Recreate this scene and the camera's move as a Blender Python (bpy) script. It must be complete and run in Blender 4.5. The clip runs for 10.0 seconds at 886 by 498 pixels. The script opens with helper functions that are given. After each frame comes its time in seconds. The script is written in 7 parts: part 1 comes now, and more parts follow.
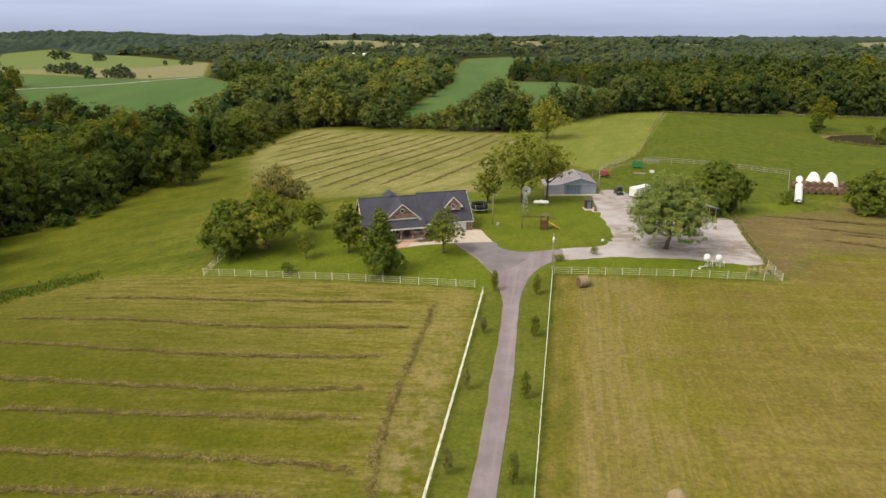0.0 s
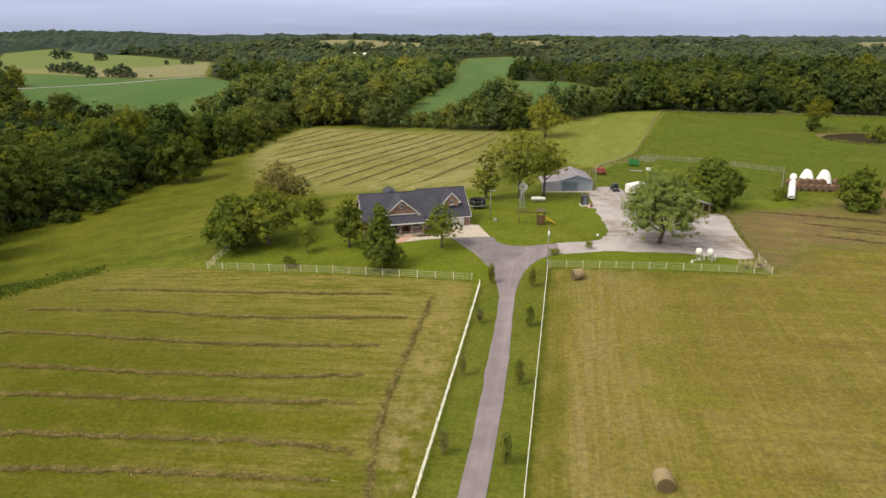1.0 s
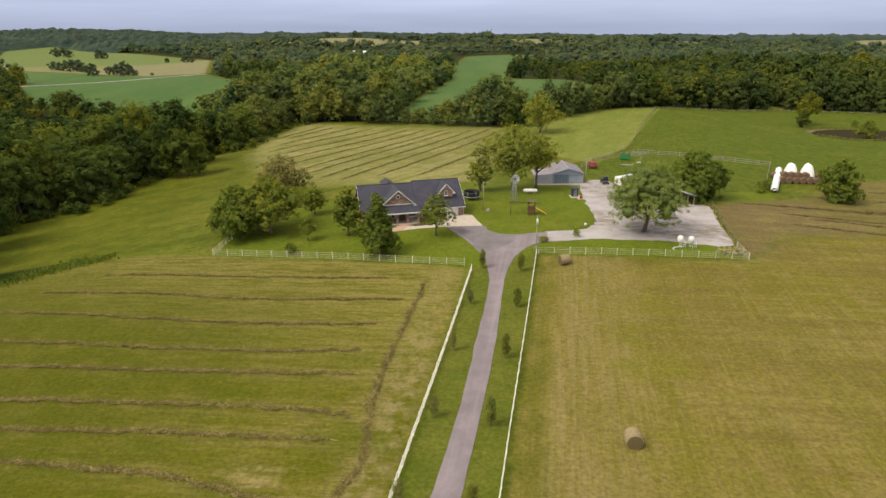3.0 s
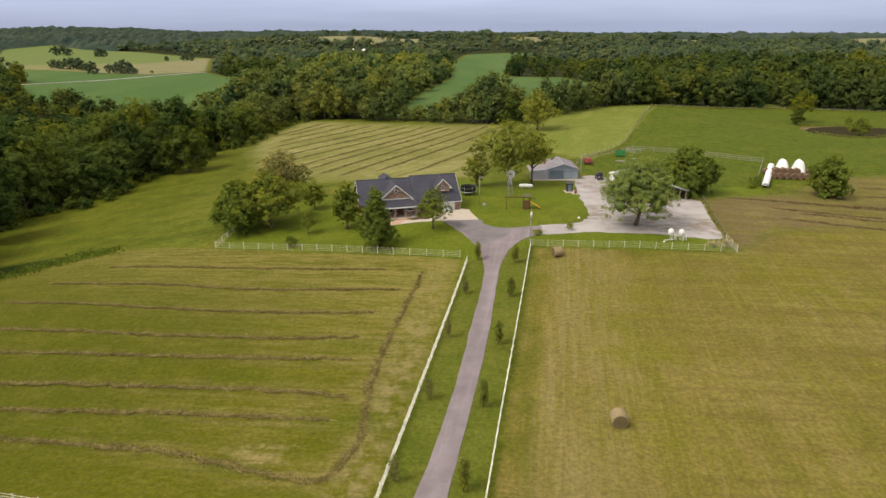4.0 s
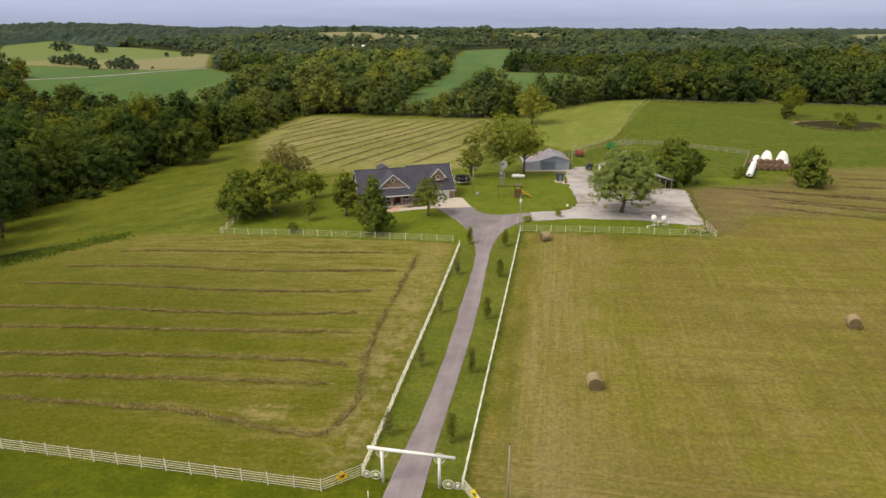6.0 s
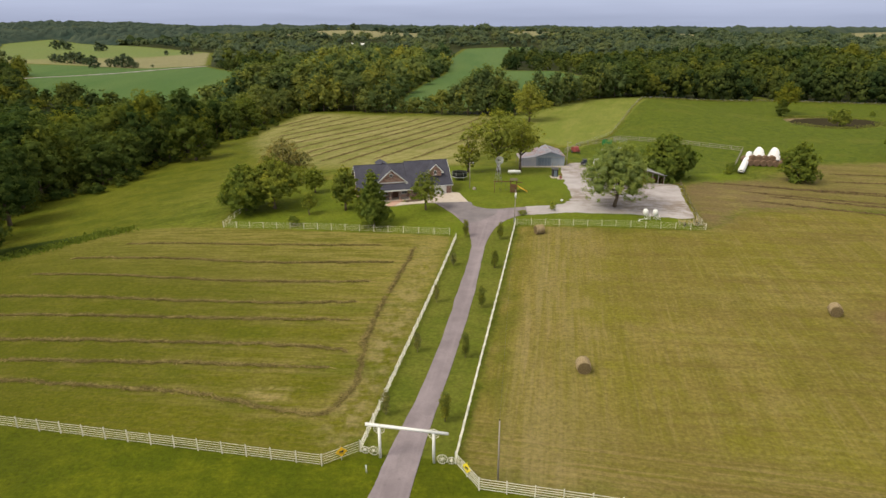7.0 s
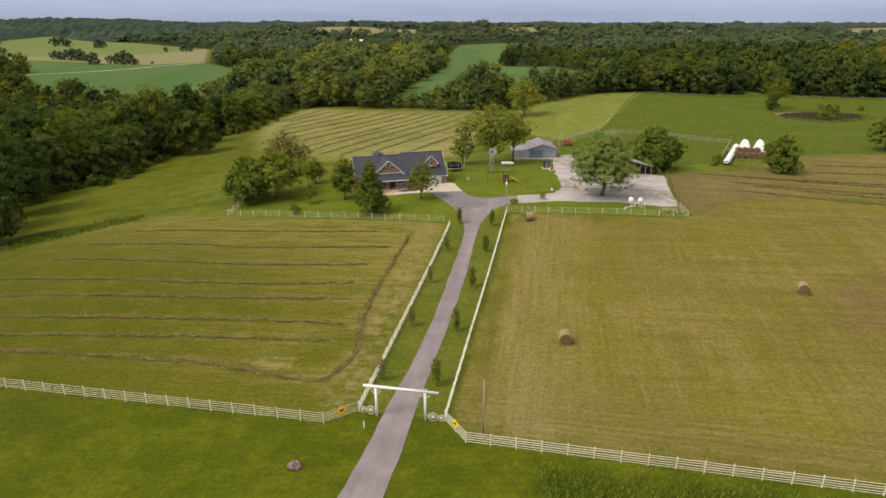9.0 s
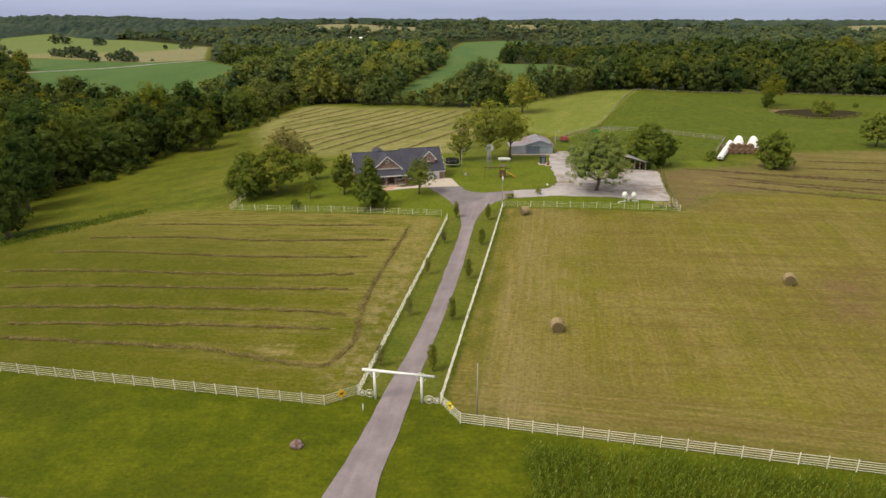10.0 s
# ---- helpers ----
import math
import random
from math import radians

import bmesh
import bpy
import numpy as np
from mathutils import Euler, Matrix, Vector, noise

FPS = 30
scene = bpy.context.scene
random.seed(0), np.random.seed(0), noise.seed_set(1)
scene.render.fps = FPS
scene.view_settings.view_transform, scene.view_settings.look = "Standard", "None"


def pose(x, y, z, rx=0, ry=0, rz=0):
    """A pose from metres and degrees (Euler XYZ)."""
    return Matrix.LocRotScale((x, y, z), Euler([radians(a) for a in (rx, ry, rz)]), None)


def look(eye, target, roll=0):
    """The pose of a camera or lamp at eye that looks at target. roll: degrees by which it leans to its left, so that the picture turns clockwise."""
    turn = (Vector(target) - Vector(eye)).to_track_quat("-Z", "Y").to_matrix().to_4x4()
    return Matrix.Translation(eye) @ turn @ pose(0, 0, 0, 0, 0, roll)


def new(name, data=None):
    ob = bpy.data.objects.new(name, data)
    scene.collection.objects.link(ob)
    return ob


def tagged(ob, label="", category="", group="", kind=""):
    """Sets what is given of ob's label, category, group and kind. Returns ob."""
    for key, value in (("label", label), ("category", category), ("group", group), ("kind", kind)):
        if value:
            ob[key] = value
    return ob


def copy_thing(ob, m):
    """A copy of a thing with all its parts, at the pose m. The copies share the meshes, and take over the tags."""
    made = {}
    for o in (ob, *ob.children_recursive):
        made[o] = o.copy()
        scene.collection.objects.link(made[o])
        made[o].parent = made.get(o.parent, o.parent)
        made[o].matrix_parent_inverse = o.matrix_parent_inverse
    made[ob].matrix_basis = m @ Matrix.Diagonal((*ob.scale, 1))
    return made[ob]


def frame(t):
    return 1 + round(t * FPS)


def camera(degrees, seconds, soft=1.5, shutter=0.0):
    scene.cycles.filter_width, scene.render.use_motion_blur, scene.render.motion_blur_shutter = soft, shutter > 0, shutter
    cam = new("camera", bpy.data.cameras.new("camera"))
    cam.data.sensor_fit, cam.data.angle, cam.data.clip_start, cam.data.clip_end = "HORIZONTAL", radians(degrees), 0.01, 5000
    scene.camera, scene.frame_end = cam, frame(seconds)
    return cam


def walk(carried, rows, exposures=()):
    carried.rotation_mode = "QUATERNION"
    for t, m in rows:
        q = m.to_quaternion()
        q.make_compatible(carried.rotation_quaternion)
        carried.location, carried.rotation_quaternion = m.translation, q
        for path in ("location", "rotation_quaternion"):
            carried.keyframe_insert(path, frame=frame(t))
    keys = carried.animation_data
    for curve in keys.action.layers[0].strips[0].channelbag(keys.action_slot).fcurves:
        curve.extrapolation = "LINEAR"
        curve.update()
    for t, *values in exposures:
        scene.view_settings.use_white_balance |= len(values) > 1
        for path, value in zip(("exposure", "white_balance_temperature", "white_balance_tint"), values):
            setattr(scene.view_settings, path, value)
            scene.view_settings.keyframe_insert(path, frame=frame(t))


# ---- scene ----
cam = camera(70.0, 10.0, soft=1.5)
PATH = [
    (0, (0.152, -1.158, 39.061), (0.142, 0.73, 38.402), -0.3),
    (0.5, (0.358, -2.48, 39.016), (0.347, -0.592, 38.357), -0.3),
    (1, (0.583, -3.839, 38.989), (0.571, -1.951, 38.329), -0.3),
    (1.5, (0.822, -5.236, 38.976), (0.81, -3.348, 38.315), -0.3),
    (2, (1.073, -6.668, 38.973), (1.061, -4.78, 38.311), -0.3),
    (2.5, (1.333, -8.133, 38.976), (1.321, -6.246, 38.313), -0.3),
    (4, (2.142, -12.703, 39.008), (2.132, -10.818, 38.338), -0.3),
    (4.5, (2.415, -14.273, 39.02), (2.405, -12.39, 38.348), -0.3),
    (5, (2.686, -15.861, 39.032), (2.676, -13.978, 38.357), -0.3),
    (5.5, (2.954, -17.461, 39.044), (2.944, -15.58, 38.366), -0.3),
    (7, (3.729, -22.285, 39.087), (3.721, -20.406, 38.402), -0.3),
    (7.5, (3.975, -23.881, 39.109), (3.967, -22.003, 38.421), -0.3),
    (8, (4.214, -25.46, 39.139), (4.206, -23.583, 38.449), -0.4),
    (8.5, (4.445, -27.014, 39.18), (4.439, -25.138, 38.488), -0.4),
    (9, (4.67, -28.537, 39.236), (4.664, -26.662, 38.541), -0.4),
    (9.5, (4.888, -30.02, 39.31), (4.882, -28.146, 38.613), -0.4),
    (10, (5.1, -31.454, 39.409), (5.095, -29.581, 38.707), -0.4),
]
walk(cam, [(t, look(eye, target, roll)) for t, eye, target, roll in PATH], exposures=[(0, 0.09), (4, 0.04), (10, -0.04)])

# ---- light ----
SUN_EL, SUN_AZ = 52.0, 118.0          # degrees; azimuth counted from +y towards -x
world = bpy.data.worlds.new("overcast_sky")
scene.world = world
world.use_nodes = True
wn, wl = world.node_tree.nodes, world.node_tree.links
wn.clear()
w_out, w_bg = wn.new("ShaderNodeOutputWorld"), wn.new("ShaderNodeBackground")
w_sky, w_mix, w_noise, w_ramp = wn.new("ShaderNodeTexSky"), wn.new("ShaderNodeMix"), wn.new("ShaderNodeTexNoise"), wn.new("ShaderNodeValToRGB")
w_co, w_map = wn.new("ShaderNodeTexCoord"), wn.new("ShaderNodeMapping")
w_sky.sky_type, w_sky.sun_disc = "NISHITA", False
w_sky.sun_elevation, w_sky.sun_rotation = radians(SUN_EL), radians(-SUN_AZ)
w_mul = wn.new("ShaderNodeMix")
w_mul.data_type, w_mul.blend_type = "RGBA", "MULTIPLY"
w_mul.inputs[0].default_value = 1.0
w_mul.inputs[7].default_value = (0.1, 0.1, 0.1, 1)
w_mix.data_type = "RGBA"
w_mix.inputs[0].default_value = 0.82
w_map.inputs["Scale"].default_value = (2.2, 2.2, 26.0)
w_noise.inputs["Scale"].default_value = 1.6
w_noise.inputs["Detail"].default_value = 5.0
w_ramp.color_ramp.elements[0].position, w_ramp.color_ramp.elements[0].color = 0.25, (0.395, 0.450, 0.650, 1)
w_ramp.color_ramp.elements[1].position, w_ramp.color_ramp.elements[1].color = 0.78, (0.52, 0.585, 0.815, 1)
w_bg.inputs["Strength"].default_value = 1.0
wl.new(w_co.outputs["Generated"], w_map.inputs["Vector"])
wl.new(w_map.outputs["Vector"], w_noise.inputs["Vector"])
wl.new(w_noise.outputs["Fac"], w_ramp.inputs["Fac"])
wl.new(w_sky.outputs["Color"], w_mul.inputs[6])
wl.new(w_mul.outputs[2], w_mix.inputs[6])
wl.new(w_ramp.outputs["Color"], w_mix.inputs[7])
# an overcast sky is brightest overhead
w_sep, w_up = wn.new("ShaderNodeSeparateXYZ"), wn.new("ShaderNodeMapRange")
w_up.inputs["From Min"].default_value, w_up.inputs["From Max"].default_value = 0.12, 0.75
w_up.inputs["To Min"].default_value, w_up.inputs["To Max"].default_value = 0.96, 1.34
wl.new(w_co.outputs["Generated"], w_sep.inputs[0])
wl.new(w_sep.outputs["Z"], w_up.inputs["Value"])
w_low, w_sum = wn.new("ShaderNodeMapRange"), wn.new("ShaderNodeMath")
w_low.inputs["From Min"].default_value, w_low.inputs["From Max"].default_value = 0.0, 0.05
w_low.inputs["To Min"].default_value, w_low.inputs["To Max"].default_value = -0.04, 0.34
wl.new(w_sep.outputs["Z"], w_low.inputs["Value"])
wl.new(w_up.outputs["Result"], w_sum.inputs[0])
wl.new(w_low.outputs["Result"], w_sum.inputs[1])
wl.new(w_sum.outputs[0], w_bg.inputs["Strength"])
w_top, w_frac = wn.new("ShaderNodeMix"), wn.new("ShaderNodeMapRange")
w_top.data_type = "RGBA"
w_top.inputs[7].default_value = (0.60, 0.565, 0.51, 1)
w_frac.inputs["From Min"].default_value, w_frac.inputs["From Max"].default_value = 0.12, 0.45
wl.new(w_sep.outputs["Z"], w_frac.inputs["Value"])
wl.new(w_frac.outputs["Result"], w_top.inputs[0])
wl.new(w_mix.outputs[2], w_top.inputs[6])
wl.new(w_top.outputs[2], w_bg.inputs["Color"])
wl.new(w_bg.outputs["Background"], w_out.inputs["Surface"])

sun = new("sun", bpy.data.lights.new("sun", "SUN"))
sun.data.energy, sun.data.angle, sun.data.color = 3.1, radians(24), (1.0, 0.91, 0.75)
sun.matrix_world = look((-60 * math.sin(radians(SUN_AZ)) * math.cos(radians(SUN_EL)), 60 * math.cos(radians(SUN_AZ)) * math.cos(radians(SUN_EL)), 60 * math.sin(radians(SUN_EL))), (0, 0, 0))


# ---- materials ----
class Nodes:
    """A small builder for one node material."""

    def __init__(self, name):
        self.mat = bpy.data.materials.new(name)
        self.mat.use_nodes = True
        self.tree = self.mat.node_tree
        self.tree.nodes.clear()
        self.out = self.tree.nodes.new("ShaderNodeOutputMaterial")

    def put(self, socket, value):
        if isinstance(value, bpy.types.NodeSocket):
            self.tree.links.new(value, socket)
        elif value is not None:
            if isinstance(value, tuple) and len(value) == 3 and socket.type == "RGBA":
                value = (*value, 1)
            socket.default_value = value

    def add(self, kind, **inputs):
        n = self.tree.nodes.new(kind)
        for k, v in inputs.items():
            self.put(n.inputs[k.replace("_", " ")], v)
        return n

    def coord(self):
        return self.add("ShaderNodeTexCoord").outputs["Object"]

    def place(self):
        return self.add("ShaderNodeNewGeometry").outputs["Position"]

    def scaled(self, vec, s):
        m = self.add("ShaderNodeMapping", Vector=vec)
        m.inputs["Scale"].default_value = s
        return m.outputs["Vector"]

    def noise(self, vec, scale, detail=4.0, rough=0.55):
        return self.add("ShaderNodeTexNoise", Vector=vec, Scale=scale, Detail=detail, Roughness=rough).outputs["Fac"]

    def math(self, op, a, b=None, clamp=False):
        n = self.tree.nodes.new("ShaderNodeMath")
        n.operation, n.use_clamp = op, clamp
        self.put(n.inputs[0], a)
        if b is not None:
            self.put(n.inputs[1], b)
        return n.outputs[0]

    def span(self, v, a, b, lo=0.0, hi=1.0, smooth=True):
        n = self.add("ShaderNodeMapRange", Value=v)
        n.interpolation_type = "SMOOTHSTEP" if smooth else "LINEAR"
        for k, x in (("From Min", a), ("From Max", b), ("To Min", lo), ("To Max", hi)):
            n.inputs[k].default_value = x
        return n.outputs["Result"]

    def mix(self, f, a, b, how="MIX"):
        n = self.tree.nodes.new("ShaderNodeMix")
        n.data_type, n.blend_type = "RGBA", how
        self.put(n.inputs[0], f)
        self.put(n.inputs[6], a)
        self.put(n.inputs[7], b)
        return n.outputs[2]

    def attr(self, name):
        n = self.tree.nodes.new("ShaderNodeAttribute")
        n.attribute_name = name
        return n.outputs["Fac"]

    def ramp(self, f, *stops):
        n = self.add("ShaderNodeValToRGB", Fac=f)
        r = n.color_ramp
        while len(r.elements) < len(stops):
            r.elements.new(0.5)
        for e, (p, c) in zip(r.elements, stops):
            e.position, e.color = p, (*c, 1)
        return n.outputs["Color"]

    def bump(self, height, strength, distance=0.05):
        return self.add("ShaderNodeBump", Height=height, Strength=strength, Distance=distance).outputs["Normal"]

    def surface(self, color, rough=0.8, metal=0.0, normal=None, spec=0.3, **more):
        b = self.add("ShaderNodeBsdfPrincipled", Base_Color=color, Roughness=rough, Metallic=metal, Normal=normal, **more)
        b.inputs["Specular IOR Level"].default_value = spec
        self.tree.links.new(b.outputs[0], self.out.inputs["Surface"])
        return self.mat


def worn(name, color, rough=0.6, metal=0.0, amount=0.25, scale=3.0, fine=40.0, bump=0.15, spec=0.4, dirt=(0.16, 0.13, 0.09)):
    """Paint, wood, metal or plastic with dirt at a coarse scale and grain at a fine one."""
    m = Nodes(name)
    co = m.coord()
    big, small = m.noise(co, scale, 5), m.noise(co, fine, 3)
    c = m.mix(m.span(big, 0.45, 0.75, 0, amount), color, dirt)
    c = m.mix(m.span(small, 0.3, 0.7, 0, 0.25), c, tuple(x * 0.7 for x in color))
    rnd = m.add("ShaderNodeObjectInfo").outputs["Random"]
    c = m.mix(1.0, c, m.ramp(rnd, (0, (0.9, 0.9, 0.9)), (1, (1.05, 1.04, 1.02))), "MULTIPLY")
    return m.surface(c, m.span(big, 0.3, 0.7, rough, min(1, rough + 0.2)), metal, m.bump(small, bump, 0.01), spec)


def leaves(name, dark, light, dry=None, dryness=0.0, vary=0.62, apart=0.45):
    """Foliage: each leaf clump differs, some light passes through."""
    m = Nodes(name)
    geo = m.add("ShaderNodeNewGeometry")
    isl = geo.outputs["Random Per Island"]
    rnd = m.add("ShaderNodeObjectInfo").outputs["Random"]
    tone = m.attr("tone")
    c = m.mix(m.span(isl, 0.0, 1.0, 0.5 - vary / 2, 0.5 + vary / 2, False), dark, light)
    n = m.noise(geo.outputs["Position"], 0.35, 3)
    c = m.mix(m.span(n, 0.40, 0.72, 0.0, 0.35), c, dark)
    if dry:
        c = m.mix(m.span(isl, 1 - dryness, 1.0, 0, 0.8), c, dry)
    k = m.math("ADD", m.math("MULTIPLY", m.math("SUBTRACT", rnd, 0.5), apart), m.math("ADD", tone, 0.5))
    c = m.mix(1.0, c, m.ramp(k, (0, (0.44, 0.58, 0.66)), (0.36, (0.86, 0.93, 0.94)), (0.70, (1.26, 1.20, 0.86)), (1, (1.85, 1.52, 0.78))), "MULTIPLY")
    d = m.add("ShaderNodeBsdfDiffuse", Color=c)
    t = m.add("ShaderNodeBsdfTranslucent", Color=m.mix(1.0, c, (1.08, 1.2, 0.55), "MULTIPLY"))
    x = m.add("ShaderNodeMixShader")
    x.inputs[0].default_value = 0.32
    m.tree.links.new(d.outputs[0], x.inputs[1])
    m.tree.links.new(t.outputs[0], x.inputs[2])
    m.tree.links.new(x.outputs[0], m.out.inputs["Surface"])
    return m.mat


def ground_material():
    """Meadow, mown hay, lawn, pasture, crops and woodland floor; the land-use borders are stored in the mesh as distances."""
    m = Nodes("grassland")
    p = m.place()
    n05, n2, n9 = m.noise(p, 0.035, 5), m.noise(p, 0.22, 5), m.noise(p, 2.2, 4, 0.7)
    n40 = m.noise(p, 0.9, 5, 0.75)
    edge = m.math("MULTIPLY", m.math("SUBTRACT", m.noise(p, 0.5, 4, 0.65), 0.5), 2.4)

    def mask(name, wide=0.35, rag=1.0):
        v = m.math("ADD", m.attr(name), m.math("MULTIPLY", edge, rag))
        return m.span(v, -wide, wide)

    tuft = m.math("MULTIPLY", m.span(n9, 0.25, 0.75, 0.66, 1.28, False), m.span(m.noise(m.scaled(p, (1, 1.6, 1)), 1.1, 5, 0.8), 0.3, 0.7, 0.82, 1.16, False))
    patch = m.span(n2, 0.32, 0.68)
    broad = m.span(n05, 0.35, 0.65)
    # rough meadow
    meadow = m.mix(patch, (0.090, 0.106, 0.009), (0.132, 0.136, 0.016))
    meadow = m.mix(m.span(n40, 0.45, 0.75, 0, 0.5), m.mix(broad, meadow, (0.110, 0.132, 0.012)), (0.190, 0.170, 0.042))
    mm = m.add("ShaderNodeMapping", Vector=p)
    mm.vector_type = "TEXTURE"
    mm.inputs["Rotation"].default_value = (0, 0, radians(-55))
    mm.inputs["Scale"].default_value = (2.2, 6.0, 8.0)
    swirl = m.noise(mm.outputs["Vector"], 1.0, 6, 0.7)
    bent = m.noise(mm.outputs["Vector"], 0.28, 7, 0.72)
    meadow = m.mix(m.span(swirl, 0.42, 0.64, 0, 0.6), meadow, (0.076, 0.096, 0.010))
    meadow = m.mix(m.span(bent, 0.47, 0.62, 0, 0.85), meadow, (0.066, 0.083, 0.006))
    meadow = m.mix(m.span(bent, 0.50, 0.36, 0, 0.65), meadow, (0.180, 0.166, 0.028))
    blades = m.span(m.noise(mm.outputs["Vector"], 2.6, 6, 0.78), 0.30, 0.70, 0.74, 1.24, False)
    meadow = m.mix(1.0, meadow, m.add("ShaderNodeCombineColor", Red=blades, Green=blades, Blue=blades).outputs[0], "MULTIPLY")
    mx = m.add("ShaderNodeSeparateXYZ", Vector=p)
    # Darker towards the wood: longer grass, with cloud shade and lens falloff coloured in.
    rank = m.math("ADD", m.math("ADD", mx.outputs["X"], m.math("MULTIPLY", mx.outputs["Y"], -0.16)), m.math("MULTIPLY", swirl, 26.0))
    meadow = m.mix(m.span(rank, -46.0, -78.0, 0, 0.75), meadow, m.mix(patch, (0.064, 0.080, 0.004), (0.100, 0.108, 0.007)))
    c = meadow
    # clipped lawn
    lawn = m.mix(patch, (0.090, 0.116, 0.010), (0.134, 0.152, 0.015))
    lawn = m.mix(broad, lawn, (0.110, 0.144, 0.010))
    lawn = m.mix(m.span(n40, 0.42, 0.72, 0, 0.45), lawn, (0.078, 0.104, 0.008))
    lawn = m.mix(m.span(m.noise(p, 0.14, 6, 0.7), 0.54, 0.70, 0, 0.5), lawn, (0.150, 0.150, 0.026))
    lane = m.mix(patch, (0.078, 0.094, 0.012), (0.116, 0.118, 0.022))
    lawn = m.mix(m.span(m.attr("lane"), -1.5, 1.5, 0, 0.7), lawn, lane)
    c = m.mix(mask("lawn"), c, lawn)
    verge = m.mix(m.span(m.noise(m.scaled(p, (1, 1.3, 1)), 0.16, 7, 0.68), 0.40, 0.62), (0.062, 0.080, 0.003), (0.098, 0.112, 0.005))
    verge = m.mix(m.span(m.noise(p, 0.06, 5, 0.7), 0.48, 0.62, 0, 0.6), verge, (0.058, 0.070, 0.004))
    c = m.mix(mask("verge"), c, verge)
    # grazed pasture
    past = m.mix(m.span(n40, 0.4, 0.72), (0.078, 0.104, 0.007), (0.114, 0.138, 0.012))
    past = m.mix(m.span(m.noise(m.scaled(p, (1, 0.7, 1)), 0.42, 7, 0.8), 0.45, 0.62, 0, 0.8), past, (0.052, 0.076, 0.008))
    past = m.mix(m.span(m.noise(p, 0.05, 6, 0.7), 0.52, 0.66, 0, 0.4), past, (0.140, 0.136, 0.020))
    past = m.mix(m.span(m.noise(m.scaled(p, (1, 0.45, 1)), 1.3, 5, 0.75), 0.52, 0.66, 0, 0.7), past, (0.040, 0.060, 0.005))
    past = m.mix(m.span(m.noise(m.scaled(p, (1, 0.5, 1)), 0.9, 5, 0.75), 0.46, 0.34, 0, 0.5), past, (0.118, 0.148, 0.018))
    c = m.mix(mask("pasture", 0.5, 0.8), c, past)

    def hay(turn, wide, a, b, dry, amount, grain=4.0):
        mp = m.add("ShaderNodeMapping", Vector=p)
        mp.vector_type = mp2_kind = "TEXTURE"
        mp.inputs["Rotation"].default_value = (0, 0, radians(turn))
        mp.inputs["Scale"].default_value = (wide, 38.0, 20.0)
        streak = m.noise(mp.outputs["Vector"], 1.0, 3, 0.6)
        mp2 = m.add("ShaderNodeMapping", Vector=p)
        mp2.vector_type = mp2_kind
        mp2.inputs["Rotation"].default_value = (0, 0, radians(turn))
        mp2.inputs["Scale"].default_value = (0.5, grain, 4.0)
        fine = m.noise(mp2.outputs["Vector"], 1.0, 5, 0.75)
        x = m.mix(m.span(streak, 0.34, 0.66), a, b)
        mp3 = m.add("ShaderNodeMapping", Vector=p)
        mp3.vector_type = mp2_kind
        mp3.inputs["Rotation"].default_value = (0, 0, radians(turn))
        mp3.inputs["Scale"].default_value = (0.42, grain * 0.8, 4.0)
        comb = m.span(m.noise(mp3.outputs["Vector"], 1.0, 3, 0.8), 0.3, 0.7, 0.90, 1.10, False)
        x = m.mix(m.span(n2, 0.42, 0.70, 0, 0.7), x, a)
        x = m.mix(m.span(fine, 0.44, 0.74, 0, amount), x, dry)
        x = m.mix(m.span(m.noise(m.scaled(p, (1.0, 1.0, 1.0)), 0.09, 5, 0.65), 0.50, 0.68, 0, 0.55), x, tuple(0.55 * u + 0.45 * v for u, v in zip(b, dry)))
        x = m.mix(m.span(m.noise(p, 0.16, 5, 0.65), 0.54, 0.72, 0, 0.6), x, tuple(v * 0.78 for v in a))
        x = m.mix(1.0, x, m.add("ShaderNodeCombineColor", Red=comb, Green=comb, Blue=comb).outputs[0], "MULTIPLY")
        return m.mix(m.span(broad, 0.2, 1.0, 0, 0.3), x, tuple(v * 0.8 for v in a))

    west = hay(84, 1.9, (0.092, 0.097, 0.006), (0.120, 0.116, 0.010), (0.212, 0.170, 0.054), 0.45, 2.2)
    # straw left lying beside the rows and along the lane
    mr = m.add("ShaderNodeMapping", Vector=p)
    mr.vector_type = "TEXTURE"
    mr.inputs["Rotation"].default_value = (0, 0, radians(-5))
    mr.inputs["Scale"].default_value = (7.0, 0.8, 3.0)
    smear = m.noise(mr.outputs["Vector"], 1.0, 6, 0.7)
    litter = m.math("MULTIPLY", m.span(m.attr("swath"), 3.0, 0.2, 0.0, 0.5), m.span(smear, 0.38, 0.62))
    west = m.mix(litter, west, (0.250, 0.190, 0.078))
    west = m.mix(m.math("MULTIPLY", m.span(m.attr("laneside"), -2.0, 2.5, 0, 0.75), m.span(m.noise(p, 0.5, 6, 0.7), 0.40, 0.62)), west, (0.240, 0.196, 0.088))
    west = m.mix(m.span(m.noise(m.scaled(p, (0.5, 1.2, 1)), 0.13, 5, 0.6), 0.50, 0.64, 0, 0.55), west, (0.078, 0.096, 0.005))
    west = m.mix(m.math("MULTIPLY", mask("straw_patch", 1.0, 1.2), m.span(smear, 0.36, 0.56, 0.1, 0.85)), west, (0.330, 0.255, 0.120))
    wx = m.add("ShaderNodeSeparateXYZ", Vector=p)
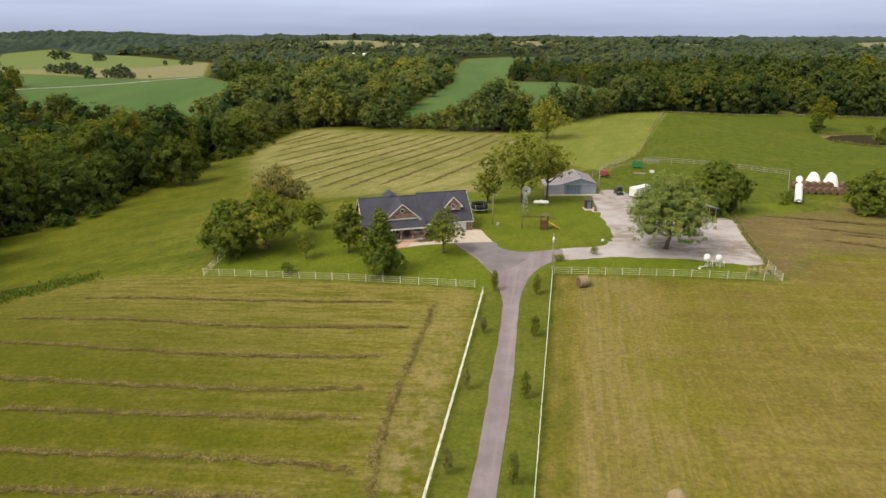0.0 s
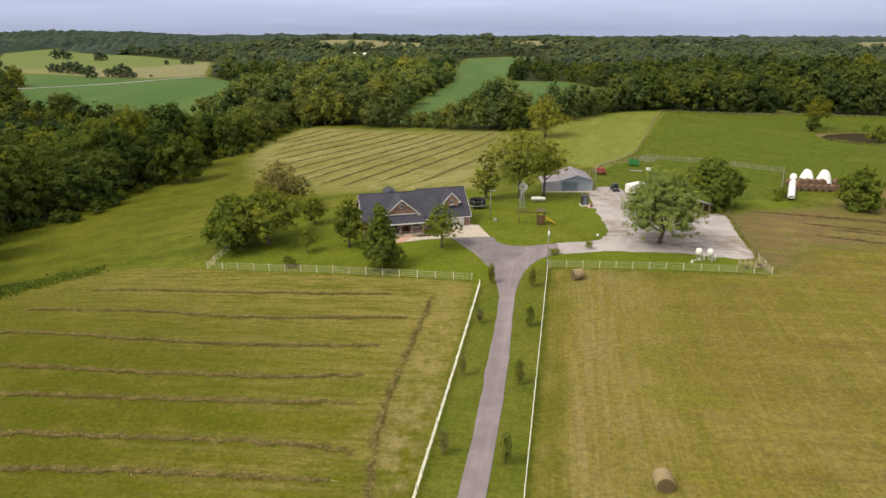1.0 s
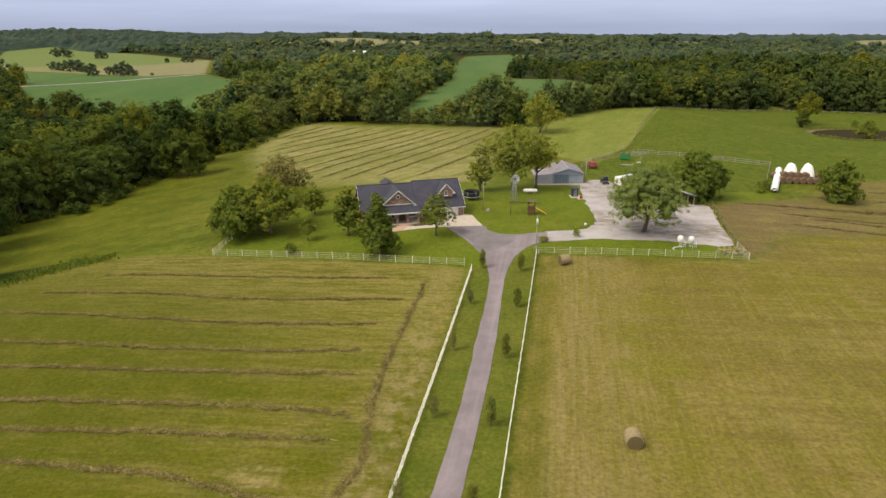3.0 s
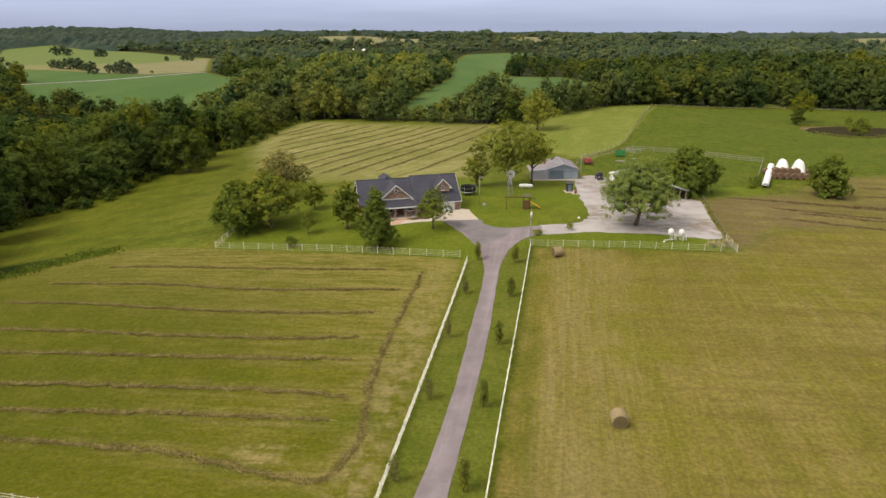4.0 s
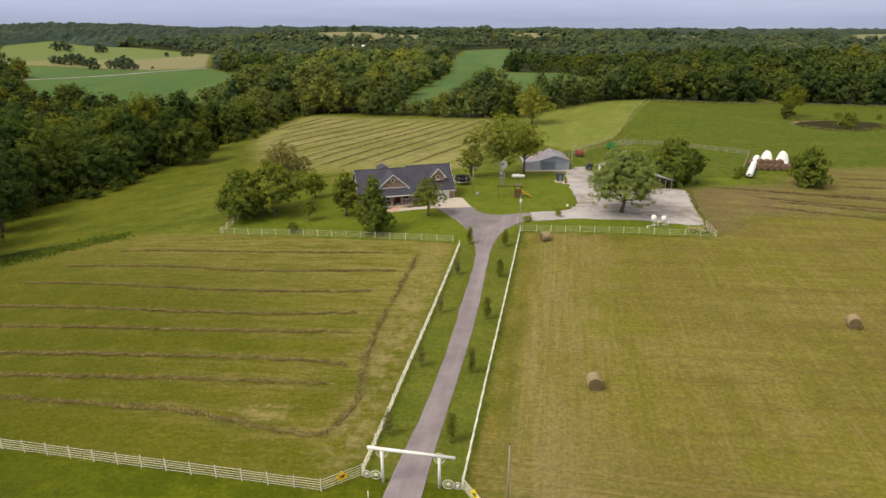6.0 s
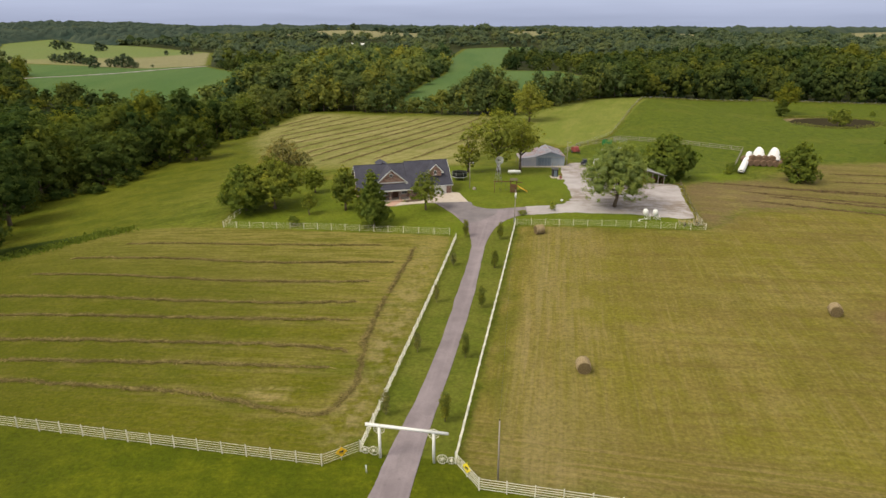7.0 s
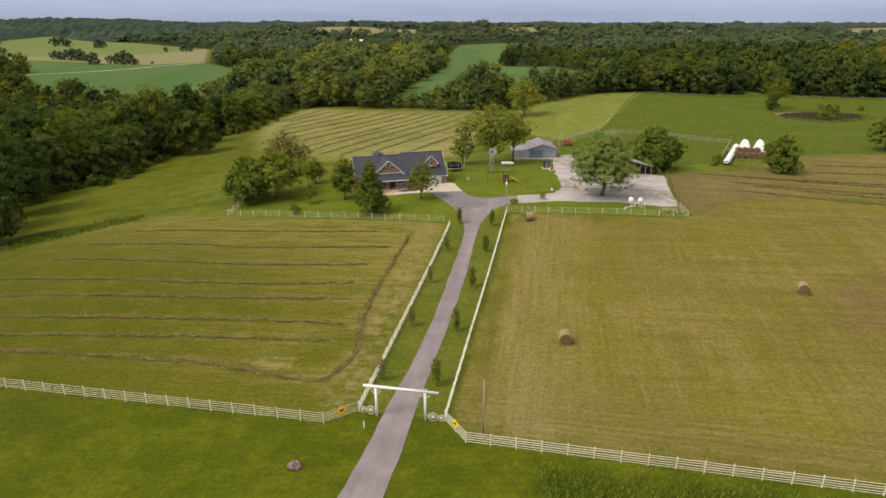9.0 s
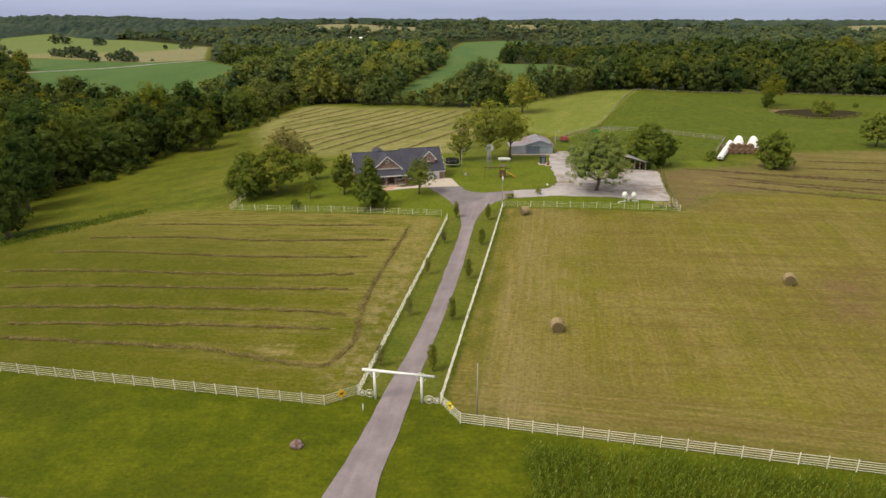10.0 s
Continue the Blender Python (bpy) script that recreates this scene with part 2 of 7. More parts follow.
    # Greener to the west; the darkening there also carries the lens falloff.
    dim_green_side = m.math("MULTIPLY", m.span(m.math("ADD", wx.outputs["X"], m.math("MULTIPLY", wx.outputs["Y"], -0.35)), -22.0, -62.0), m.span(n2, 0.30, 0.60, 0.45, 0.9))
    west = m.mix(dim_green_side, west, (0.074, 0.082, 0.005))
    dry_end = m.math("MULTIPLY", m.span(m.math("ADD", wx.outputs["Y"], m.math("MULTIPLY", wx.outputs["X"], 0.45)), 40.0, 82.0), m.span(smear, 0.36, 0.60, 0.15, 0.75))
    west = m.mix(dry_end, west, (0.215, 0.180, 0.052))
    c = m.mix(mask("hay_west", 0.5, 1.0), c, west)
    east = hay(-10, 2.3, (0.140, 0.124, 0.018), (0.176, 0.143, 0.034), (0.240, 0.188, 0.082), 0.45, 16.0)
    turnrow = m.add("ShaderNodeCombineXYZ", X=m.math("MULTIPLY", m.attr("headland"), 1.7), Y=m.math("MULTIPLY", m.noise(p, 0.05, 3), 2.0)).outputs[0]
    head = m.mix(m.span(m.noise(turnrow, 1.0, 4, 0.7), 0.38, 0.64), (0.118, 0.108, 0.018), (0.205, 0.156, 0.060))
    east = m.mix(m.span(m.math("ADD", m.attr("headland"), m.math("MULTIPLY", n2, 8.0)), 18.0, 8.0, 0, 0.8), east, head)
    east = m.mix(m.math("MULTIPLY", m.span(m.attr("hay_east"), 4.5, 1.5, 0, 0.7), m.span(n2, 0.35, 0.6)), east, (0.092, 0.098, 0.012))
    east = m.mix(m.span(m.noise(p, 0.055, 6, 0.7), 0.48, 0.70, 0, 0.6), east, (0.150, 0.142, 0.012))
    east = m.mix(m.span(m.noise(m.scaled(p, (1, 0.7, 1)), 0.085, 6, 0.7), 0.50, 0.72, 0, 0.55), east, (0.168, 0.130, 0.036))
    east = m.mix(m.math("MULTIPLY", mask("thin_grass", 5.0, 4.0), m.span(n2, 0.34, 0.60, 0.15, 0.85)), east, (0.150, 0.094, 0.046))
    ms = m.add("ShaderNodeMapping", Vector=p)
    ms.vector_type = "TEXTURE"
    ms.inputs["Rotation"].default_value = (0, 0, radians(-10))
    ms.inputs["Scale"].default_value = (0.75, 20.0, 9.0)
    swipe = m.noise(ms.outputs["Vector"], 1.0, 5, 0.65)
    inset = m.math("MULTIPLY", m.attr("lane"), -1.0)
    beside = m.math("MULTIPLY", m.span(inset, 2.5, 5.0), m.span(m.math("ADD", inset, m.math("MULTIPLY", n2, 10.0)), 24.0, 10.0))
    east = m.mix(m.math("MULTIPLY", beside, m.span(swipe, 0.38, 0.66, 0.1, 0.5)), east, (0.250, 0.200, 0.094))
    mc = m.add("ShaderNodeMapping", Vector=p)
    mc.vector_type = "TEXTURE"
    mc.inputs["Rotation"].default_value = (0, 0, radians(-6))
    mc.inputs["Scale"].default_value = (26.0, 2.2, 9.0)
    cross = m.noise(mc.outputs["Vector"], 1.0, 6, 0.68)
    east = m.mix(m.math("MULTIPLY", m.span(inset, 10.0, 26.0), m.span(cross, 0.46, 0.66, 0, 0.7)), east, (0.128, 0.098, 0.026))
    east = m.mix(m.math("MULTIPLY", m.span(inset, 10.0, 26.0), m.span(cross, 0.46, 0.32, 0, 0.5)), east, (0.205, 0.178, 0.050))
    c = m.mix(mask("hay_east", 0.5, 1.0), c, east)
    back = hay(-33, 3.0, (0.140, 0.148, 0.030), (0.240, 0.220, 0.080), (0.330, 0.285, 0.145), 0.5)
    c = m.mix(mask("hay_back", 5.0, 5.0), c, back)
    knoll = hay(-20, 5.0, (0.132, 0.163, 0.024), (0.176, 0.192, 0.040), (0.220, 0.212, 0.066), 0.4)
    c = m.mix(mask("hay_knoll", 0.8, 1.0), c, knoll)
    dryhay = hay(79, 2.6, (0.136, 0.124, 0.026), (0.196, 0.162, 0.058), (0.170, 0.118, 0.052), 0.65)
    dryhay = m.mix(m.span(m.noise(m.scaled(p, (0.5, 1.4, 1)), 0.16, 6, 0.7), 0.46, 0.63, 0, 0.3), dryhay, (0.098, 0.062, 0.030))
    bare = m.math("ADD", m.math("ADD", mx.outputs["X"], m.math("MULTIPLY", mx.outputs["Y"], -0.45)), m.math("MULTIPLY", n05, 40.0))
    dryhay = m.mix(m.math("MULTIPLY", m.span(bare, 58.0, 38.0), m.span(n2, 0.32, 0.58, 0.1, 0.6)), dryhay, (0.140, 0.098, 0.052))
    c = m.mix(mask("dry", 3.0, 4.0), c, dryhay)
    # long damp grass in the swale
    c = m.mix(mask("swale", 0.35, 0.4), c, m.mix(patch, (0.026, 0.044, 0.004), (0.048, 0.070, 0.008)))
    # far crops
    rows = m.noise(m.scaled(p, (0.02, 0.004, 0.0)), 1.0, 4)
    crop = m.mix(m.span(rows, 0.35, 0.65), (0.062, 0.116, 0.032), (0.086, 0.138, 0.040))
    c = m.mix(mask("crop", 2.0, 3.0), c, crop)
    sep = m.add("ShaderNodeSeparateXYZ", Vector=p)
    rise = m.math("ADD", m.math("ADD", sep.outputs["Y"], m.math("MULTIPLY", sep.outputs["X"], -0.25)), m.math("MULTIPLY", m.noise(p, 0.012, 4), 260.0))
    stub = m.mix(m.span(rise, 1180.0, 1330.0), (0.205, 0.195, 0.085), (0.125, 0.170, 0.046))
    stub = m.mix(m.span(sep.outputs["X"], -470.0, -430.0), stub, (0.215, 0.200, 0.105))
    stub = m.mix(m.span(n05, 0.35, 0.65, 0, 0.35), stub, (0.150, 0.150, 0.055))
    c = m.mix(mask("stubble", 3.0, 4.0), c, stub)
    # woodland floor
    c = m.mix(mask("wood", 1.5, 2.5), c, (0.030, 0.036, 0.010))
    # bare earth
    earth = m.mix(patch, (0.190, 0.130, 0.080), (0.280, 0.205, 0.135))
    c = m.mix(mask("earth", 0.7, 1.2), c, earth)
    c = m.mix(1.0, c, m.add("ShaderNodeCombineColor", Red=tuft, Green=tuft, Blue=tuft).outputs[0], "MULTIPLY")
    return m.surface(c, 0.95, 0.0, m.bump(m.math("ADD", n9, m.math("MULTIPLY", n40, 0.8)), 0.9, 0.14), 0.08)


def stone_material(name, a, b, joint, scale):
    m = Nodes(name)
    co = m.coord()
    v = m.add("ShaderNodeTexVoronoi", Vector=m.scaled(co, (1, 1, 1.6)), Scale=scale)
    ed = m.tree.nodes.new("ShaderNodeTexVoronoi")
    ed.feature = "DISTANCE_TO_EDGE"
    m.put(ed.inputs["Vector"], m.scaled(co, (1, 1, 1.6)))
    ed.inputs["Scale"].default_value = scale
    pick = m.add("ShaderNodeSeparateColor", Color=v.outputs["Color"]).outputs[0]
    c = m.mix(m.span(pick, 0.1, 0.9), a, b)
    c = m.mix(m.span(m.noise(co, 14, 4), 0.4, 0.7, 0, 0.4), c, tuple(x * 0.6 for x in a))
    c = m.mix(m.span(ed.outputs["Distance"], 0.0, 0.06, 1, 0), c, joint)
    return m.surface(c, 0.9, 0.0, m.bump(m.span(ed.outputs["Distance"], 0, 0.12), 0.8, 0.03), 0.2)


def shingle_material():
    m = Nodes("slate_grey_shingle")
    co = m.coord()
    br = m.add("ShaderNodeTexBrick", Vector=m.scaled(co, (1, 1.3, 1.3)), Scale=3.0)
    br.inputs["Color1"].default_value = (0.040, 0.041, 0.060, 1)
    br.inputs["Color2"].default_value = (0.058, 0.058, 0.082, 1)
    br.inputs["Mortar"].default_value = (0.030, 0.030, 0.036, 1)
    br.inputs["Mortar Size"].default_value = 0.02
    c = m.mix(m.span(m.noise(co, 0.5, 4), 0.35, 0.7, 0, 0.45), br.outputs["Color"], (0.070, 0.069, 0.094))
    return m.surface(c, 0.85, 0.0, m.bump(m.noise(co, 30, 3), 0.4, 0.01), 0.3)


def paving_material(name, a, b, crack, grit=60.0, blotch=0.25, streak=0.0, along=None):
    m = Nodes(name)
    p = m.place()
    n1, n2 = m.noise(p, blotch, 6, 0.6), m.noise(p, grit * 0.1, 4, 0.7)
    c = m.mix(m.span(n1, 0.32, 0.68), a, b)
    c = m.mix(m.span(n2, 0.45, 0.75, 0, 0.35), c, crack)
    c = m.mix(m.span(m.noise(p, 1.3, 5, 0.7), 0.58, 0.75, 0, 0.5), c, crack)
    c = m.mix(m.math("MULTIPLY", m.span(m.noise(p, 0.06, 4, 0.6), 0.42, 0.60, 0, streak), m.span(m.noise(m.scaled(p, (0.6, 1.2, 1)), 0.55, 6, 0.75), 0.42, 0.58)), c, crack)
    if along is not None:
        mt = m.add("ShaderNodeMapping", Vector=p)
        mt.vector_type = "TEXTURE"
        mt.inputs["Rotation"].default_value = (0, 0, radians(along))
        mt.inputs["Scale"].default_value = (0.95, 22.0, 4.0)
        worn_line = m.noise(mt.outputs["Vector"], 1.0, 5, 0.6)
        c = m.mix(m.span(worn_line, 0.48, 0.70, 0, 0.35), c, tuple(min(1, x * 1.16) for x in b))
        c = m.mix(m.span(worn_line, 0.48, 0.30, 0, 0.25), c, crack)
    return m.surface(c, 0.9, 0.0, m.bump(m.noise(p, grit, 3), 0.5, 0.02), 0.2)


def metal_sheet(name, a, b, ribs=3.0, rough=0.45):
    m = Nodes(name)
    co = m.coord()
    w = m.add("ShaderNodeTexWave", Vector=co, Scale=ribs)
    w.bands_direction = "X"
    n = m.noise(co, 0.45, 5, 0.6)
    c = m.mix(m.span(n, 0.42, 0.62), a, b)
    c = m.mix(m.span(m.noise(co, 6, 4), 0.5, 0.8, 0, 0.3), c, tuple(x * 0.6 for x in b))
    return m.surface(c, rough, 0.35, m.bump(w.outputs["Fac"], 0.4, 0.03), 0.5)


GROUND = ground_material()
ASPHALT = paving_material("weathered_asphalt", (0.185, 0.156, 0.170), (0.252, 0.215, 0.232), (0.120, 0.102, 0.108), along=-10)
ASPHALT_NEW = paving_material("asphalt", (0.180, 0.160, 0.160), (0.240, 0.215, 0.212), (0.130, 0.115, 0.115))
GRAVEL = paving_material("pale_limestone_gravel", (0.325, 0.300, 0.306), (0.430, 0.402, 0.410), (0.215, 0.172, 0.138), 90, 0.18, 0.95)
CONCRETE = paving_material("concrete", (0.400, 0.345, 0.290), (0.480, 0.425, 0.370), (0.340, 0.280, 0.225), 50, 0.5)
BRICK_PAVE = paving_material("red_brick_paving", (0.400, 0.250, 0.195), (0.480, 0.320, 0.255), (0.300, 0.180, 0.140), 40, 0.8)
STONE = stone_material("brown_fieldstone", (0.200, 0.098, 0.074), (0.460, 0.290, 0.215), (0.400, 0.335, 0.285), 2.6)
SHINGLE = shingle_material()
WHITE = worn("white_paint", (0.80, 0.80, 0.78), 0.5, amount=0.12)
VINYL = worn("white_fence_vinyl", (0.72, 0.70, 0.61), 0.5, amount=0.22, scale=1.2)
CREAM = worn("weathered_cream_vinyl", (0.58, 0.555, 0.46), 0.6, amount=0.3, scale=1.2)
TANK_WHITE = worn("white_tank_paint", (0.82, 0.82, 0.80), 0.35, amount=0.10)
FILM_WHITE = worn("white_plastic_film", (0.84, 0.84, 0.85), 0.4, amount=0.10, scale=0.8, fine=8, bump=0.5)
GLASS = Nodes("dark_window_glass").surface((0.02, 0.022, 0.025), 0.08, 0.0, None, 0.6)
BARK = worn("grey_brown_bark", (0.150, 0.115, 0.082), 0.95, amount=0.5, scale=2, fine=14, bump=0.8, spec=0.1)
GREYWOOD = worn("weathered_grey_timber", (0.33, 0.30, 0.27), 0.9, amount=0.35, scale=1.5, fine=20, bump=0.5, spec=0.1)
POLEWOOD = worn("silvered_pole_timber", (0.33, 0.295, 0.25), 0.9, amount=0.3, scale=1, fine=20, bump=0.4, spec=0.1)
BROWNWOOD = worn("stained_cedar", (0.135, 0.066, 0.040), 0.8, amount=0.3, scale=2, fine=24, bump=0.4, spec=0.2)
STEEL = worn("galvanised_steel", (0.46, 0.47, 0.48), 0.45, 0.7, amount=0.2)
BRIGHT_STEEL = worn("bright_galvanised_steel", (0.52, 0.53, 0.54), 0.5, 0.2, amount=0.15)
DARKMETAL = worn("dark_painted_metal", (0.05, 0.05, 0.055), 0.5, 0.3, amount=0.3)
RED = worn("faded_red_paint", (0.25, 0.050, 0.044), 0.5, amount=0.35)
GREEN = worn("green_machine_paint", (0.03, 0.19, 0.05), 0.5, amount=0.3)
YELLOW = worn("yellow_paint", (0.86, 0.52, 0.02), 0.45, amount=0.1)
LEMON = worn("lemon_yellow_paint", (0.86, 0.70, 0.03), 0.45, amount=0.1)
SLIDE = worn("yellow_plastic", (0.72, 0.45, 0.04), 0.4, amount=0.1)
STRAWPAINT = worn("faded_yellow_machine_paint", (0.46, 0.36, 0.16), 0.6, amount=0.5)
RUBBER = worn("black_rubber", (0.025, 0.025, 0.025), 0.8, amount=0.3)
NET = worn("black_netting", (0.022, 0.026, 0.022), 0.9, amount=0.2)
ROOF_METAL = metal_sheet("patched_roof_sheet", (0.285, 0.290, 0.330), (0.310, 0.205, 0.195), 2.0)
PALE_SHEET = metal_sheet("pale_grey_wall_sheet", (0.42, 0.42, 0.47), (0.50, 0.49, 0.52), 2.5, 0.55)
WALL_METAL = metal_sheet("blue_grey_wall_sheet", (0.26, 0.31, 0.37), (0.32, 0.36, 0.41), 2.5, 0.55)
DOOR_METAL = metal_sheet("dark_blue_door_sheet", (0.15, 0.195, 0.25), (0.18, 0.22, 0.27), 2.5, 0.55)


def bale_material(name, rim, end):
    m = Nodes(name)
    co = m.coord()
    n = m.noise(m.scaled(co, (1, 6, 6)), 3.0, 5, 0.7)
    c = m.mix(m.span(n, 0.3, 0.7), end, rim)
    w = m.add("ShaderNodeTexWave", Vector=co, Scale=2.0, Distortion=1.0)
    w.bands_direction = "X"
    c = m.mix(m.span(m.noise(co, 1.2, 3), 0.5, 0.75, 0, 0.5), c, tuple(x * 0.55 for x in end))
    return m.surface(c, 0.95, 0.0, m.bump(m.noise(co, 12, 4), 0.9, 0.06), 0.1)


BALE = bale_material("dry_hay", (0.36, 0.29, 0.17), (0.20, 0.145, 0.075))


def rolled_end(name, dark, light):
    """The end of a round bale: a loose spiral of stalks, coloured darker for the shade on it."""
    m = Nodes(name)
    co = m.coord()
    sp = m.add("ShaderNodeSeparateXYZ", Vector=co)
    up = m.math("SUBTRACT", sp.outputs["Z"], 0.8)
    rad = m.math("SQRT", m.math("ADD", m.math("MULTIPLY", sp.outputs["Y"], sp.outputs["Y"]), m.math("MULTIPLY", up, up)))
    turns = m.math("ADD", m.math("MULTIPLY", rad, 34.0), m.math("ADD", m.math("ARCTAN2", up, sp.outputs["Y"]), m.math("MULTIPLY", m.noise(co, 3.0, 4), 5.0)))
    wave = m.math("SINE", turns)
    c = m.mix(m.span(wave, -1.0, 1.0), dark, light)
    c = m.mix(m.span(m.noise(co, 9.0, 4), 0.4, 0.7, 0, 0.5), c, dark)
    return m.surface(c, 0.95, 0.0, m.bump(wave, 0.6, 0.03), 0.1)


BALE_END_SHADED = rolled_end("rolled_hay_end", (0.120, 0.088, 0.042), (0.215, 0.165, 0.086))
BALE_OLD = bale_material("old_brown_hay", (0.215, 0.145, 0.098), (0.125, 0.078, 0.052))

def straw_material(name, dark, light):
    m = Nodes(name)
    isl = m.add("ShaderNodeNewGeometry").outputs["Random Per Island"]
    c = m.mix(m.span(isl, 0.0, 1.0, 0, 1, False), dark, light)
    c = m.mix(m.span(m.noise(m.place(), 0.8, 4), 0.4, 0.65, 0, 0.6), c, dark)
    return m.surface(c, 0.95, 0.0, None, 0.08)


STRAW = straw_material("loose_straw", (0.086, 0.070, 0.021), (0.268, 0.216, 0.080))
STRAW_DARK = straw_material("weathered_brown_straw", (0.050, 0.036, 0.016), (0.135, 0.098, 0.046))
STRAW_BACK = straw_material("half_dry_straw", (0.070, 0.054, 0.021), (0.185, 0.146, 0.062))
LEAF_OAK = leaves("oak_foliage", (0.094, 0.119, 0.021), (0.312, 0.325, 0.064), apart=0.25)
LEAF_MAPLE = leaves("silver_maple_foliage", (0.096, 0.132, 0.036), (0.340, 0.385, 0.138), apart=0.1)
LEAF_DARK = leaves("dark_green_foliage", (0.082, 0.114, 0.022), (0.253, 0.280, 0.051), apart=0.25)
LEAF_YELLOW = leaves("yellow_green_foliage", (0.165, 0.168, 0.030), (0.385, 0.372, 0.082), apart=0.1)
LEAF_RED = leaves("bronze_green_foliage", (0.155, 0.138, 0.050), (0.330, 0.290, 0.110), (0.27, 0.17, 0.08), 0.2, apart=0.1)
LEAF_WOOD = leaves("woodland_foliage", (0.050, 0.074, 0.018), (0.170, 0.198, 0.046), vary=0.35, apart=0.95)
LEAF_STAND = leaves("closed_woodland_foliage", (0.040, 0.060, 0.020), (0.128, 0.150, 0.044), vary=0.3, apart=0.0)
# Creek greens paler than the east stand: other species, plus haze and light coloured in.
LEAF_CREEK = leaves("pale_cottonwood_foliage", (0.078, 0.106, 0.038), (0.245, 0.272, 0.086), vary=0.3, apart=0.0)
LEAF_CREEK_EDGE = leaves("pale_willow_foliage", (0.072, 0.096, 0.034), (0.230, 0.252, 0.080), vary=0.35, apart=0.6)
LEAF_BROWN = leaves("faded_sapling_foliage", (0.115, 0.112, 0.044), (0.240, 0.228, 0.092), apart=0.2)
LEAF_SAPLING = leaves("sapling_foliage", (0.101, 0.121, 0.025), (0.288, 0.293, 0.068), apart=0.2)
# Distance haze tinted into both far greens; the hill one dimmed for self-shading.
LEAF_HILL_HAZE = leaves("hill_woodland_foliage", (0.056, 0.074, 0.054), (0.130, 0.152, 0.108), vary=0.5, apart=0.0)
LEAF_FAR_HAZE = leaves("far_woodland_foliage", (0.066, 0.090, 0.056), (0.150, 0.178, 0.106), vary=0.4, apart=0.0)
GRASS = leaves("uncut_grass_blades", (0.150, 0.160, 0.030), (0.300, 0.270, 0.085))
LEAF_SHADE = leaves("open_shade_tree_foliage", (0.112, 0.132, 0.026), (0.318, 0.330, 0.070), apart=0.15)
CORN = leaves("tall_crop_foliage", (0.060, 0.094, 0.010), (0.220, 0.262, 0.042), (0.30, 0.29, 0.11), 0.08)


# ---- the lie of the land ----
def smooth(a, b, v):
    t = np.clip((v - a) / (b - a), 0, 1)
    return t * t * (3 - 2 * t)


def land(x, y):
    """The height of the ground."""
    x, y = np.asarray(x, float), np.asarray(y, float)
    r = np.hypot(x, y)
    z = 2.7 * np.exp(-((x - 22) / 60) ** 2 - ((y - 116) / 42) ** 2)
    z = z - 4.0 * smooth(-42, -110, x) * smooth(20, 90, y)
    z = z - 3.0 * smooth(170, 270, y) * smooth(60, -40, x) - 2.5 * smooth(150, 250, y) * smooth(90, 170, x)
    z = z + 2.0 * np.exp(-((x - 90) / 45) ** 2 - ((y - 270) / 50) ** 2)
    # a wooded valley to the west with fields rising behind it; a gentle fall elsewhere
    side = x / (r + 1e-6)
    west = smooth(-0.27, -0.43, side)
    east = smooth(0.10, 0.28, side)
    fall_w = 21 * smooth(200, 370, r) - 13 * smooth(430, 720, r) + 5 * smooth(900, 1700, r)
    fall_m = 9 * smooth(285, 420, r) + 4 * smooth(600, 1400, r) + 20 * smooth(1700, 3800, r)
    fall_e = 6 * smooth(320, 560, r) + 7 * smooth(560, 1300, r) + 28 * smooth(1700, 4200, r)
    z = z - (west * fall_w + east * fall_e + (1 - west - east) * fall_m)
    a = smooth(600, 1800, r)
    z = z + a * (4 * np.sin(x / 310 + 1.1) * np.cos(y / 270 + 0.4) + 3 * np.sin(x / 150 - y / 190 + 2.0))
    z = z + 20 * smooth(1700, 3000, r) * smooth(300, -700, x) + 6 * smooth(1900, 2600, r) * np.sin(x / 75 + y / 210) * np.sin(x / 130 - 1) + 7 * smooth(1900, 3000, r) * np.sin(x / 190 + 0.6) * np.sin(y / 420 + x / 600)
    z = z + 16 * np.exp(-((x + 1650) / 300) ** 2 - ((y - 2560) / 300) ** 2)
    z = z + 33 * np.exp(-((x + 255) / 260) ** 2 - ((y - 1680) / 270) ** 2)
    for hx, hy, up, w in ((210, 1580, 17, 190), (600, 1680, 15, 150), (1080, 1640, 20, 230)):
        z = z + up * np.exp(-((x - hx) / w) ** 2 - ((y - hy) / w) ** 2)
    return z


def at(x, y, up=0.0):
    return float(land(x, y)) + up


def border(poly, x, y):
    """Signed distance to a polygon's border, positive inside."""
    x, y = np.asarray(x, float), np.asarray(y, float)
    d = np.full(x.shape, 1e12)
    inside = np.zeros(x.shape, bool)
    for (ax, ay), (bx, by) in zip(poly, poly[1:] + poly[:1]):
        ex, ey = bx - ax, by - ay
        t = np.clip(((x - ax) * ex + (y - ay) * ey) / (ex * ex + ey * ey), 0, 1)
        d = np.minimum(d, (x - ax - t * ex) ** 2 + (y - ay - t * ey) ** 2)
        if ay != by:
            inside ^= ((ay > y) != (by > y)) & (x < (bx - ax) * (y - ay) / (by - ay) + ax)
    d = np.sqrt(d)
    return np.where(inside, d, -d)


def union(polys, x, y):
    return np.max([border(p, x, y) for p in polys], axis=0)


HAY_WEST = [(4.8, 86.5), (-2.2, 44), (-4.8, 28.6), (-8, 26.6), (-47, 34), (-100, 43), (-100, 66), (-77, 84.5), (-68.7, 90.5), (-60.6, 97.6), (-44, 96.2), (4, 87.5)]
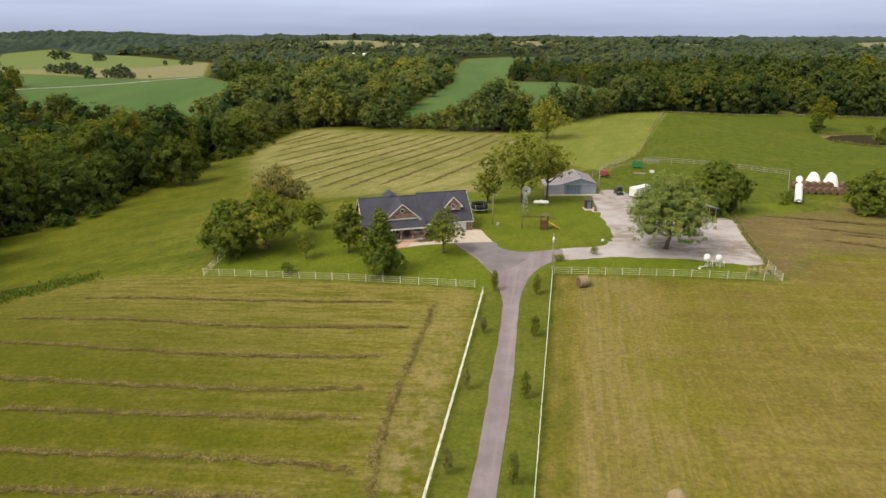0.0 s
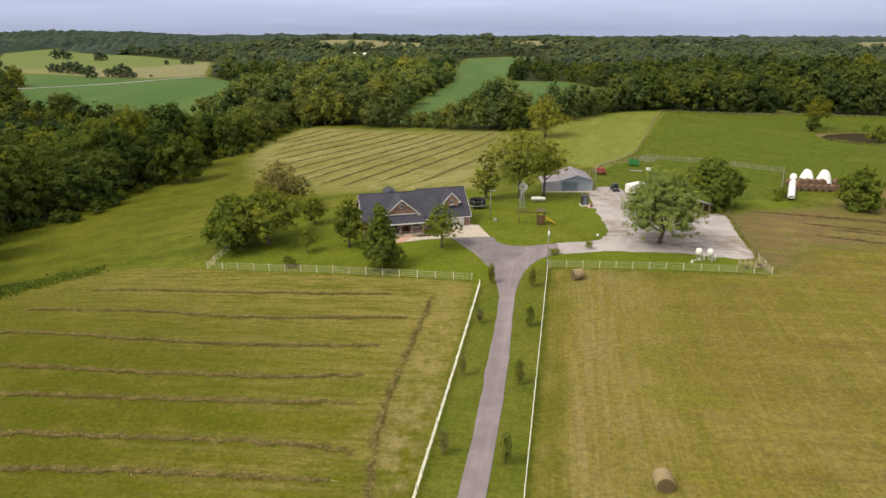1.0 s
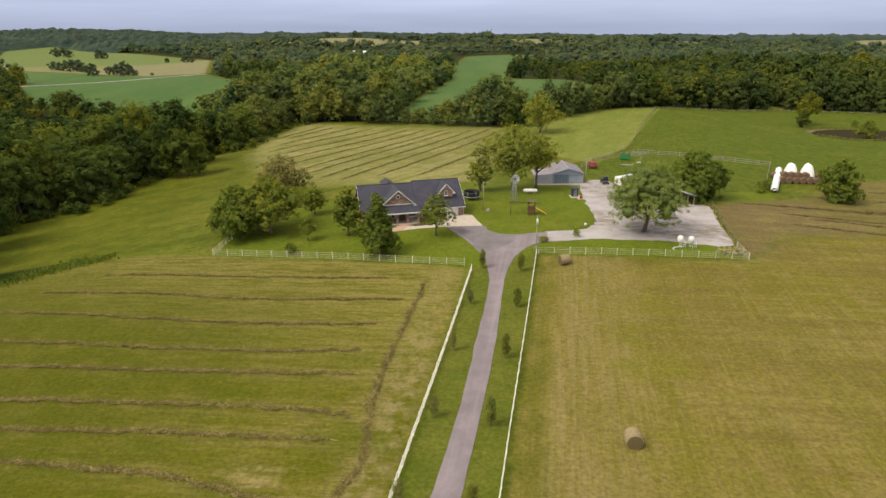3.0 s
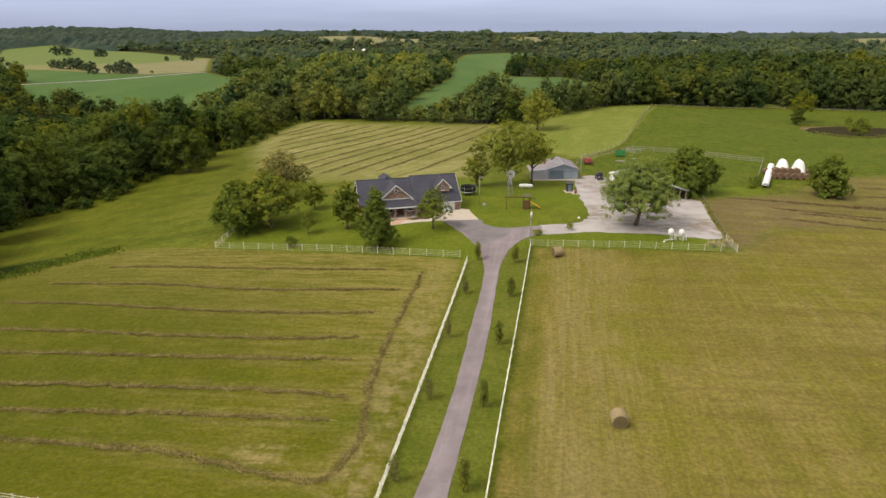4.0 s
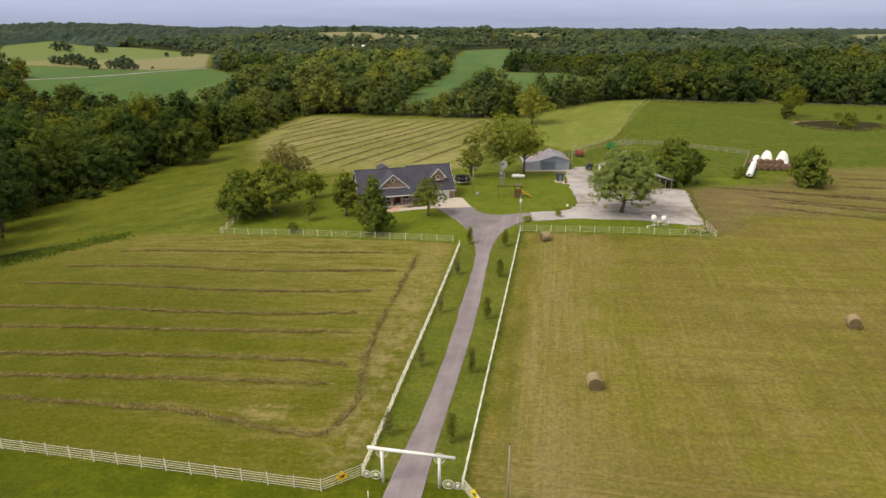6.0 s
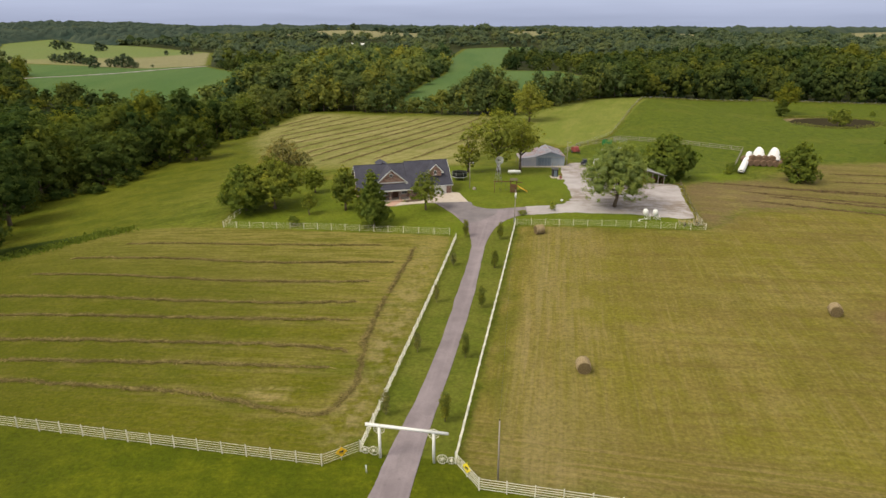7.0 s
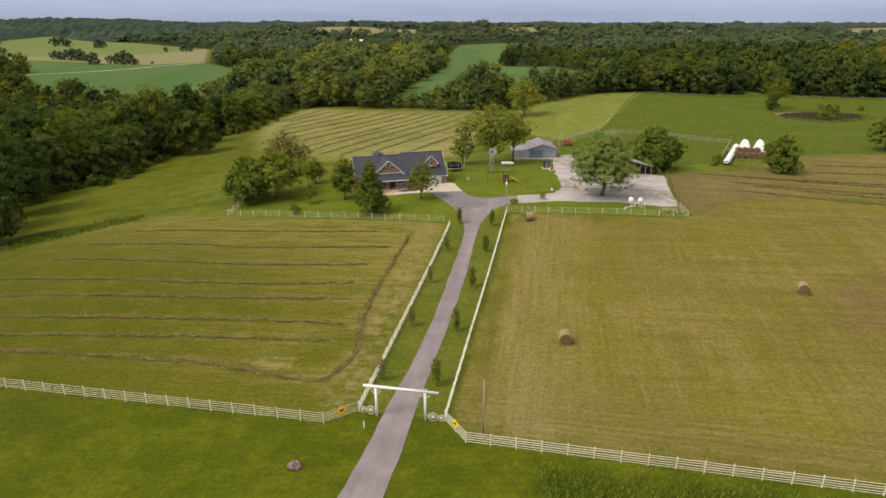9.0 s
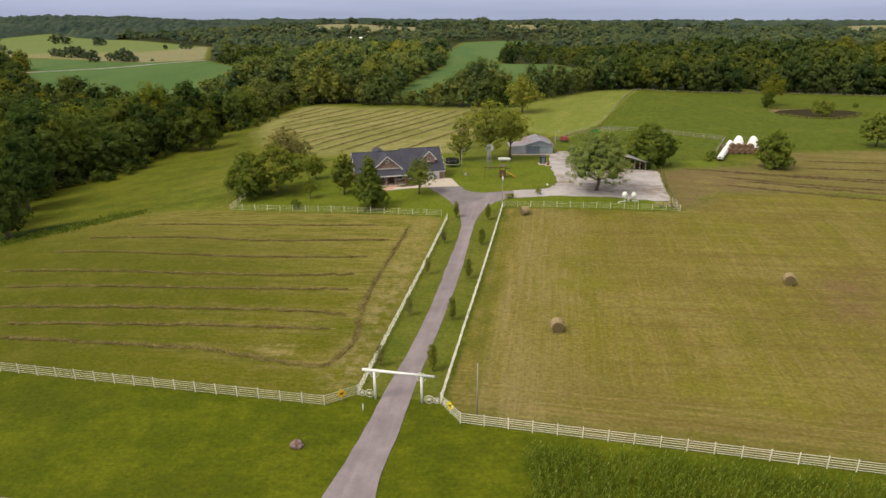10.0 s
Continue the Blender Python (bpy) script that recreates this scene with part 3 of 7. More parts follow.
HAY_EAST = [(17.6, 92), (8.6, 44), (5.2, 26.5), (7, 23.2), (45, 15.2), (150, -8), (170, 90), (110, 100), (85, 106), (66, 104), (56, 92), (51, 90.3)]
HAY_BACK = [(-64, 287), (24, 254), (32, 232), (8, 150), (-30, 148), (-52, 168), (-64, 202), (-71, 245)]
KNOLL = [(24, 254), (70, 288), (107, 312), (103, 296), (62, 201), (46, 176), (30, 195)]
PASTURE = [(62, 200), (102, 299), (106, 309), (172, 322), (330, 300), (330, 180), (140, 156), (96, 150), (81, 141), (78, 140), (97, 172), (64, 193)]
DRY = [(53.5, 92.2), (53, 97), (58.5, 125), (84, 132), (104, 152), (150, 156), (200, 150), (200, 112), (110, 104), (86, 106), (66, 104.5), (57, 93.5)]
LAWN_YARD = [(5.5, 87.8), (-39.8, 95.2), (-39, 118), (-30, 132), (-8, 134), (5, 146), (36, 146), (60, 138), (80, 140), (76, 128), (60, 118), (52, 95), (52.5, 91), (17.5, 92.6)]
LAWN_LANE = [(4.9, 86.5), (-4.6, 28.0), (4.7, 26.6), (17.4, 93)]
LAWN_FRONT = [(-110, 44), (-47.5, 33.6), (-8, 26.3), (-4.4, 28), (4.6, 26.6), (6.5, 23), (45, 15), (110, 1), (100, -45), (-110, -45)]
PADDOCK = [(38, 172), (63, 192), (96, 172), (79, 140), (60, 136), (40, 150)]
CROP_WEST = [(-250, 465), (-345, 508), (-386, 578), (-409, 620), (-348, 677), (-292, 787), (-219, 690), (-160, 525), (-195, 475)]
CROP_MID = [(-30, 297), (-24, 420), (-13, 511), (6, 607), (8.5, 837), (41, 1139), (178, 1247), (77, 802), (57, 620), (108, 592), (128, 480), (108, 345), (70, 316), (44, 284), (19, 275), (0, 285)]
CROP_FAR = [(-412, 630), (-565, 850), (-353, 744), (-297, 800), (-350, 685)]
STUBBLE_WEST = [(-354, 747), (-560, 856), (-700, 960), (-1168, 1740), (-1146, 1920), (-877, 1711), (-436, 1213), (-299, 806)]
STUBBLE_HILL = [(-430, 1620), (-390, 1780), (-240, 1860), (-100, 1720), (-20, 1580), (-70, 1470), (-190, 1490), (-310, 1560)]
STUBBLE_EAST = [(930, 1400), (960, 1600), (1228, 1850), (1400, 1700)]
CROP_GAP = [(-155, 705), (-112, 690), (-122, 636), (-152, 640)]
STUBBLE_FAR = [(120, 1590), (200, 1690), (285, 1560), (190, 1436)]
STUBBLE_SLIP = [(530, 1600), (640, 1760), (690, 1700), (600, 1590)]
STRAW_PATCH = [(-20.3, 38.2), (-17.1, 39.3), (-13.4, 38.6), (-13.5, 37.0), (-18.4, 37.2)]
THIN_GRASS = [(60.7, 57.5), (69.1, 61.4), (75.8, 62.3), (63.2, 43.0), (58.6, 46.3)]
WOOD_EDGE = [(-640, -60), (-105, 60), (-96, 128), (-87, 141), (-86, 162), (-78, 187), (-88, 219), (-73, 224), (-75, 268), (-67, 292), (-22, 281), (23, 256), (38, 256), (69, 292),
             (106, 309), (172, 322), (214, 313), (300, 300), (500, 270), (5200, 1500), (5200, 5200), (-5200, 5200), (-5200, -60)]
SWALE = [(-60.6, 98.2), (-65.4, 94.3), (-68.7, 90.9), (-72.7, 88.3), (-77.1, 85.2), (-84, 80), (-96, 74), (-104, 86), (-90, 91), (-80, 93), (-72, 95.6), (-66, 97.6)]
FARMSTEAD = [(-215, 1365), (-150, 1375), (-125, 1230), (-160, 1220)]
GLADE = [(170, 316), (177, 316), (179, 344), (171, 344)]
POND = [(149, 250), (147, 237), (153, 229), (163, 229), (178, 236), (186, 246), (184, 253), (169, 258), (156, 256)]

WEST_ROWS = [
    [(-56, 88.6), (-36.5, 86.4), (-22, 84.8), (-7.3, 83.9)],
    [(-63, 82.6), (-38.6, 79), (-26, 77), (-4.2, 76.2)],
    [(-66, 75.8), (-43, 71.6), (-27.5, 69.4), (-7, 68.6)],
    [(-69, 67), (-39, 63), (-18.5, 61.5), (-8.5, 61.8)],
    [(-64, 59.4), (-37, 57.4), (-17.3, 56.3), (-8.4, 55.9)],
    [(-60, 51.6), (-33, 50.2), (-21, 49.4), (-10.5, 48.2), (-8.3, 47)],
    [(-56, 46), (-31, 45), (-18.4, 44.2), (-9, 43.4)],
    [(-1.6, 82.6), (-3.6, 71.5), (-5.6, 60), (-6.7, 49), (-6.4, 42.2), (-7.3, 37.2), (-9.9, 34.2), (-15.9, 35.6), (-23.7, 38.1), (-37.3, 40.0), (-56, 42.2)],
]
LANESIDE = [(4.6, 86.5), (-2.2, 44), (-4.8, 28.6), (-8, 27), (-9.5, 34), (-7.0, 38), (-6.5, 49), (-3.6, 71.5), (-1.4, 86)]


def in_wood(x, y):
    """Positive within the woods, clear of the fields that lie between them."""
    return np.minimum(border(WOOD_EDGE, x, y), -union([CROP_WEST, CROP_FAR, CROP_MID, CROP_GAP, STUBBLE_WEST, STUBBLE_HILL, STUBBLE_EAST, STUBBLE_FAR, STUBBLE_SLIP, GLADE, FARMSTEAD], x, y))


def steps(lo, hi, fine_lo, fine_hi, fine, grow):
    """Grid lines: fine spacing in the middle, wider and wider outside."""
    mid = list(np.arange(fine_lo, fine_hi + 0.01, fine))
    s, v = fine, fine_hi
    while v < hi:
        s *= grow
        v = min(hi, v + s)
        mid.append(v)
    s, v = fine, fine_lo
    while v > lo:
        s *= grow
        v = max(lo, v - s)
        mid.insert(0, v)
    return np.array(mid)


def mesh_from(name, verts, faces, material, flat=False):
    me = bpy.data.meshes.new(name)
    me.from_pydata(verts if isinstance(verts, list) else verts.tolist(), [], faces if isinstance(faces, list) else faces.tolist())
    me.materials.append(material)
    if not flat:
        me.polygons.foreach_set("use_smooth", [True] * len(me.polygons))
    me.update()
    return me


def grid_faces(nx, ny):
    i = np.arange((ny - 1) * nx).reshape(ny - 1, nx)[:, :-1].ravel()
    return np.stack([i, i + 1, i + nx + 1, i + nx], 1)


def build_ground():
    gx, gy = steps(-4600, 4600, -130, 160, 2.0, 1.07), steps(-300, 4900, -45, 300, 2.0, 1.045)
    X, Y = np.meshgrid(gx, gy)
    Z = land(X, Y)
    fine = np.exp(-np.maximum(0, border([(-60, -40), (130, -40), (130, 320), (-80, 320)], X, Y) * -1) / 40)
    Z = Z + 0.05 * fine * np.sin(X * 0.9 + np.sin(Y * 0.7)) * np.cos(Y * 0.8) * (border(LAWN_LANE, X, Y) < -2)
    pond = border(POND, X, Y)
    Z = Z - 1.3 * smooth(-4, 2.5, pond)
    v = np.stack([X.ravel(), Y.ravel(), Z.ravel()], 1)
    me = mesh_from("ground", v, grid_faces(len(gx), len(gy)), GROUND)
    masks = {
        "lawn": union([LAWN_YARD, LAWN_LANE], X, Y), "verge": border(LAWN_FRONT, X, Y),
        "pasture": union([PASTURE, PADDOCK], X, Y),
        "hay_west": border(HAY_WEST, X, Y), "hay_east": border(HAY_EAST, X, Y), "hay_back": border(HAY_BACK, X, Y),
        "hay_knoll": border(KNOLL, X, Y), "dry": border(DRY, X, Y), "swale": border(SWALE, X, Y),
        "swath": np.min([np.abs(border(r + r[-2:0:-1], X, Y)) for r in WEST_ROWS], axis=0), "lane": border(LAWN_LANE, X, Y), "laneside": border(LANESIDE, X, Y), "straw_patch": border(STRAW_PATCH, X, Y), "thin_grass": border(THIN_GRASS, X, Y),
        "headland": (Y - 23.2 + (X - 7) * 0.215) * 0.977,
        "crop": union([CROP_WEST, CROP_FAR, CROP_MID, CROP_GAP], X, Y), "stubble": union([STUBBLE_WEST, STUBBLE_HILL, STUBBLE_EAST, STUBBLE_FAR, STUBBLE_SLIP], X, Y),
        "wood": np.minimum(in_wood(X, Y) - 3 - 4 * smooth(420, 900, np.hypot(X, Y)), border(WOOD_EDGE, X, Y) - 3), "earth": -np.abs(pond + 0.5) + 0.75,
    }
    for k, d in masks.items():
        a = me.attributes.new(k, "FLOAT", "POINT")
        a.data.foreach_set("value", np.clip(d, -400, 400).ravel().astype(np.float32))
    return tagged(new("ground", me), "rolling green farmland with mown hay, lawn and pasture", "ground", kind="structure")


build_ground()


# ---- roads and yards ----
def curve_points(pts, n=8, closed=False):
    """A smooth line through points."""
    P = [Vector((*p, 0)[:3]) for p in pts]
    k, out = len(P), []
    for i in range(k if closed else k - 1):
        a, b = P[i], P[(i + 1) % k]
        p0 = P[i - 1] if closed or i > 0 else a * 2 - b
        p3 = P[(i + 2) % k] if closed or i + 2 < k else b * 2 - a
        for j in range(n):
            t = j / n
            out.append(((2 * a) + (b - p0) * t + (2 * p0 - 5 * a + 4 * b - p3) * t * t + (3 * a - p0 - 3 * b + p3) * t ** 3) * 0.5)
    if not closed:
        out.append(P[-1])
    return [(p.x, p.y) for p in out]


def slab(name, outline, up, material, cell=1.6, rag=0.0, depth=0.3):
    """A paved patch that follows the ground, with a skirt for its thickness."""
    from mathutils.geometry import delaunay_2d_cdt
    o = []
    for i, (x, y) in enumerate(outline):
        o.append(Vector((x + rag * noise.noise((x * 0.7, y * 0.7, 3.1)), y + rag * noise.noise((x * 0.7, y * 0.7, 9.7)))))
    xs, ys = [p.x for p in o], [p.y for p in o]
    X, Y = np.meshgrid(np.arange(min(xs), max(xs), cell), np.arange(min(ys), max(ys), cell))
    keep = border([(p.x, p.y) for p in o], X, Y) > cell * 0.45
    inner = [Vector(p) for p in zip(X[keep], Y[keep])]
    n = len(o)
    verts, _, faces, *_ = delaunay_2d_cdt(o + inner, [(i, (i + 1) % n) for i in range(n)], [], 1, 1e-4)
    top = [(v.x, v.y, at(v.x, v.y, up)) for v in verts]
    base = len(top)
    ring = [(p.x, p.y, at(p.x, p.y, up - depth)) for p in o]
    rim = [(p.x, p.y, at(p.x, p.y, up)) for p in o]
    faces = [tuple(f) for f in faces] + [(base + i, base + (i + 1) % n, base + n + (i + 1) % n, base + n + i) for i in range(n)]
    return new(name, mesh_from(name, top + ring + rim, faces, material, True))


lane_left = curve_points([(-11.2, 4.6), (-8.2, 8), (-5.75, 12.3), (-3.05, 22), (-1.3, 30), (2.0, 44), (5.1, 62), (7.9, 79), (8.3, 86), (7.6, 92.5), (5.2, 99.5), (1.3, 107.4)], 6)
lane_head = curve_points([(8.7, 107.4), (9.6, 104.6), (11.6, 102.7), (14.5, 102.2), (20.5, 103.3)], 5)
lane_right = curve_points([(19.8, 98.6), (16.4, 96.4), (13.0, 91), (10.9, 83.5), (10.0, 78), (7.65, 62), (4.45, 44), (1.85, 30.5), (0.5, 22), (-1.1, 12.3), (0.4, 6), (2.2, 2.0)], 6)
tagged(slab("road", lane_left + lane_head + lane_right, 0.05, ASPHALT, rag=0.16), "weathered grey asphalt driveway running up to the farmhouse", "driveway", kind="structure")
PATCH = paving_material("darker_resurfaced_asphalt", (0.150, 0.134, 0.143), (0.204, 0.183, 0.194), (0.110, 0.098, 0.104), 60, 0.3)
tagged(slab("road_patch", curve_points([(1.6, 107.3), (8.5, 107.3), (9.4, 104.5), (11.6, 102.3), (14.5, 101.6), (13.2, 98.4), (10.8, 95.6), (8.6, 94.2), (7.3, 94.6), (5.6, 99.6), (3.4, 104.2)], 4, True), 0.056, PATCH, 1.2, rag=0.5), "darker resurfaced asphalt in front of the garage apron", "driveway", kind="structure")
road_far = [(-140, 28.5), (-34, 12.6), (-12, 7.9), (6, 4.2), (60, -8), (140, -26)]
tagged(slab("road", [(x, y) for x, y in curve_points(road_far, 10)] + [(x, y - 6.2) for x, y in reversed(curve_points(road_far, 10))], 0.10, ASPHALT_NEW, 2.5), "grey asphalt country road along the front verge", "road", kind="structure")
yard = curve_points([(19.6, 98.5), (26, 99.6), (32, 99.6), (42, 98.8), (52.6, 97.4), (55, 108), (58.4, 122.5), (52, 125), (46, 129), (44, 140), (42.5, 150), (37.5, 149), (34, 140), (32.2, 126),
                     (31.6, 118), (31, 111), (28, 105.2), (20.3, 103.4)], 6, True)
tagged(slab("gravel_yard", yard, 0.04, GRAVEL, 1.8, rag=0.7), "pale limestone gravel yard beside the workshop", "yard", kind="structure")


# ---- shaping helpers ----
def part(name, mesh, parent, m=None, label=""):
    """One mesh object under a thing or a part."""
    ob = new(name, mesh)
    ob.parent = parent
    if m is not None:
        ob.matrix_basis = m
    if label:
        ob["label"] = label
    return ob


def thing(name, m, label, category, group="", kind=""):
    ob = new(name)
    ob.empty_display_size = 0.2
    ob.matrix_basis = m
    return tagged(ob, label, category, group, kind)


def finish(bm, name, material, smooth_faces=False, bevel=0.0):
    if bevel:
        bmesh.ops.bevel(bm, geom=list(bm.edges), offset=bevel, segments=1, affect="EDGES")
    me = bpy.data.meshes.new(name)
    bmesh.ops.recalc_face_normals(bm, faces=list(bm.faces))
    bm.to_mesh(me)
    bm.free()
    me.materials.append(material)
    if smooth_faces:
        me.polygons.foreach_set("use_smooth", [True] * len(me.polygons))
    return me


def box(bm, x0, y0, z0, x1, y1, z1, m=None):
    v = bmesh.ops.create_cube(bm, size=1.0)["verts"]
    bmesh.ops.transform(bm, matrix=Matrix.LocRotScale(((x0 + x1) / 2, (y0 + y1) / 2, (z0 + z1) / 2), None, (abs(x1 - x0), abs(y1 - y0), abs(z1 - z0))), verts=v)
    if m is not None:
        bmesh.ops.transform(bm, matrix=m, verts=v)
    return v


def box_mesh(name, size, material, bevel=0.01, centre=(0, 0, 0)):
    bm = bmesh.new()
    a, b, c = (s / 2 for s in size)
    x, y, z = centre
    box(bm, x - a, y - b, z - c, x + a, y + b, z + c)
    return finish(bm, name, material, False, bevel)


def rod(bm, a, b, r0, r1=None, sides=8):
    a, b = Vector(a), Vector(b)
    d = b - a
    if d.length < 1e-5:
        return
    m = Matrix.Translation((a + b) / 2) @ d.to_track_quat("Z", "Y").to_matrix().to_4x4()
    bmesh.ops.create_cone(bm, cap_ends=True, segments=sides, radius1=r0, radius2=r0 if r1 is None else r1, depth=d.length, matrix=m)


def rod_mesh(name, pairs, material, sides=8):
    bm = bmesh.new()
    for a, b, r, *more in pairs:
        rod(bm, a, b, r, more[0] if more else None, sides)
    return finish(bm, name, material, True)


def ring_mesh(name, radius, thick, material, m=None, n=24, k=6):
    v, f = [], []
    for i in range(n):
        a = 2 * math.pi * i / n
        for j in range(k):
            b = 2 * math.pi * j / k
            v.append(((radius + thick * math.cos(b)) * math.cos(a), (radius + thick * math.cos(b)) * math.sin(a), thick * math.sin(b)))
            f.append((i * k + j, ((i + 1) % n) * k + j, ((i + 1) % n) * k + (j + 1) % k, i * k + (j + 1) % k))
    me = mesh_from(name, v, f, material)
    if m is not None:
        me.transform(m)
    return me


def prism(name, outline, depth, material, m=None, bevel=0.0):
    """A flat outline in x and z, thickened along y from 0 to depth."""
    bm = bmesh.new()
    a = [bm.verts.new((x, 0, z)) for x, z in outline]
    b = [bm.verts.new((x, depth, z)) for x, z in outline]
    bm.faces.new(a)
    bm.faces.new(list(reversed(b)))
    for i in range(len(a)):
        j = (i + 1) % len(a)
        bm.faces.new((a[i], b[i], b[j], a[j]))
    if m is not None:
        bmesh.ops.transform(bm, matrix=m, verts=list(bm.verts))
    return finish(bm, name, material, False, bevel)


def plate(name, corners, thick, material):
    """A sloping board or roof slab: its four upper corners, thickened downwards."""
    c = [Vector(p) for p in corners]
    n = (c[1] - c[0]).cross(c[2] - c[0]).normalized()
    if n.z < 0:
        n = -n
    lo = [p - n * thick for p in c]
    k = len(c)
    f = [tuple(range(k)), tuple(reversed(range(k, 2 * k)))] + [(i, k + i, k + (i + 1) % k, (i + 1) % k) for i in range(k)]
    bm = bmesh.new()
    vs = [bm.verts.new(p) for p in c + lo]
    for q in f:
        bm.faces.new([vs[i] for i in q])
    return finish(bm, name, material)


# ---- trees ----
ICO = None


TONE = []


def crown_arrays(rng, centres, radii, leaves_n, size, flat=0.85, droop=0.0, core=0.72, neat=1.0, clumps=24, spread=0.10, puff=1.0):
    """Boughs as overlapping lumps, each with clumps of leaves on it and a rough solid heart."""
    global ICO
    if ICO is None:
        bm = bmesh.new()
        bmesh.ops.create_icosphere(bm, subdivisions=1, radius=1.0)
        ICO = (np.array([v.co[:] for v in bm.verts]), np.array([[v.index for v in f.verts] for f in bm.faces]))
        bm.free()
    centres, radii = np.asarray(centres, float), np.asarray(radii, float)
    squash = np.array([1, 1, flat])

    def directions(count, lift):
        d = rng.normal(size=(count, 3)) + np.array([0, 0, lift])
        return d / np.linalg.norm(d, axis=1)[:, None]

    # leaf clumps stand out of each bough, more above than below
    owner = np.repeat(np.arange(len(radii)), clumps)
    out = directions(len(owner), 0.45)
    c_rad = radii[owner] * puff * (0.16 + 0.20 * rng.random(len(owner)))
    c_pos = centres[owner] + out * (radii[owner] * (0.52 + 0.78 * rng.random(len(owner))))[:, None] * squash
    c_tone = spread * rng.normal(size=len(radii))[owner] + spread * 0.7 * rng.normal(size=len(owner))
    # clumps buried in another bough carry no leaves
    gap = np.linalg.norm((c_pos[:, None, :] - centres[None, :, :]) / squash, axis=2) / radii[None, :]
    gap[np.arange(len(owner)), owner] = 9
    open_air = gap.min(1) > 0.6
    if open_air.sum() < 6:
        open_air[:] = True
    owner, out, c_rad, c_pos, c_tone = owner[open_air], out[open_air], c_rad[open_air], c_pos[open_air], c_tone[open_air]
    pick = rng.choice(len(c_rad), leaves_n, p=c_rad ** 2 / np.sum(c_rad ** 2))
    d = rng.normal(size=(leaves_n, 3)) + out[pick] * 0.95 + np.array([0, 0, 0.35])
    d /= np.linalg.norm(d, axis=1)[:, None]
    pos = c_pos[pick] + d * (c_rad[pick] * (0.3 + 0.95 * rng.random(leaves_n)))[:, None] * squash
    heart = np.average(centres, axis=0, weights=radii ** 3)
    away = (pos - heart) / (np.linalg.norm(pos - heart, axis=1)[:, None] + 1e-6)
    n = (d * 0.30 + away * 0.45) * neat + rng.normal(size=(leaves_n, 3)) * 0.34 / neat + np.array([0, 0, 0.42 - droop])
    n /= np.linalg.norm(n, axis=1)[:, None]
    u = np.cross(n, rng.normal(size=(leaves_n, 3)))
    u /= np.linalg.norm(u, axis=1)[:, None]
    t = np.cross(n, u)
    s = size * (0.5 + 0.75 * rng.random(leaves_n))[:, None]
    asp = (0.6 + 0.5 * rng.random(leaves_n))[:, None]
    bend = n * s * 0.22
    q = np.stack([pos - u * s - bend, pos - t * s * asp * 0.7 + bend * 0.3, pos + u * s * 0.8 - bend, pos + t * s * asp + bend * 0.3], 1).reshape(-1, 3)
    f = np.arange(leaves_n * 4).reshape(-1, 4)
    faces, verts, base = f.tolist(), [q], len(q)
    tones = [np.repeat(c_tone[pick], 4)]
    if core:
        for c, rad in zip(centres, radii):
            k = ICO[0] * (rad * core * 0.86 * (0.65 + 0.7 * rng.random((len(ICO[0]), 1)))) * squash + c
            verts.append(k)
            # hearts toned darker: the shade inside a crown, put into its colour
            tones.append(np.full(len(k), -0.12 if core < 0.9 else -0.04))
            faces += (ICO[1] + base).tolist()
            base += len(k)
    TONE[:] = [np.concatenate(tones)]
    return np.concatenate(verts), faces


def foliage_mesh(name, v, f, material):
    """The newest crown as a mesh, each lump with its own tone."""
    me = mesh_from(name, v, f, material, True)
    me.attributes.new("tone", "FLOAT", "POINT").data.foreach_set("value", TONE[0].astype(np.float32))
    return me


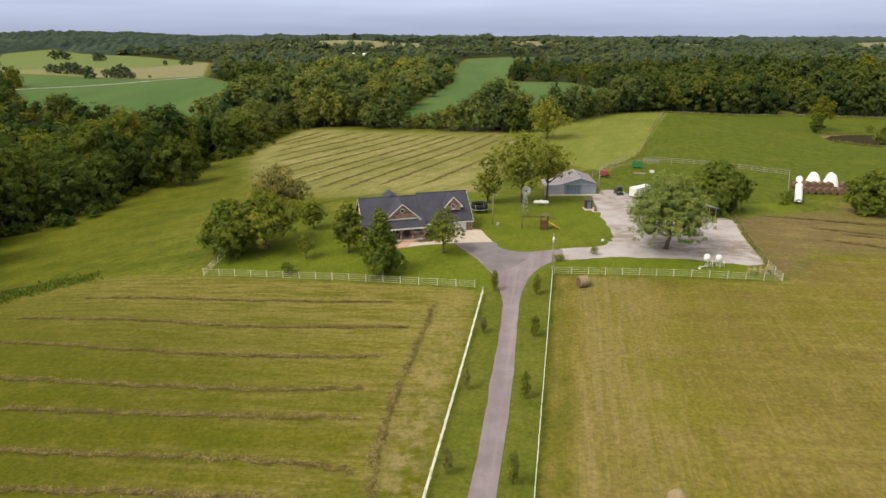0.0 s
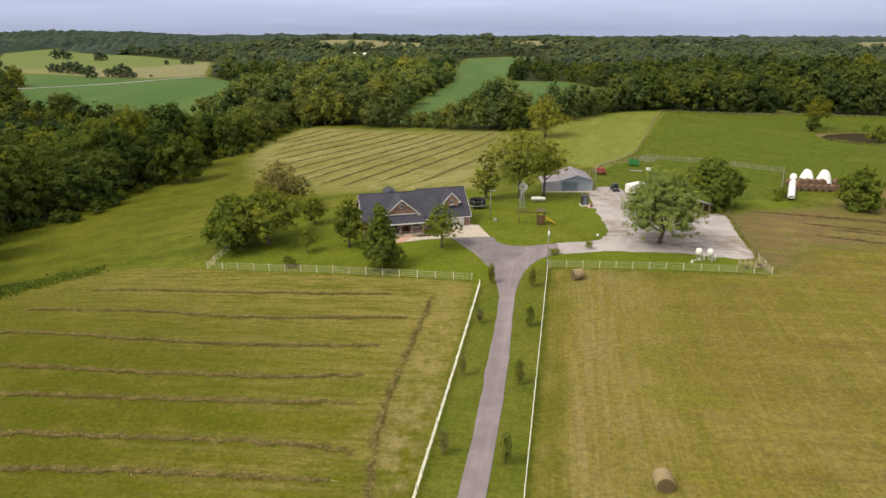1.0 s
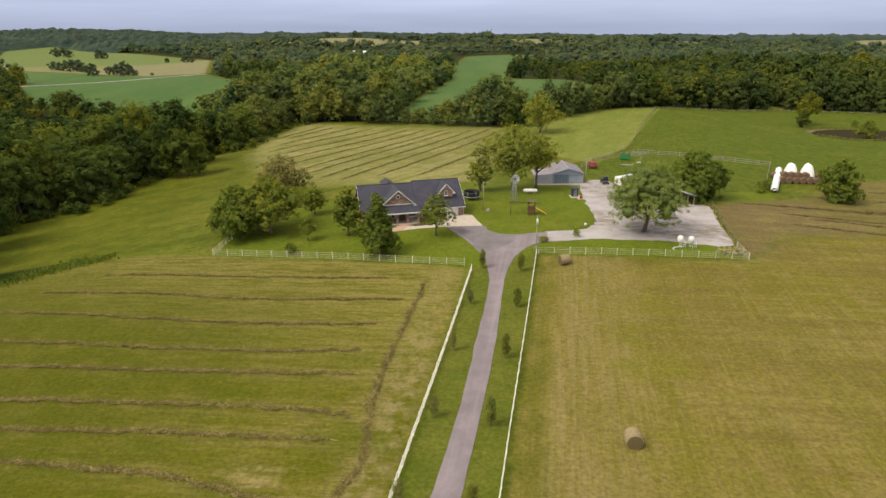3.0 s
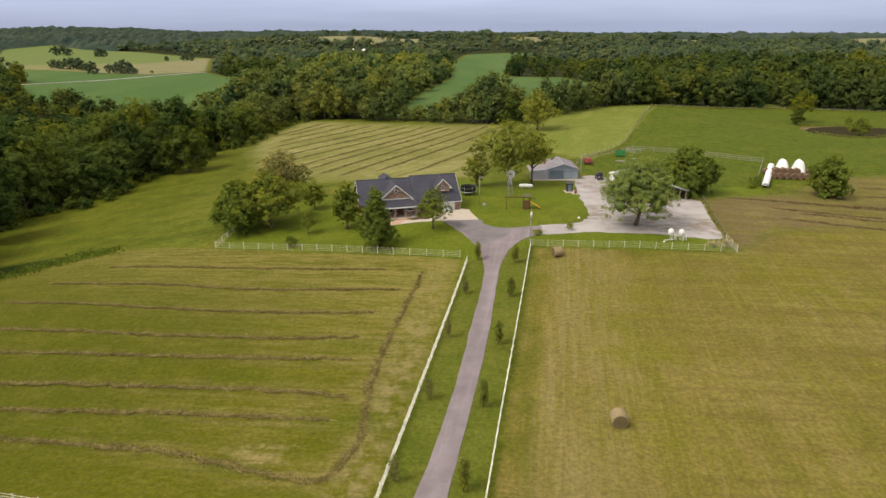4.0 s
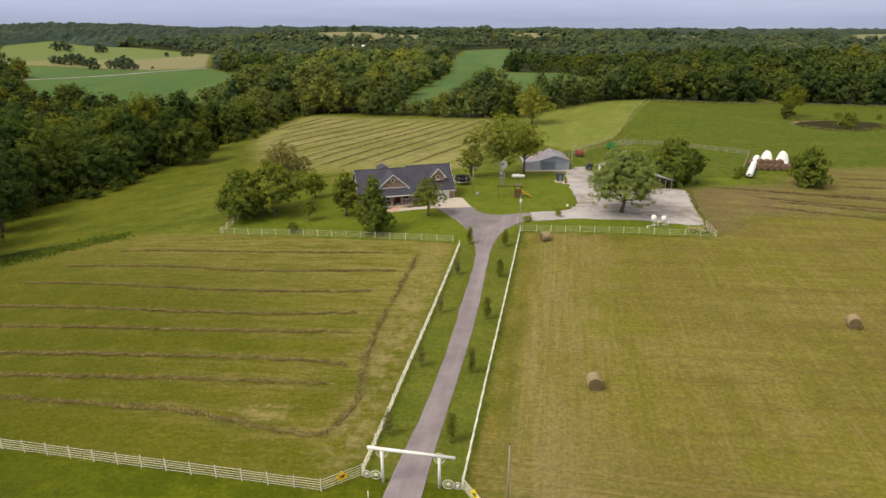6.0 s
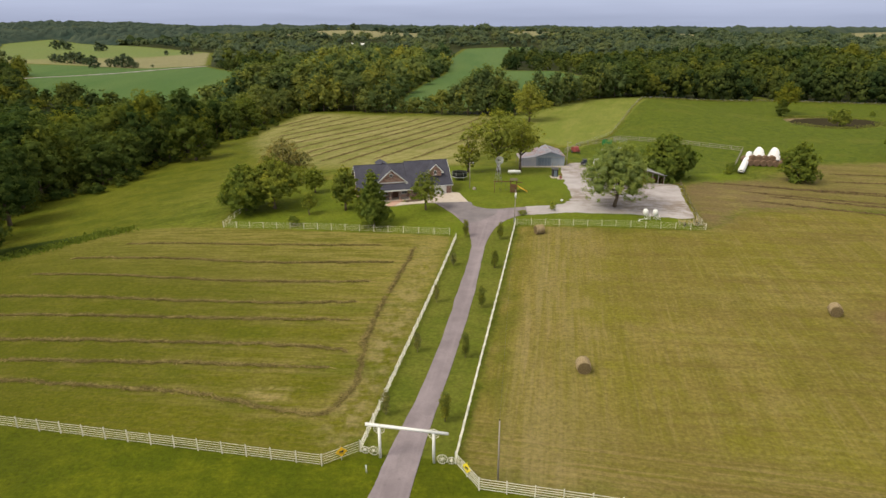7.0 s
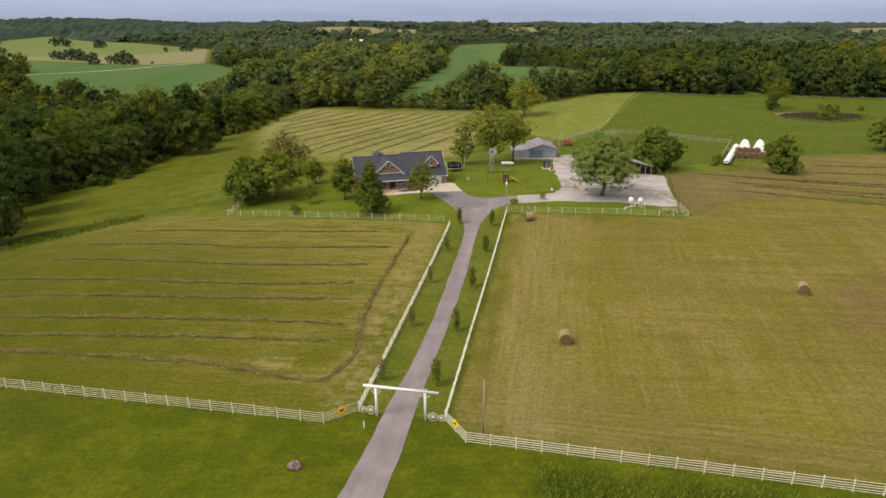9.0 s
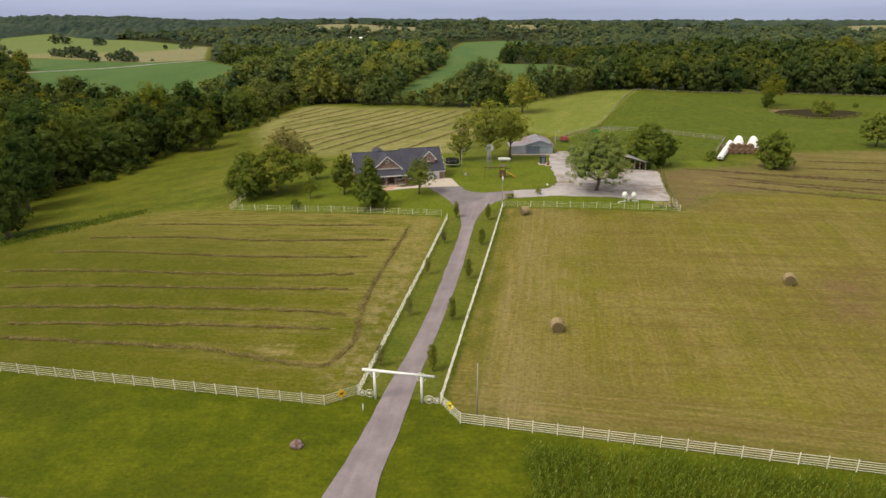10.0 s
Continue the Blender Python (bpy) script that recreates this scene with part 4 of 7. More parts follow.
def lumps(rng, height, width, low, n, style="round"):
    """Centres and radii of the lumps of a crown that starts at the height low."""
    cs, rs = [], []
    width *= 0.87
    if style == "cone":
        for i in range(n):
            k = (i + 0.5) / n
            reach = width / 2 * (1.0 - 0.74 * k ** 1.45)
            rad = max(width * 0.11, width * 0.25 * (1 - 0.6 * k)) * (0.85 + 0.3 * rng.random())
            a = i * 2.399 + rng.random()
            off = max(0.0, reach - rad) * (0.6 + 0.5 * rng.random())
            cs.append((off * math.cos(a), off * math.sin(a), low + rad * 0.6 + (height - low - rad * 1.4) * k))
            rs.append(rad)
        for k in (0.3, 0.6):
            cs.append((0, 0, low + (height - low) * k))
            rs.append(width * 0.26 * (1.15 - k))
        return cs, rs
    if style == "spindle":
        for i in range(n):
            k = (i + 0.5) / n
            reach = width / 2 * math.sin(math.pi * (0.12 + 0.80 * k)) ** 0.8
            a = i * 2.399 + rng.random()
            rad = width * (0.16 + 0.10 * rng.random())
            off = max(0.0, reach - rad * 0.7) * (0.3 + 0.7 * rng.random())
            cs.append((off * math.cos(a), off * math.sin(a), low + rad + (height - low - rad * 2) * k))
            rs.append(rad)
        return cs, rs
    if style == "dome":
        # a broad woodland crown: boughs over a flattened, lopsided dome
        mid = low + (height - low) * 0.42
        lob, turn = 0.10 + 0.16 * rng.random(), rng.random() * 6.283
        for i in range(n):
            z = 1.0 - 1.9 * (i + 0.5) / n
            ring = (1 - abs(z) ** 2.4) ** 0.5 if z > 0 else 1 - 0.25 * z * z
            a = i * 2.399 + rng.random() * 0.9
            rad = width * (0.125 + 0.085 * rng.random())
            reach = (0.80 + 0.34 * rng.random()) * (1 + lob * math.cos(2 * a + turn))
            off = max(0.0, width / 2 * ring * reach - rad * 0.55)
            up = (height - mid) if z > 0 else (mid - low)
            cs.append((off * math.cos(a), off * math.sin(a), max(low + rad * 0.5, mid + z * up * (0.78 + 0.26 * rng.random()) - (0.5 * rad if z > 0.3 else 0))))
            rs.append(rad)
        for dx, dz in ((0.0, 0.05), (0.13, 0.4), (-0.13, 0.3), (0.02, 0.55)):
            cs.append((dx * width, -dx * width * 0.7, mid + dz * (height - mid)))
            rs.append(width * 0.22)
        return cs, rs
    full, wild = style == "full", style == "wild"
    mid = low + (height - low) * (0.58 if style == "vase" else 0.5 if full else 0.42)
    up, down = height - mid, (mid - low)
    for i in range(n):
        k = 1 - 2 * (i + 0.5) / n
        z = max(-0.85, k * 0.95 + 0.12)
        ring = math.sqrt(max(0.0, 1 - z * z))
        a = i * 2.399 + rng.random() * 0.8
        rad = width * (0.13 + 0.10 * rng.random()) * (0.8 if style == "vase" else 1.5 if full else 0.78 if wild else 1.0)
        reach = (0.55 + 0.75 * rng.random() if wild else 0.74 + 0.48 * rng.random()) * (0.72 if style == "vase" and z < -0.2 else 1.0)
        off = max(0.0, width / 2 * ring * (0.5 + 0.5 * reach if full else reach) - rad * 0.8)
        zz = mid + z * (up if z > 0 else down) * (0.86 + 0.2 * rng.random()) - ((0.7 if full else 0.4) * rad if z > 0.2 else -rad * 0.3 if z < -0.3 else 0)
        cs.append((off * math.cos(a), off * math.sin(a), max(low + rad * 0.35, zz)))
        rs.append(rad)
    for dx, dz in ((0.0, 0.0), (0.14, 0.25), (-0.14, 0.1)):
        cs.append((dx * width, -dx * width * 0.6, mid + dz * up))
        rs.append(width * 0.24)
    return cs, rs


def trunk_mesh(rng, height, radius, low, centres, limbs):
    bm = bmesh.new()
    x = y = 0.0
    pts, k = [Vector((0, 0, -0.25))], 4
    for i in range(1, k + 1):
        x += rng.normal() * height * 0.012
        y += rng.normal() * height * 0.012
        pts.append(Vector((x, y, height * 0.75 * i / k)))
    for i in range(k):
        rod(bm, pts[i], pts[i + 1], radius * (1.25 if i == 0 else 1 - i * 0.22), radius * (1 - (i + 1) * 0.21), 8)
    order = rng.permutation(len(centres))[:limbs]
    for j in order:
        c = Vector(centres[j])
        z0 = min(c.z - 0.2, max(low * 0.8, c.z * 0.55))
        a = Vector((x * z0 / height, y * z0 / height, z0))
        mid = a.lerp(c, 0.5) + Vector((0, 0, -0.04 * height))
        rod(bm, a, mid, radius * 0.42, radius * 0.28, 6)
        rod(bm, mid, c, radius * 0.28, radius * 0.08, 6)
    return finish(bm, "trunk", BARK, True)


def tree(x, y, height, width, low, material, seed, label, style="round", n=14, leaves_n=2600, size=0.32, radius=None, name="tree", category="tree", group="", core=0.66, limbs=9, shift=(0, 0)):
    rng = np.random.default_rng(seed)
    leaves_n, size, core = int(leaves_n * 2.0), size * 0.74, core * 1.12
    cs, rs = lumps(rng, height, width, low, n, style)
    cs = [(a + shift[0], b + shift[1], c) for a, b, c in cs]
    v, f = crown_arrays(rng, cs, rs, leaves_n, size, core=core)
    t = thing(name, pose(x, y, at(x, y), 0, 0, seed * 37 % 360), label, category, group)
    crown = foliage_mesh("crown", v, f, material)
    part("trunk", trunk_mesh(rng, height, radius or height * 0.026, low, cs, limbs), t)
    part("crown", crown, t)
    return t


def plant_yard_trees():
    tree(38.6, 103.8, 13.0, 14.4, 2.9, LEAF_MAPLE, 3, "large silver-green maple standing on the gravel yard", style="dome", n=48, leaves_n=17500, size=0.18, radius=0.36, core=0.44, limbs=20)
    tree(58.0, 130.6, 10.6, 13.4, 0.1, LEAF_DARK, 5, "broad dark green tree behind the open shed", style="dome", n=38, leaves_n=9000, size=0.28, core=0.8)
    tree(91.0, 131.0, 9.7, 9.0, 0.1, LEAF_DARK, 8, "round dark green tree at the edge of the dry hay", style="dome", n=30, leaves_n=5600, size=0.26, core=0.75)
    tree(-38.4, 106.6, 9.0, 13.2, 0.2, LEAF_DARK, 11, "spreading oak at the corner of the white fence", style="wild", n=50, core=0.5, leaves_n=8200, size=0.27, radius=0.34)
    tree(-32.6, 107.4, 9.6, 14.5, 2.2, LEAF_OAK, 13, "leaning oak with long low limbs over the lawn", style="wild", n=50, core=0.5, leaves_n=7600, size=0.27, radius=0.32, shift=(0.6, -0.4))
    tree(-36.0, 131.0, 10.4, 14.5, 1.0, LEAF_RED, 17, "bronze-tinged tree behind the oaks", style="wild", n=40, leaves_n=4600, size=0.27, core=0.3, limbs=14)
    tree(-26.3, 119.5, 5.6, 5.6, 0.8, LEAF_DARK, 19, "small round dark green lawn tree", n=16, leaves_n=2400, size=0.2)
    tree(-24.2, 102.2, 4.6, 3.7, 0.8, LEAF_OAK, 23, "young green lawn tree", n=11, leaves_n=1300, size=0.17, core=0.4)
    tree(-17.0, 104.2, 9.0, 7.2, 0.9, LEAF_OAK, 29, "full green shade tree beside the house", n=20, leaves_n=4600, size=0.24)
    tree(-10.2, 94.2, 10.8, 8.4, 0.4, LEAF_DARK, 31, "tall pyramidal tree in front of the porch", style="cone", n=30, leaves_n=7000, size=0.23)
    tree(-0.3, 102.6, 7.6, 7.4, 1.6, LEAF_OAK, 37, "airy round tree in front of the garage", n=17, leaves_n=2600, size=0.22, core=0.3, limbs=12)
    tree(9.6, 136.5, 10.4, 6.8, 1.0, LEAF_SHADE, 41, "slender tree behind the trampoline", n=16, leaves_n=2400, size=0.27, core=0.28, limbs=12)
    tree(17.3, 136.5, 14.6, 16.5, 2.8, LEAF_SHADE, 43, "tall open-crowned shade tree on the lawn", style="vase", n=44, leaves_n=5600, size=0.27, core=0.3, limbs=22, radius=0.36)
    tree(23.0, 138.0, 12.8, 9.6, 5.0, LEAF_SHADE, 47, "leaning shade tree beside the white gas tank", n=18, leaves_n=2600, size=0.27, core=0.3, limbs=14, shift=(1.2, 0))
    tree(37.5, 234.0, 14.0, 17.0, 2.2, LEAF_YELLOW, 53, "yellow-green tree at the end of the windrowed field", style="wild", n=34, leaves_n=3400, size=0.36, core=0.3, limbs=14)
    tree(156.5, 267.0, 13.0, 12.5, 3.4, LEAF_WOOD, 59, "lone tall pasture tree by the pond", style="wild", n=26, leaves_n=2600, size=0.38, core=0.35)
    tree(150.8, 258.0, 6.6, 6.4, 0.1, LEAF_WOOD, 61, "dense low tree below the lone pasture tree", n=12, leaves_n=1700, size=0.4)
    tree(162.0, 233.0, 6.4, 8.5, 0.1, LEAF_OAK, 67, "bushy willow on the pond bank", n=12, leaves_n=1700, size=0.38)
    tree(137.0, 160.5, 9.5, 12.0, 1.6, LEAF_OAK, 71, "spreading tree in the pasture", n=18, leaves_n=3200, size=0.34)
    tree(-73.0, 170.0, 14.5, 11.5, 0.2, LEAF_WOOD, 79, "full green tree at the edge of the woods", style="dome", n=28, leaves_n=6000, size=0.3, core=0.6)
    tree(-82.0, 172.0, 15.5, 12.5, 0.2, LEAF_WOOD, 83, "dark layered tree at the edge of the woods", style="wild", n=30, leaves_n=6000, size=0.3, core=0.55)
    tree(-90.5, 167.5, 12.0, 11.0, 0.2, LEAF_STAND, 89, "low dark tree at the edge of the woods", style="wild", n=26, leaves_n=5200, size=0.3, core=0.6)
    tree(-82.0, 88.0, 14.5, 10.5, 0.6, LEAF_WOOD, 73, "tall green tree on the swale bank", n=26, leaves_n=6500, size=0.3, core=0.55)
    for i, (x, y, h, w) in enumerate([(-90, 96, 15, 12), (-92, 110, 16, 12), (-98, 124, 15, 12)]):
        tree(x, y, h, w, 1.0, LEAF_WOOD, 75 + i, "woodland-edge tree with dense green crown", n=24, leaves_n=5000, size=0.32)
    for x, y, w, h, s in [(-26.0, 95.6, 3.2, 2.0, 83), (25.4, 100.6, 1.9, 1.9, 84), (19.1, 98.4, 2.3, 0.9, 85), (79.5, 141.5, 3.6, 2.6, 86), (175, 262, 4.0, 3.2, 87), (183, 263, 3.5, 2.6, 88), (192, 260, 3.2, 2.2, 89), (77, 138.5, 3, 1.6, 90)]:
        rng = np.random.default_rng(s)
        airy = s in (84, 85)
        cs, rs = lumps(rng, h, w, 0.0, 14, "wild")
        v, f = crown_arrays(rng, cs, rs, 420 if airy else 900, 0.13, core=0.15 if airy else 0.6)
        b = thing("bush", pose(x, y, at(x, y)), "low rounded green shrub", "bush")
        part("foliage", foliage_mesh("foliage", v, f, LEAF_OAK if airy else LEAF_DARK), b)
    # young trees along the lane
    spots = [(13.6, 85.6, 3.2), (11.6, 73.2, 3.0), (8.8, 59.4, 3.3), (6.1, 45.8, 3.2), (3.6, 32.9, 3.4), (7.4, 87.0, 3.2), (5.0, 74.4, 2.2), (2.4, 61.2, 2.7), (0.2, 47.2, 2.7), (-2.6, 34.1, 2.9)]
    for i, (x, y, h) in enumerate(spots):
        thin = i in (6, 7, 8, 9)
        tree(x, y, h * 1.06, 1.7 if not thin else 1.45, 0.2, LEAF_BROWN if thin else LEAF_SAPLING, 100 + i, "thin narrow sapling with sparse leaves beside the lane" if thin else "narrow columnar sapling beside the lane",
             style="spindle", n=24, leaves_n=560 if thin else 1500, size=0.10, radius=0.04, name="sapling", category="tree", group="saplings along the lane", core=0.1 if thin else 0.3, limbs=6)

    # shrubs under the edge of the wood
    rng = np.random.default_rng(77)
    shapes = []
    for k in range(4):
        cs, rs = lumps(rng, 3.0, 4.2, 0.0, 10, "wild")
        v, f = crown_arrays(rng, cs, rs, 420, 0.26, core=0.6)
        t = thing("bush", pose(0, 0, 0), "ragged green shrub under the woodland edge", "bush", "woodland edge shrubs")
        part("foliage", foliage_mesh("foliage", v, f, LEAF_WOOD), t)
        shapes.append(t)
    line = curve_points([(-101, 104), (-94, 128), (-85, 141), (-84, 162), (-76, 187), (-85, 216), (-71, 226), (-73, 268), (-65, 290)], 7)
    for i, (x, y) in enumerate(line):
        x, y = x + rng.normal() * 1.4 + 0.6, y + rng.normal() * 1.4
        m = pose(x, y, at(x, y) - 0.1, 0, 0, rng.random() * 360)
        t = shapes[i] if i < 4 else copy_thing(shapes[int(rng.integers(4))], m)
        t.matrix_basis = m
        k = 0.5 + 0.8 * rng.random()
        t.scale = (k, k, k * (0.7 + 0.5 * rng.random()))

    snag = thing("dead_tree", pose(124.3, 317, at(124.3, 317)), "bare pale dead tree at the woodland edge", "tree")
    rng = np.random.default_rng(5)
    pale = worn("bleached_dead_wood", (0.20, 0.165, 0.13), 0.9, amount=0.2)
    bm = bmesh.new()
    rod(bm, (0, 0, -0.3), (0.2, 0, 8.5), 0.3, 0.2, 8)
    part("trunk", finish(bm, "trunk", pale, True), snag)
    for i in range(9):
        a, z = i * 2.4, 6.0 + i * 0.35
        tip = Vector((math.cos(a) * (1.6 + rng.random() * 1.6), math.sin(a) * 1.8, z + 4.5 + rng.random() * 3))
        part("limb", rod_mesh("limb", [((0.15, 0, z), tuple(tip), 0.11, 0.03), (tuple(tip * 0.6 + Vector((0, 0, z * 0.4))), tuple(tip + Vector((rng.normal() * 1.5, 0, 0.5))), 0.08, 0.03)], pale, 6), snag)


plant_yard_trees()


def woods():
    rng = np.random.default_rng(7)
    # nearest rows: trees of their own, six shapes that share their meshes
    kinds = []
    for k in range(13):
        hgt, wid = (17, 13.5) if k % 2 else (15, 12.5)
        low = 0.2 if k > 9 else 0.8 if k > 5 else 1.6
        cs, rs = lumps(rng, hgt, wid, low, 26 if k > 9 else 22, "dome")
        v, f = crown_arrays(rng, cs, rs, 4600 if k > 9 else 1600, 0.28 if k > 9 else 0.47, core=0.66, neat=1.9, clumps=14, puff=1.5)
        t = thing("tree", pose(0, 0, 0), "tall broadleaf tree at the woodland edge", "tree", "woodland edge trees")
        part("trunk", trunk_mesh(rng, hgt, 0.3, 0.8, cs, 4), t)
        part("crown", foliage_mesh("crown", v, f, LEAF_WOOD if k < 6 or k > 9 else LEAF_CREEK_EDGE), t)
        kinds.append(t)
    near, mid, far = [], [], []
    for r0, r1, gap, out in ((0, 340, 8.2, near), (340, 820, 12.6, mid), (820, 1900, 23.0, far)):
        n = int(r1 / gap) + 2
        gx, gy = np.meshgrid(np.arange(-n, n + 1) * gap, np.arange(0, n + 1) * gap)
        gx = gx + rng.uniform(-0.42, 0.42, gx.shape) * gap
        gy = gy + rng.uniform(-0.42, 0.42, gy.shape) * gap
        r = np.hypot(gx, gy)
        keep = (r >= r0) & (r < r1) & (np.abs(gx) < gy * 0.76 + 42) & (in_wood(gx, gy) > (15 if gap > 20 else gap * 0.3))
        out += list(zip(gx[keep], gy[keep]))
    lane_far = [(-470, 575), (-411, 624), (-349, 681), (-294, 796)]
    clear = lambda p: np.abs(border(lane_far + lane_far[-2:0:-1], np.array(p[0]), np.array(p[1]))) > 20 and not (p[0] > -230 and p[1] < 600 and -24 < border(CROP_WEST, *p) < 0)
    mid = [p for p in mid if clear(p)]
    depth = in_wood(np.array([p[0] for p in near]), np.array([p[1] for p in near]))
    own = [p for p, d in zip(near, depth) if d < 34]
    mid += [p for p, d in zip(near, depth) if d >= 34]
    belt = [(-34 + i * 5.2 + rng.normal() * 1.2, 287.5 - i * 2.75 + rng.normal() * 1.5) for i in range(14)] + [(40 + i * 4.6, 263 + i * 4.6 + rng.normal() * 1.5) for i in range(9)]
    own = [p for p in own if not (-38 < p[0] < 40 and p[1] < 330 and in_wood(*p) < 4)] + belt
    tall = [(-101, 312, 1.7), (-91, 309, 1.75), (-81, 312, 1.6), (-70, 316, 1.7), (-60, 312, 1.55), (-76, 327, 1.7), (-92, 326, 1.7), (-52, 324, 1.45), (-40, 305, 0.9),
            (14, 262, 1.15), (20, 261, 1.3), (27, 263, 1.25), (22, 268, 1.3), (8, 266, 0.95), (33, 264, 1.0), (46, 270, 0.9), (54, 274, 0.95), (62, 282, 1.0), (71, 292, 0.95), (80, 298, 1.0), (89, 303, 0.95)]
    own = [p for p in own if min(math.hypot(p[0] - q[0], p[1] - q[1]) for q in tall) > 4.5]
    first = set()
    sizes = {(x, y): s for x, y, s in tall}
    own += list(sizes)
    for i, (x, y) in enumerate(own):
        k = kinds[int(rng.integers(6, 10) if y > 256 and x < 98 else rng.integers(10, 13) if y < 185 and x < 0 else rng.integers(6))]
        s = 0.68 + 0.55 * rng.random()
        if rng.random() < 0.12:
            s *= 1.2
        wide = 1.0
        if -38 < x < 14 and y < 330:
            s, wide = s * 0.62, 1.15
        if 26 < x < 90 and y < 420:
            s, wide = s * 0.62, 1.1
        if (x, y) in sizes:
            s, wide = sizes[x, y], 0.95
        m = pose(x, y, at(x, y) - 0.3, 0, 0, rng.random() * 360)
        if k.name not in first:
            first.add(k.name)
            k.matrix_basis = m
            k.scale = (s, s, s * (0.9 + 0.25 * rng.random()))
        else:
            c = copy_thing(k, m)
            c.scale = (s * wide * (0.9 + 0.2 * rng.random()), s * wide * (0.9 + 0.2 * rng.random()), s * (0.88 + 0.3 * rng.random()))

    def joined(name, spots, variants, leaves_n, size, n, spread, material, core=0.66, quiet=1.0, big=1.0):
        shapes, edge_shapes = [], []
        for j in range(variants + 4):
            h, rim = 14.5, j >= variants
            cs, rs = lumps(rng, h, 12.0 * spread, 2.2 if rim else 0.3, n, "dome")
            v, f = crown_arrays(rng, cs, rs, int(leaves_n * (1.9 if rim else 1)), size * (0.72 if rim else 1), core=core, neat=2.1, clumps=9, spread=0.10 * quiet, puff=1.7)
            quads = [q for q in f if len(q) == 4]
            tris = [q for q in f if len(q) == 3]
            quads, tris = np.array(quads), np.array(tris)
            (edge_shapes if rim else shapes).append((v, quads, tris, TONE[0], quads[v[quads].mean(1)[:, 2] > h * 0.42], tris[v[tris].mean(1)[:, 2] > h * 0.36]))
        V, Q, T, tone, base = [], [], [], [], 0
        inner = in_wood(np.array([p[0] for p in spots]), np.array([p[1] for p in spots])) > 16
        for (x, y), deep_in in zip(spots, inner):
            v, q, t, lump, q_top, t_top = shapes[int(rng.integers(variants))] if deep_in else edge_shapes[int(rng.integers(4))]
            if deep_in:
                q, t = q_top, t_top
            a, s = rng.random() * 6.283, big * (0.58 + 0.72 * rng.random() ** 1.3) * (0.66 if 22 < x < 120 and 250 < y < 570 else 0.72 if 60 < x < 260 and 560 < y < 1260 else 1.0)
            if not deep_in and x > 95 and y < 420:
                s = 0.95 + 0.4 * rng.random()
            c, d = math.cos(a) * s, math.sin(a) * s
            V.append(np.stack([v[:, 0] * c - v[:, 1] * d + x, v[:, 0] * d + v[:, 1] * c + y, v[:, 2] * s * (0.9 + 0.3 * rng.random()) + at(x, y) - (0.5 if deep_in else 2.6 * s)], 1))
            Q.append(q + base)
            T.append(t + base)
            tone.append(lump * 0.8 + 0.24 * quiet * rng.normal() + 0.5 * quiet * noise.noise((x / 70, y / 70, 1.7)))
            base += len(v)
        V, Q, T = np.concatenate(V), np.concatenate(Q), np.concatenate(T)
        me = bpy.data.meshes.new(name)
        me.vertices.add(len(V))
        me.vertices.foreach_set("co", V.ravel())
        loops = np.concatenate([Q.ravel(), T.ravel()])
        me.loops.add(len(loops))
        me.loops.foreach_set("vertex_index", loops.astype(np.int32))
        me.polygons.add(len(Q) + len(T))
        me.polygons.foreach_set("loop_start", np.concatenate([np.arange(len(Q)) * 4, len(Q) * 4 + np.arange(len(T)) * 3]).astype(np.int32))
        a = me.attributes.new("tone", "FLOAT", "POINT")
        a.data.foreach_set("value", np.concatenate(tone).astype(np.float32))
        me.materials.append(material)
        me.update(calc_edges=True)
        return tagged(new(name, me), "dense broadleaf woods with rounded crowns in mixed greens", "woods", kind="stuff")

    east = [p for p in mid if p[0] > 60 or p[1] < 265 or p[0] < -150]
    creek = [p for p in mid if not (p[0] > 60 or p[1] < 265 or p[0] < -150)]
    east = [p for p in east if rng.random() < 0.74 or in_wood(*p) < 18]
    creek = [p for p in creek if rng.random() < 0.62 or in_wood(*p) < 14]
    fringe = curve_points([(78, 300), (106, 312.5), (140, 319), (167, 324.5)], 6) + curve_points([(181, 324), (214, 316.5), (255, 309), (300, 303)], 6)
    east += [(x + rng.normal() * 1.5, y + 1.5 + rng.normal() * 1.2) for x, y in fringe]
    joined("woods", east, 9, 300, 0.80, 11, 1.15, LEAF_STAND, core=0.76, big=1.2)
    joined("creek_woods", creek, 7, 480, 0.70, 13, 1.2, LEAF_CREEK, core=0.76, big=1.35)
    joined("distant_woods", far, 6, 80, 1.45, 6, 2.0, LEAF_FAR_HAZE, 0.9, 0.6)

    # farthest hills: the closed canopy as one rough sheet
    ang = np.linspace(radians(-44), radians(44), 520)
    rad = np.exp(np.linspace(math.log(1880), math.log(4850), 170))
    A, R = np.meshgrid(ang, rad)
    X, Y = R * np.sin(A), R * np.cos(A)
    H = np.zeros(X.shape)
    for i in range(X.shape[0]):
        for j in range(X.shape[1]):
            H[i, j] = noise.noise((X[i, j] / 17, Y[i, j] / 26, 0.0)) + 0.7 * noise.noise((X[i, j] / 60, Y[i, j] / 90, 5.0))
    deep = in_wood(X, Y)
    Z = land(X, Y) + np.where(deep > 0, (13 + 13.0 * H) * smooth(0, 45, deep), -6)
    me = mesh_from("hill_woods", np.stack([X.ravel(), Y.ravel(), Z.ravel()], 1), grid_faces(X.shape[1], X.shape[0]), LEAF_HILL_HAZE, True)
    # Shade between crowns put into the tone: lower overall, lowest in the hollows.
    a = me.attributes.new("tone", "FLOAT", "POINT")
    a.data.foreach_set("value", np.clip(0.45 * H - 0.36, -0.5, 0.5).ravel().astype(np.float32))
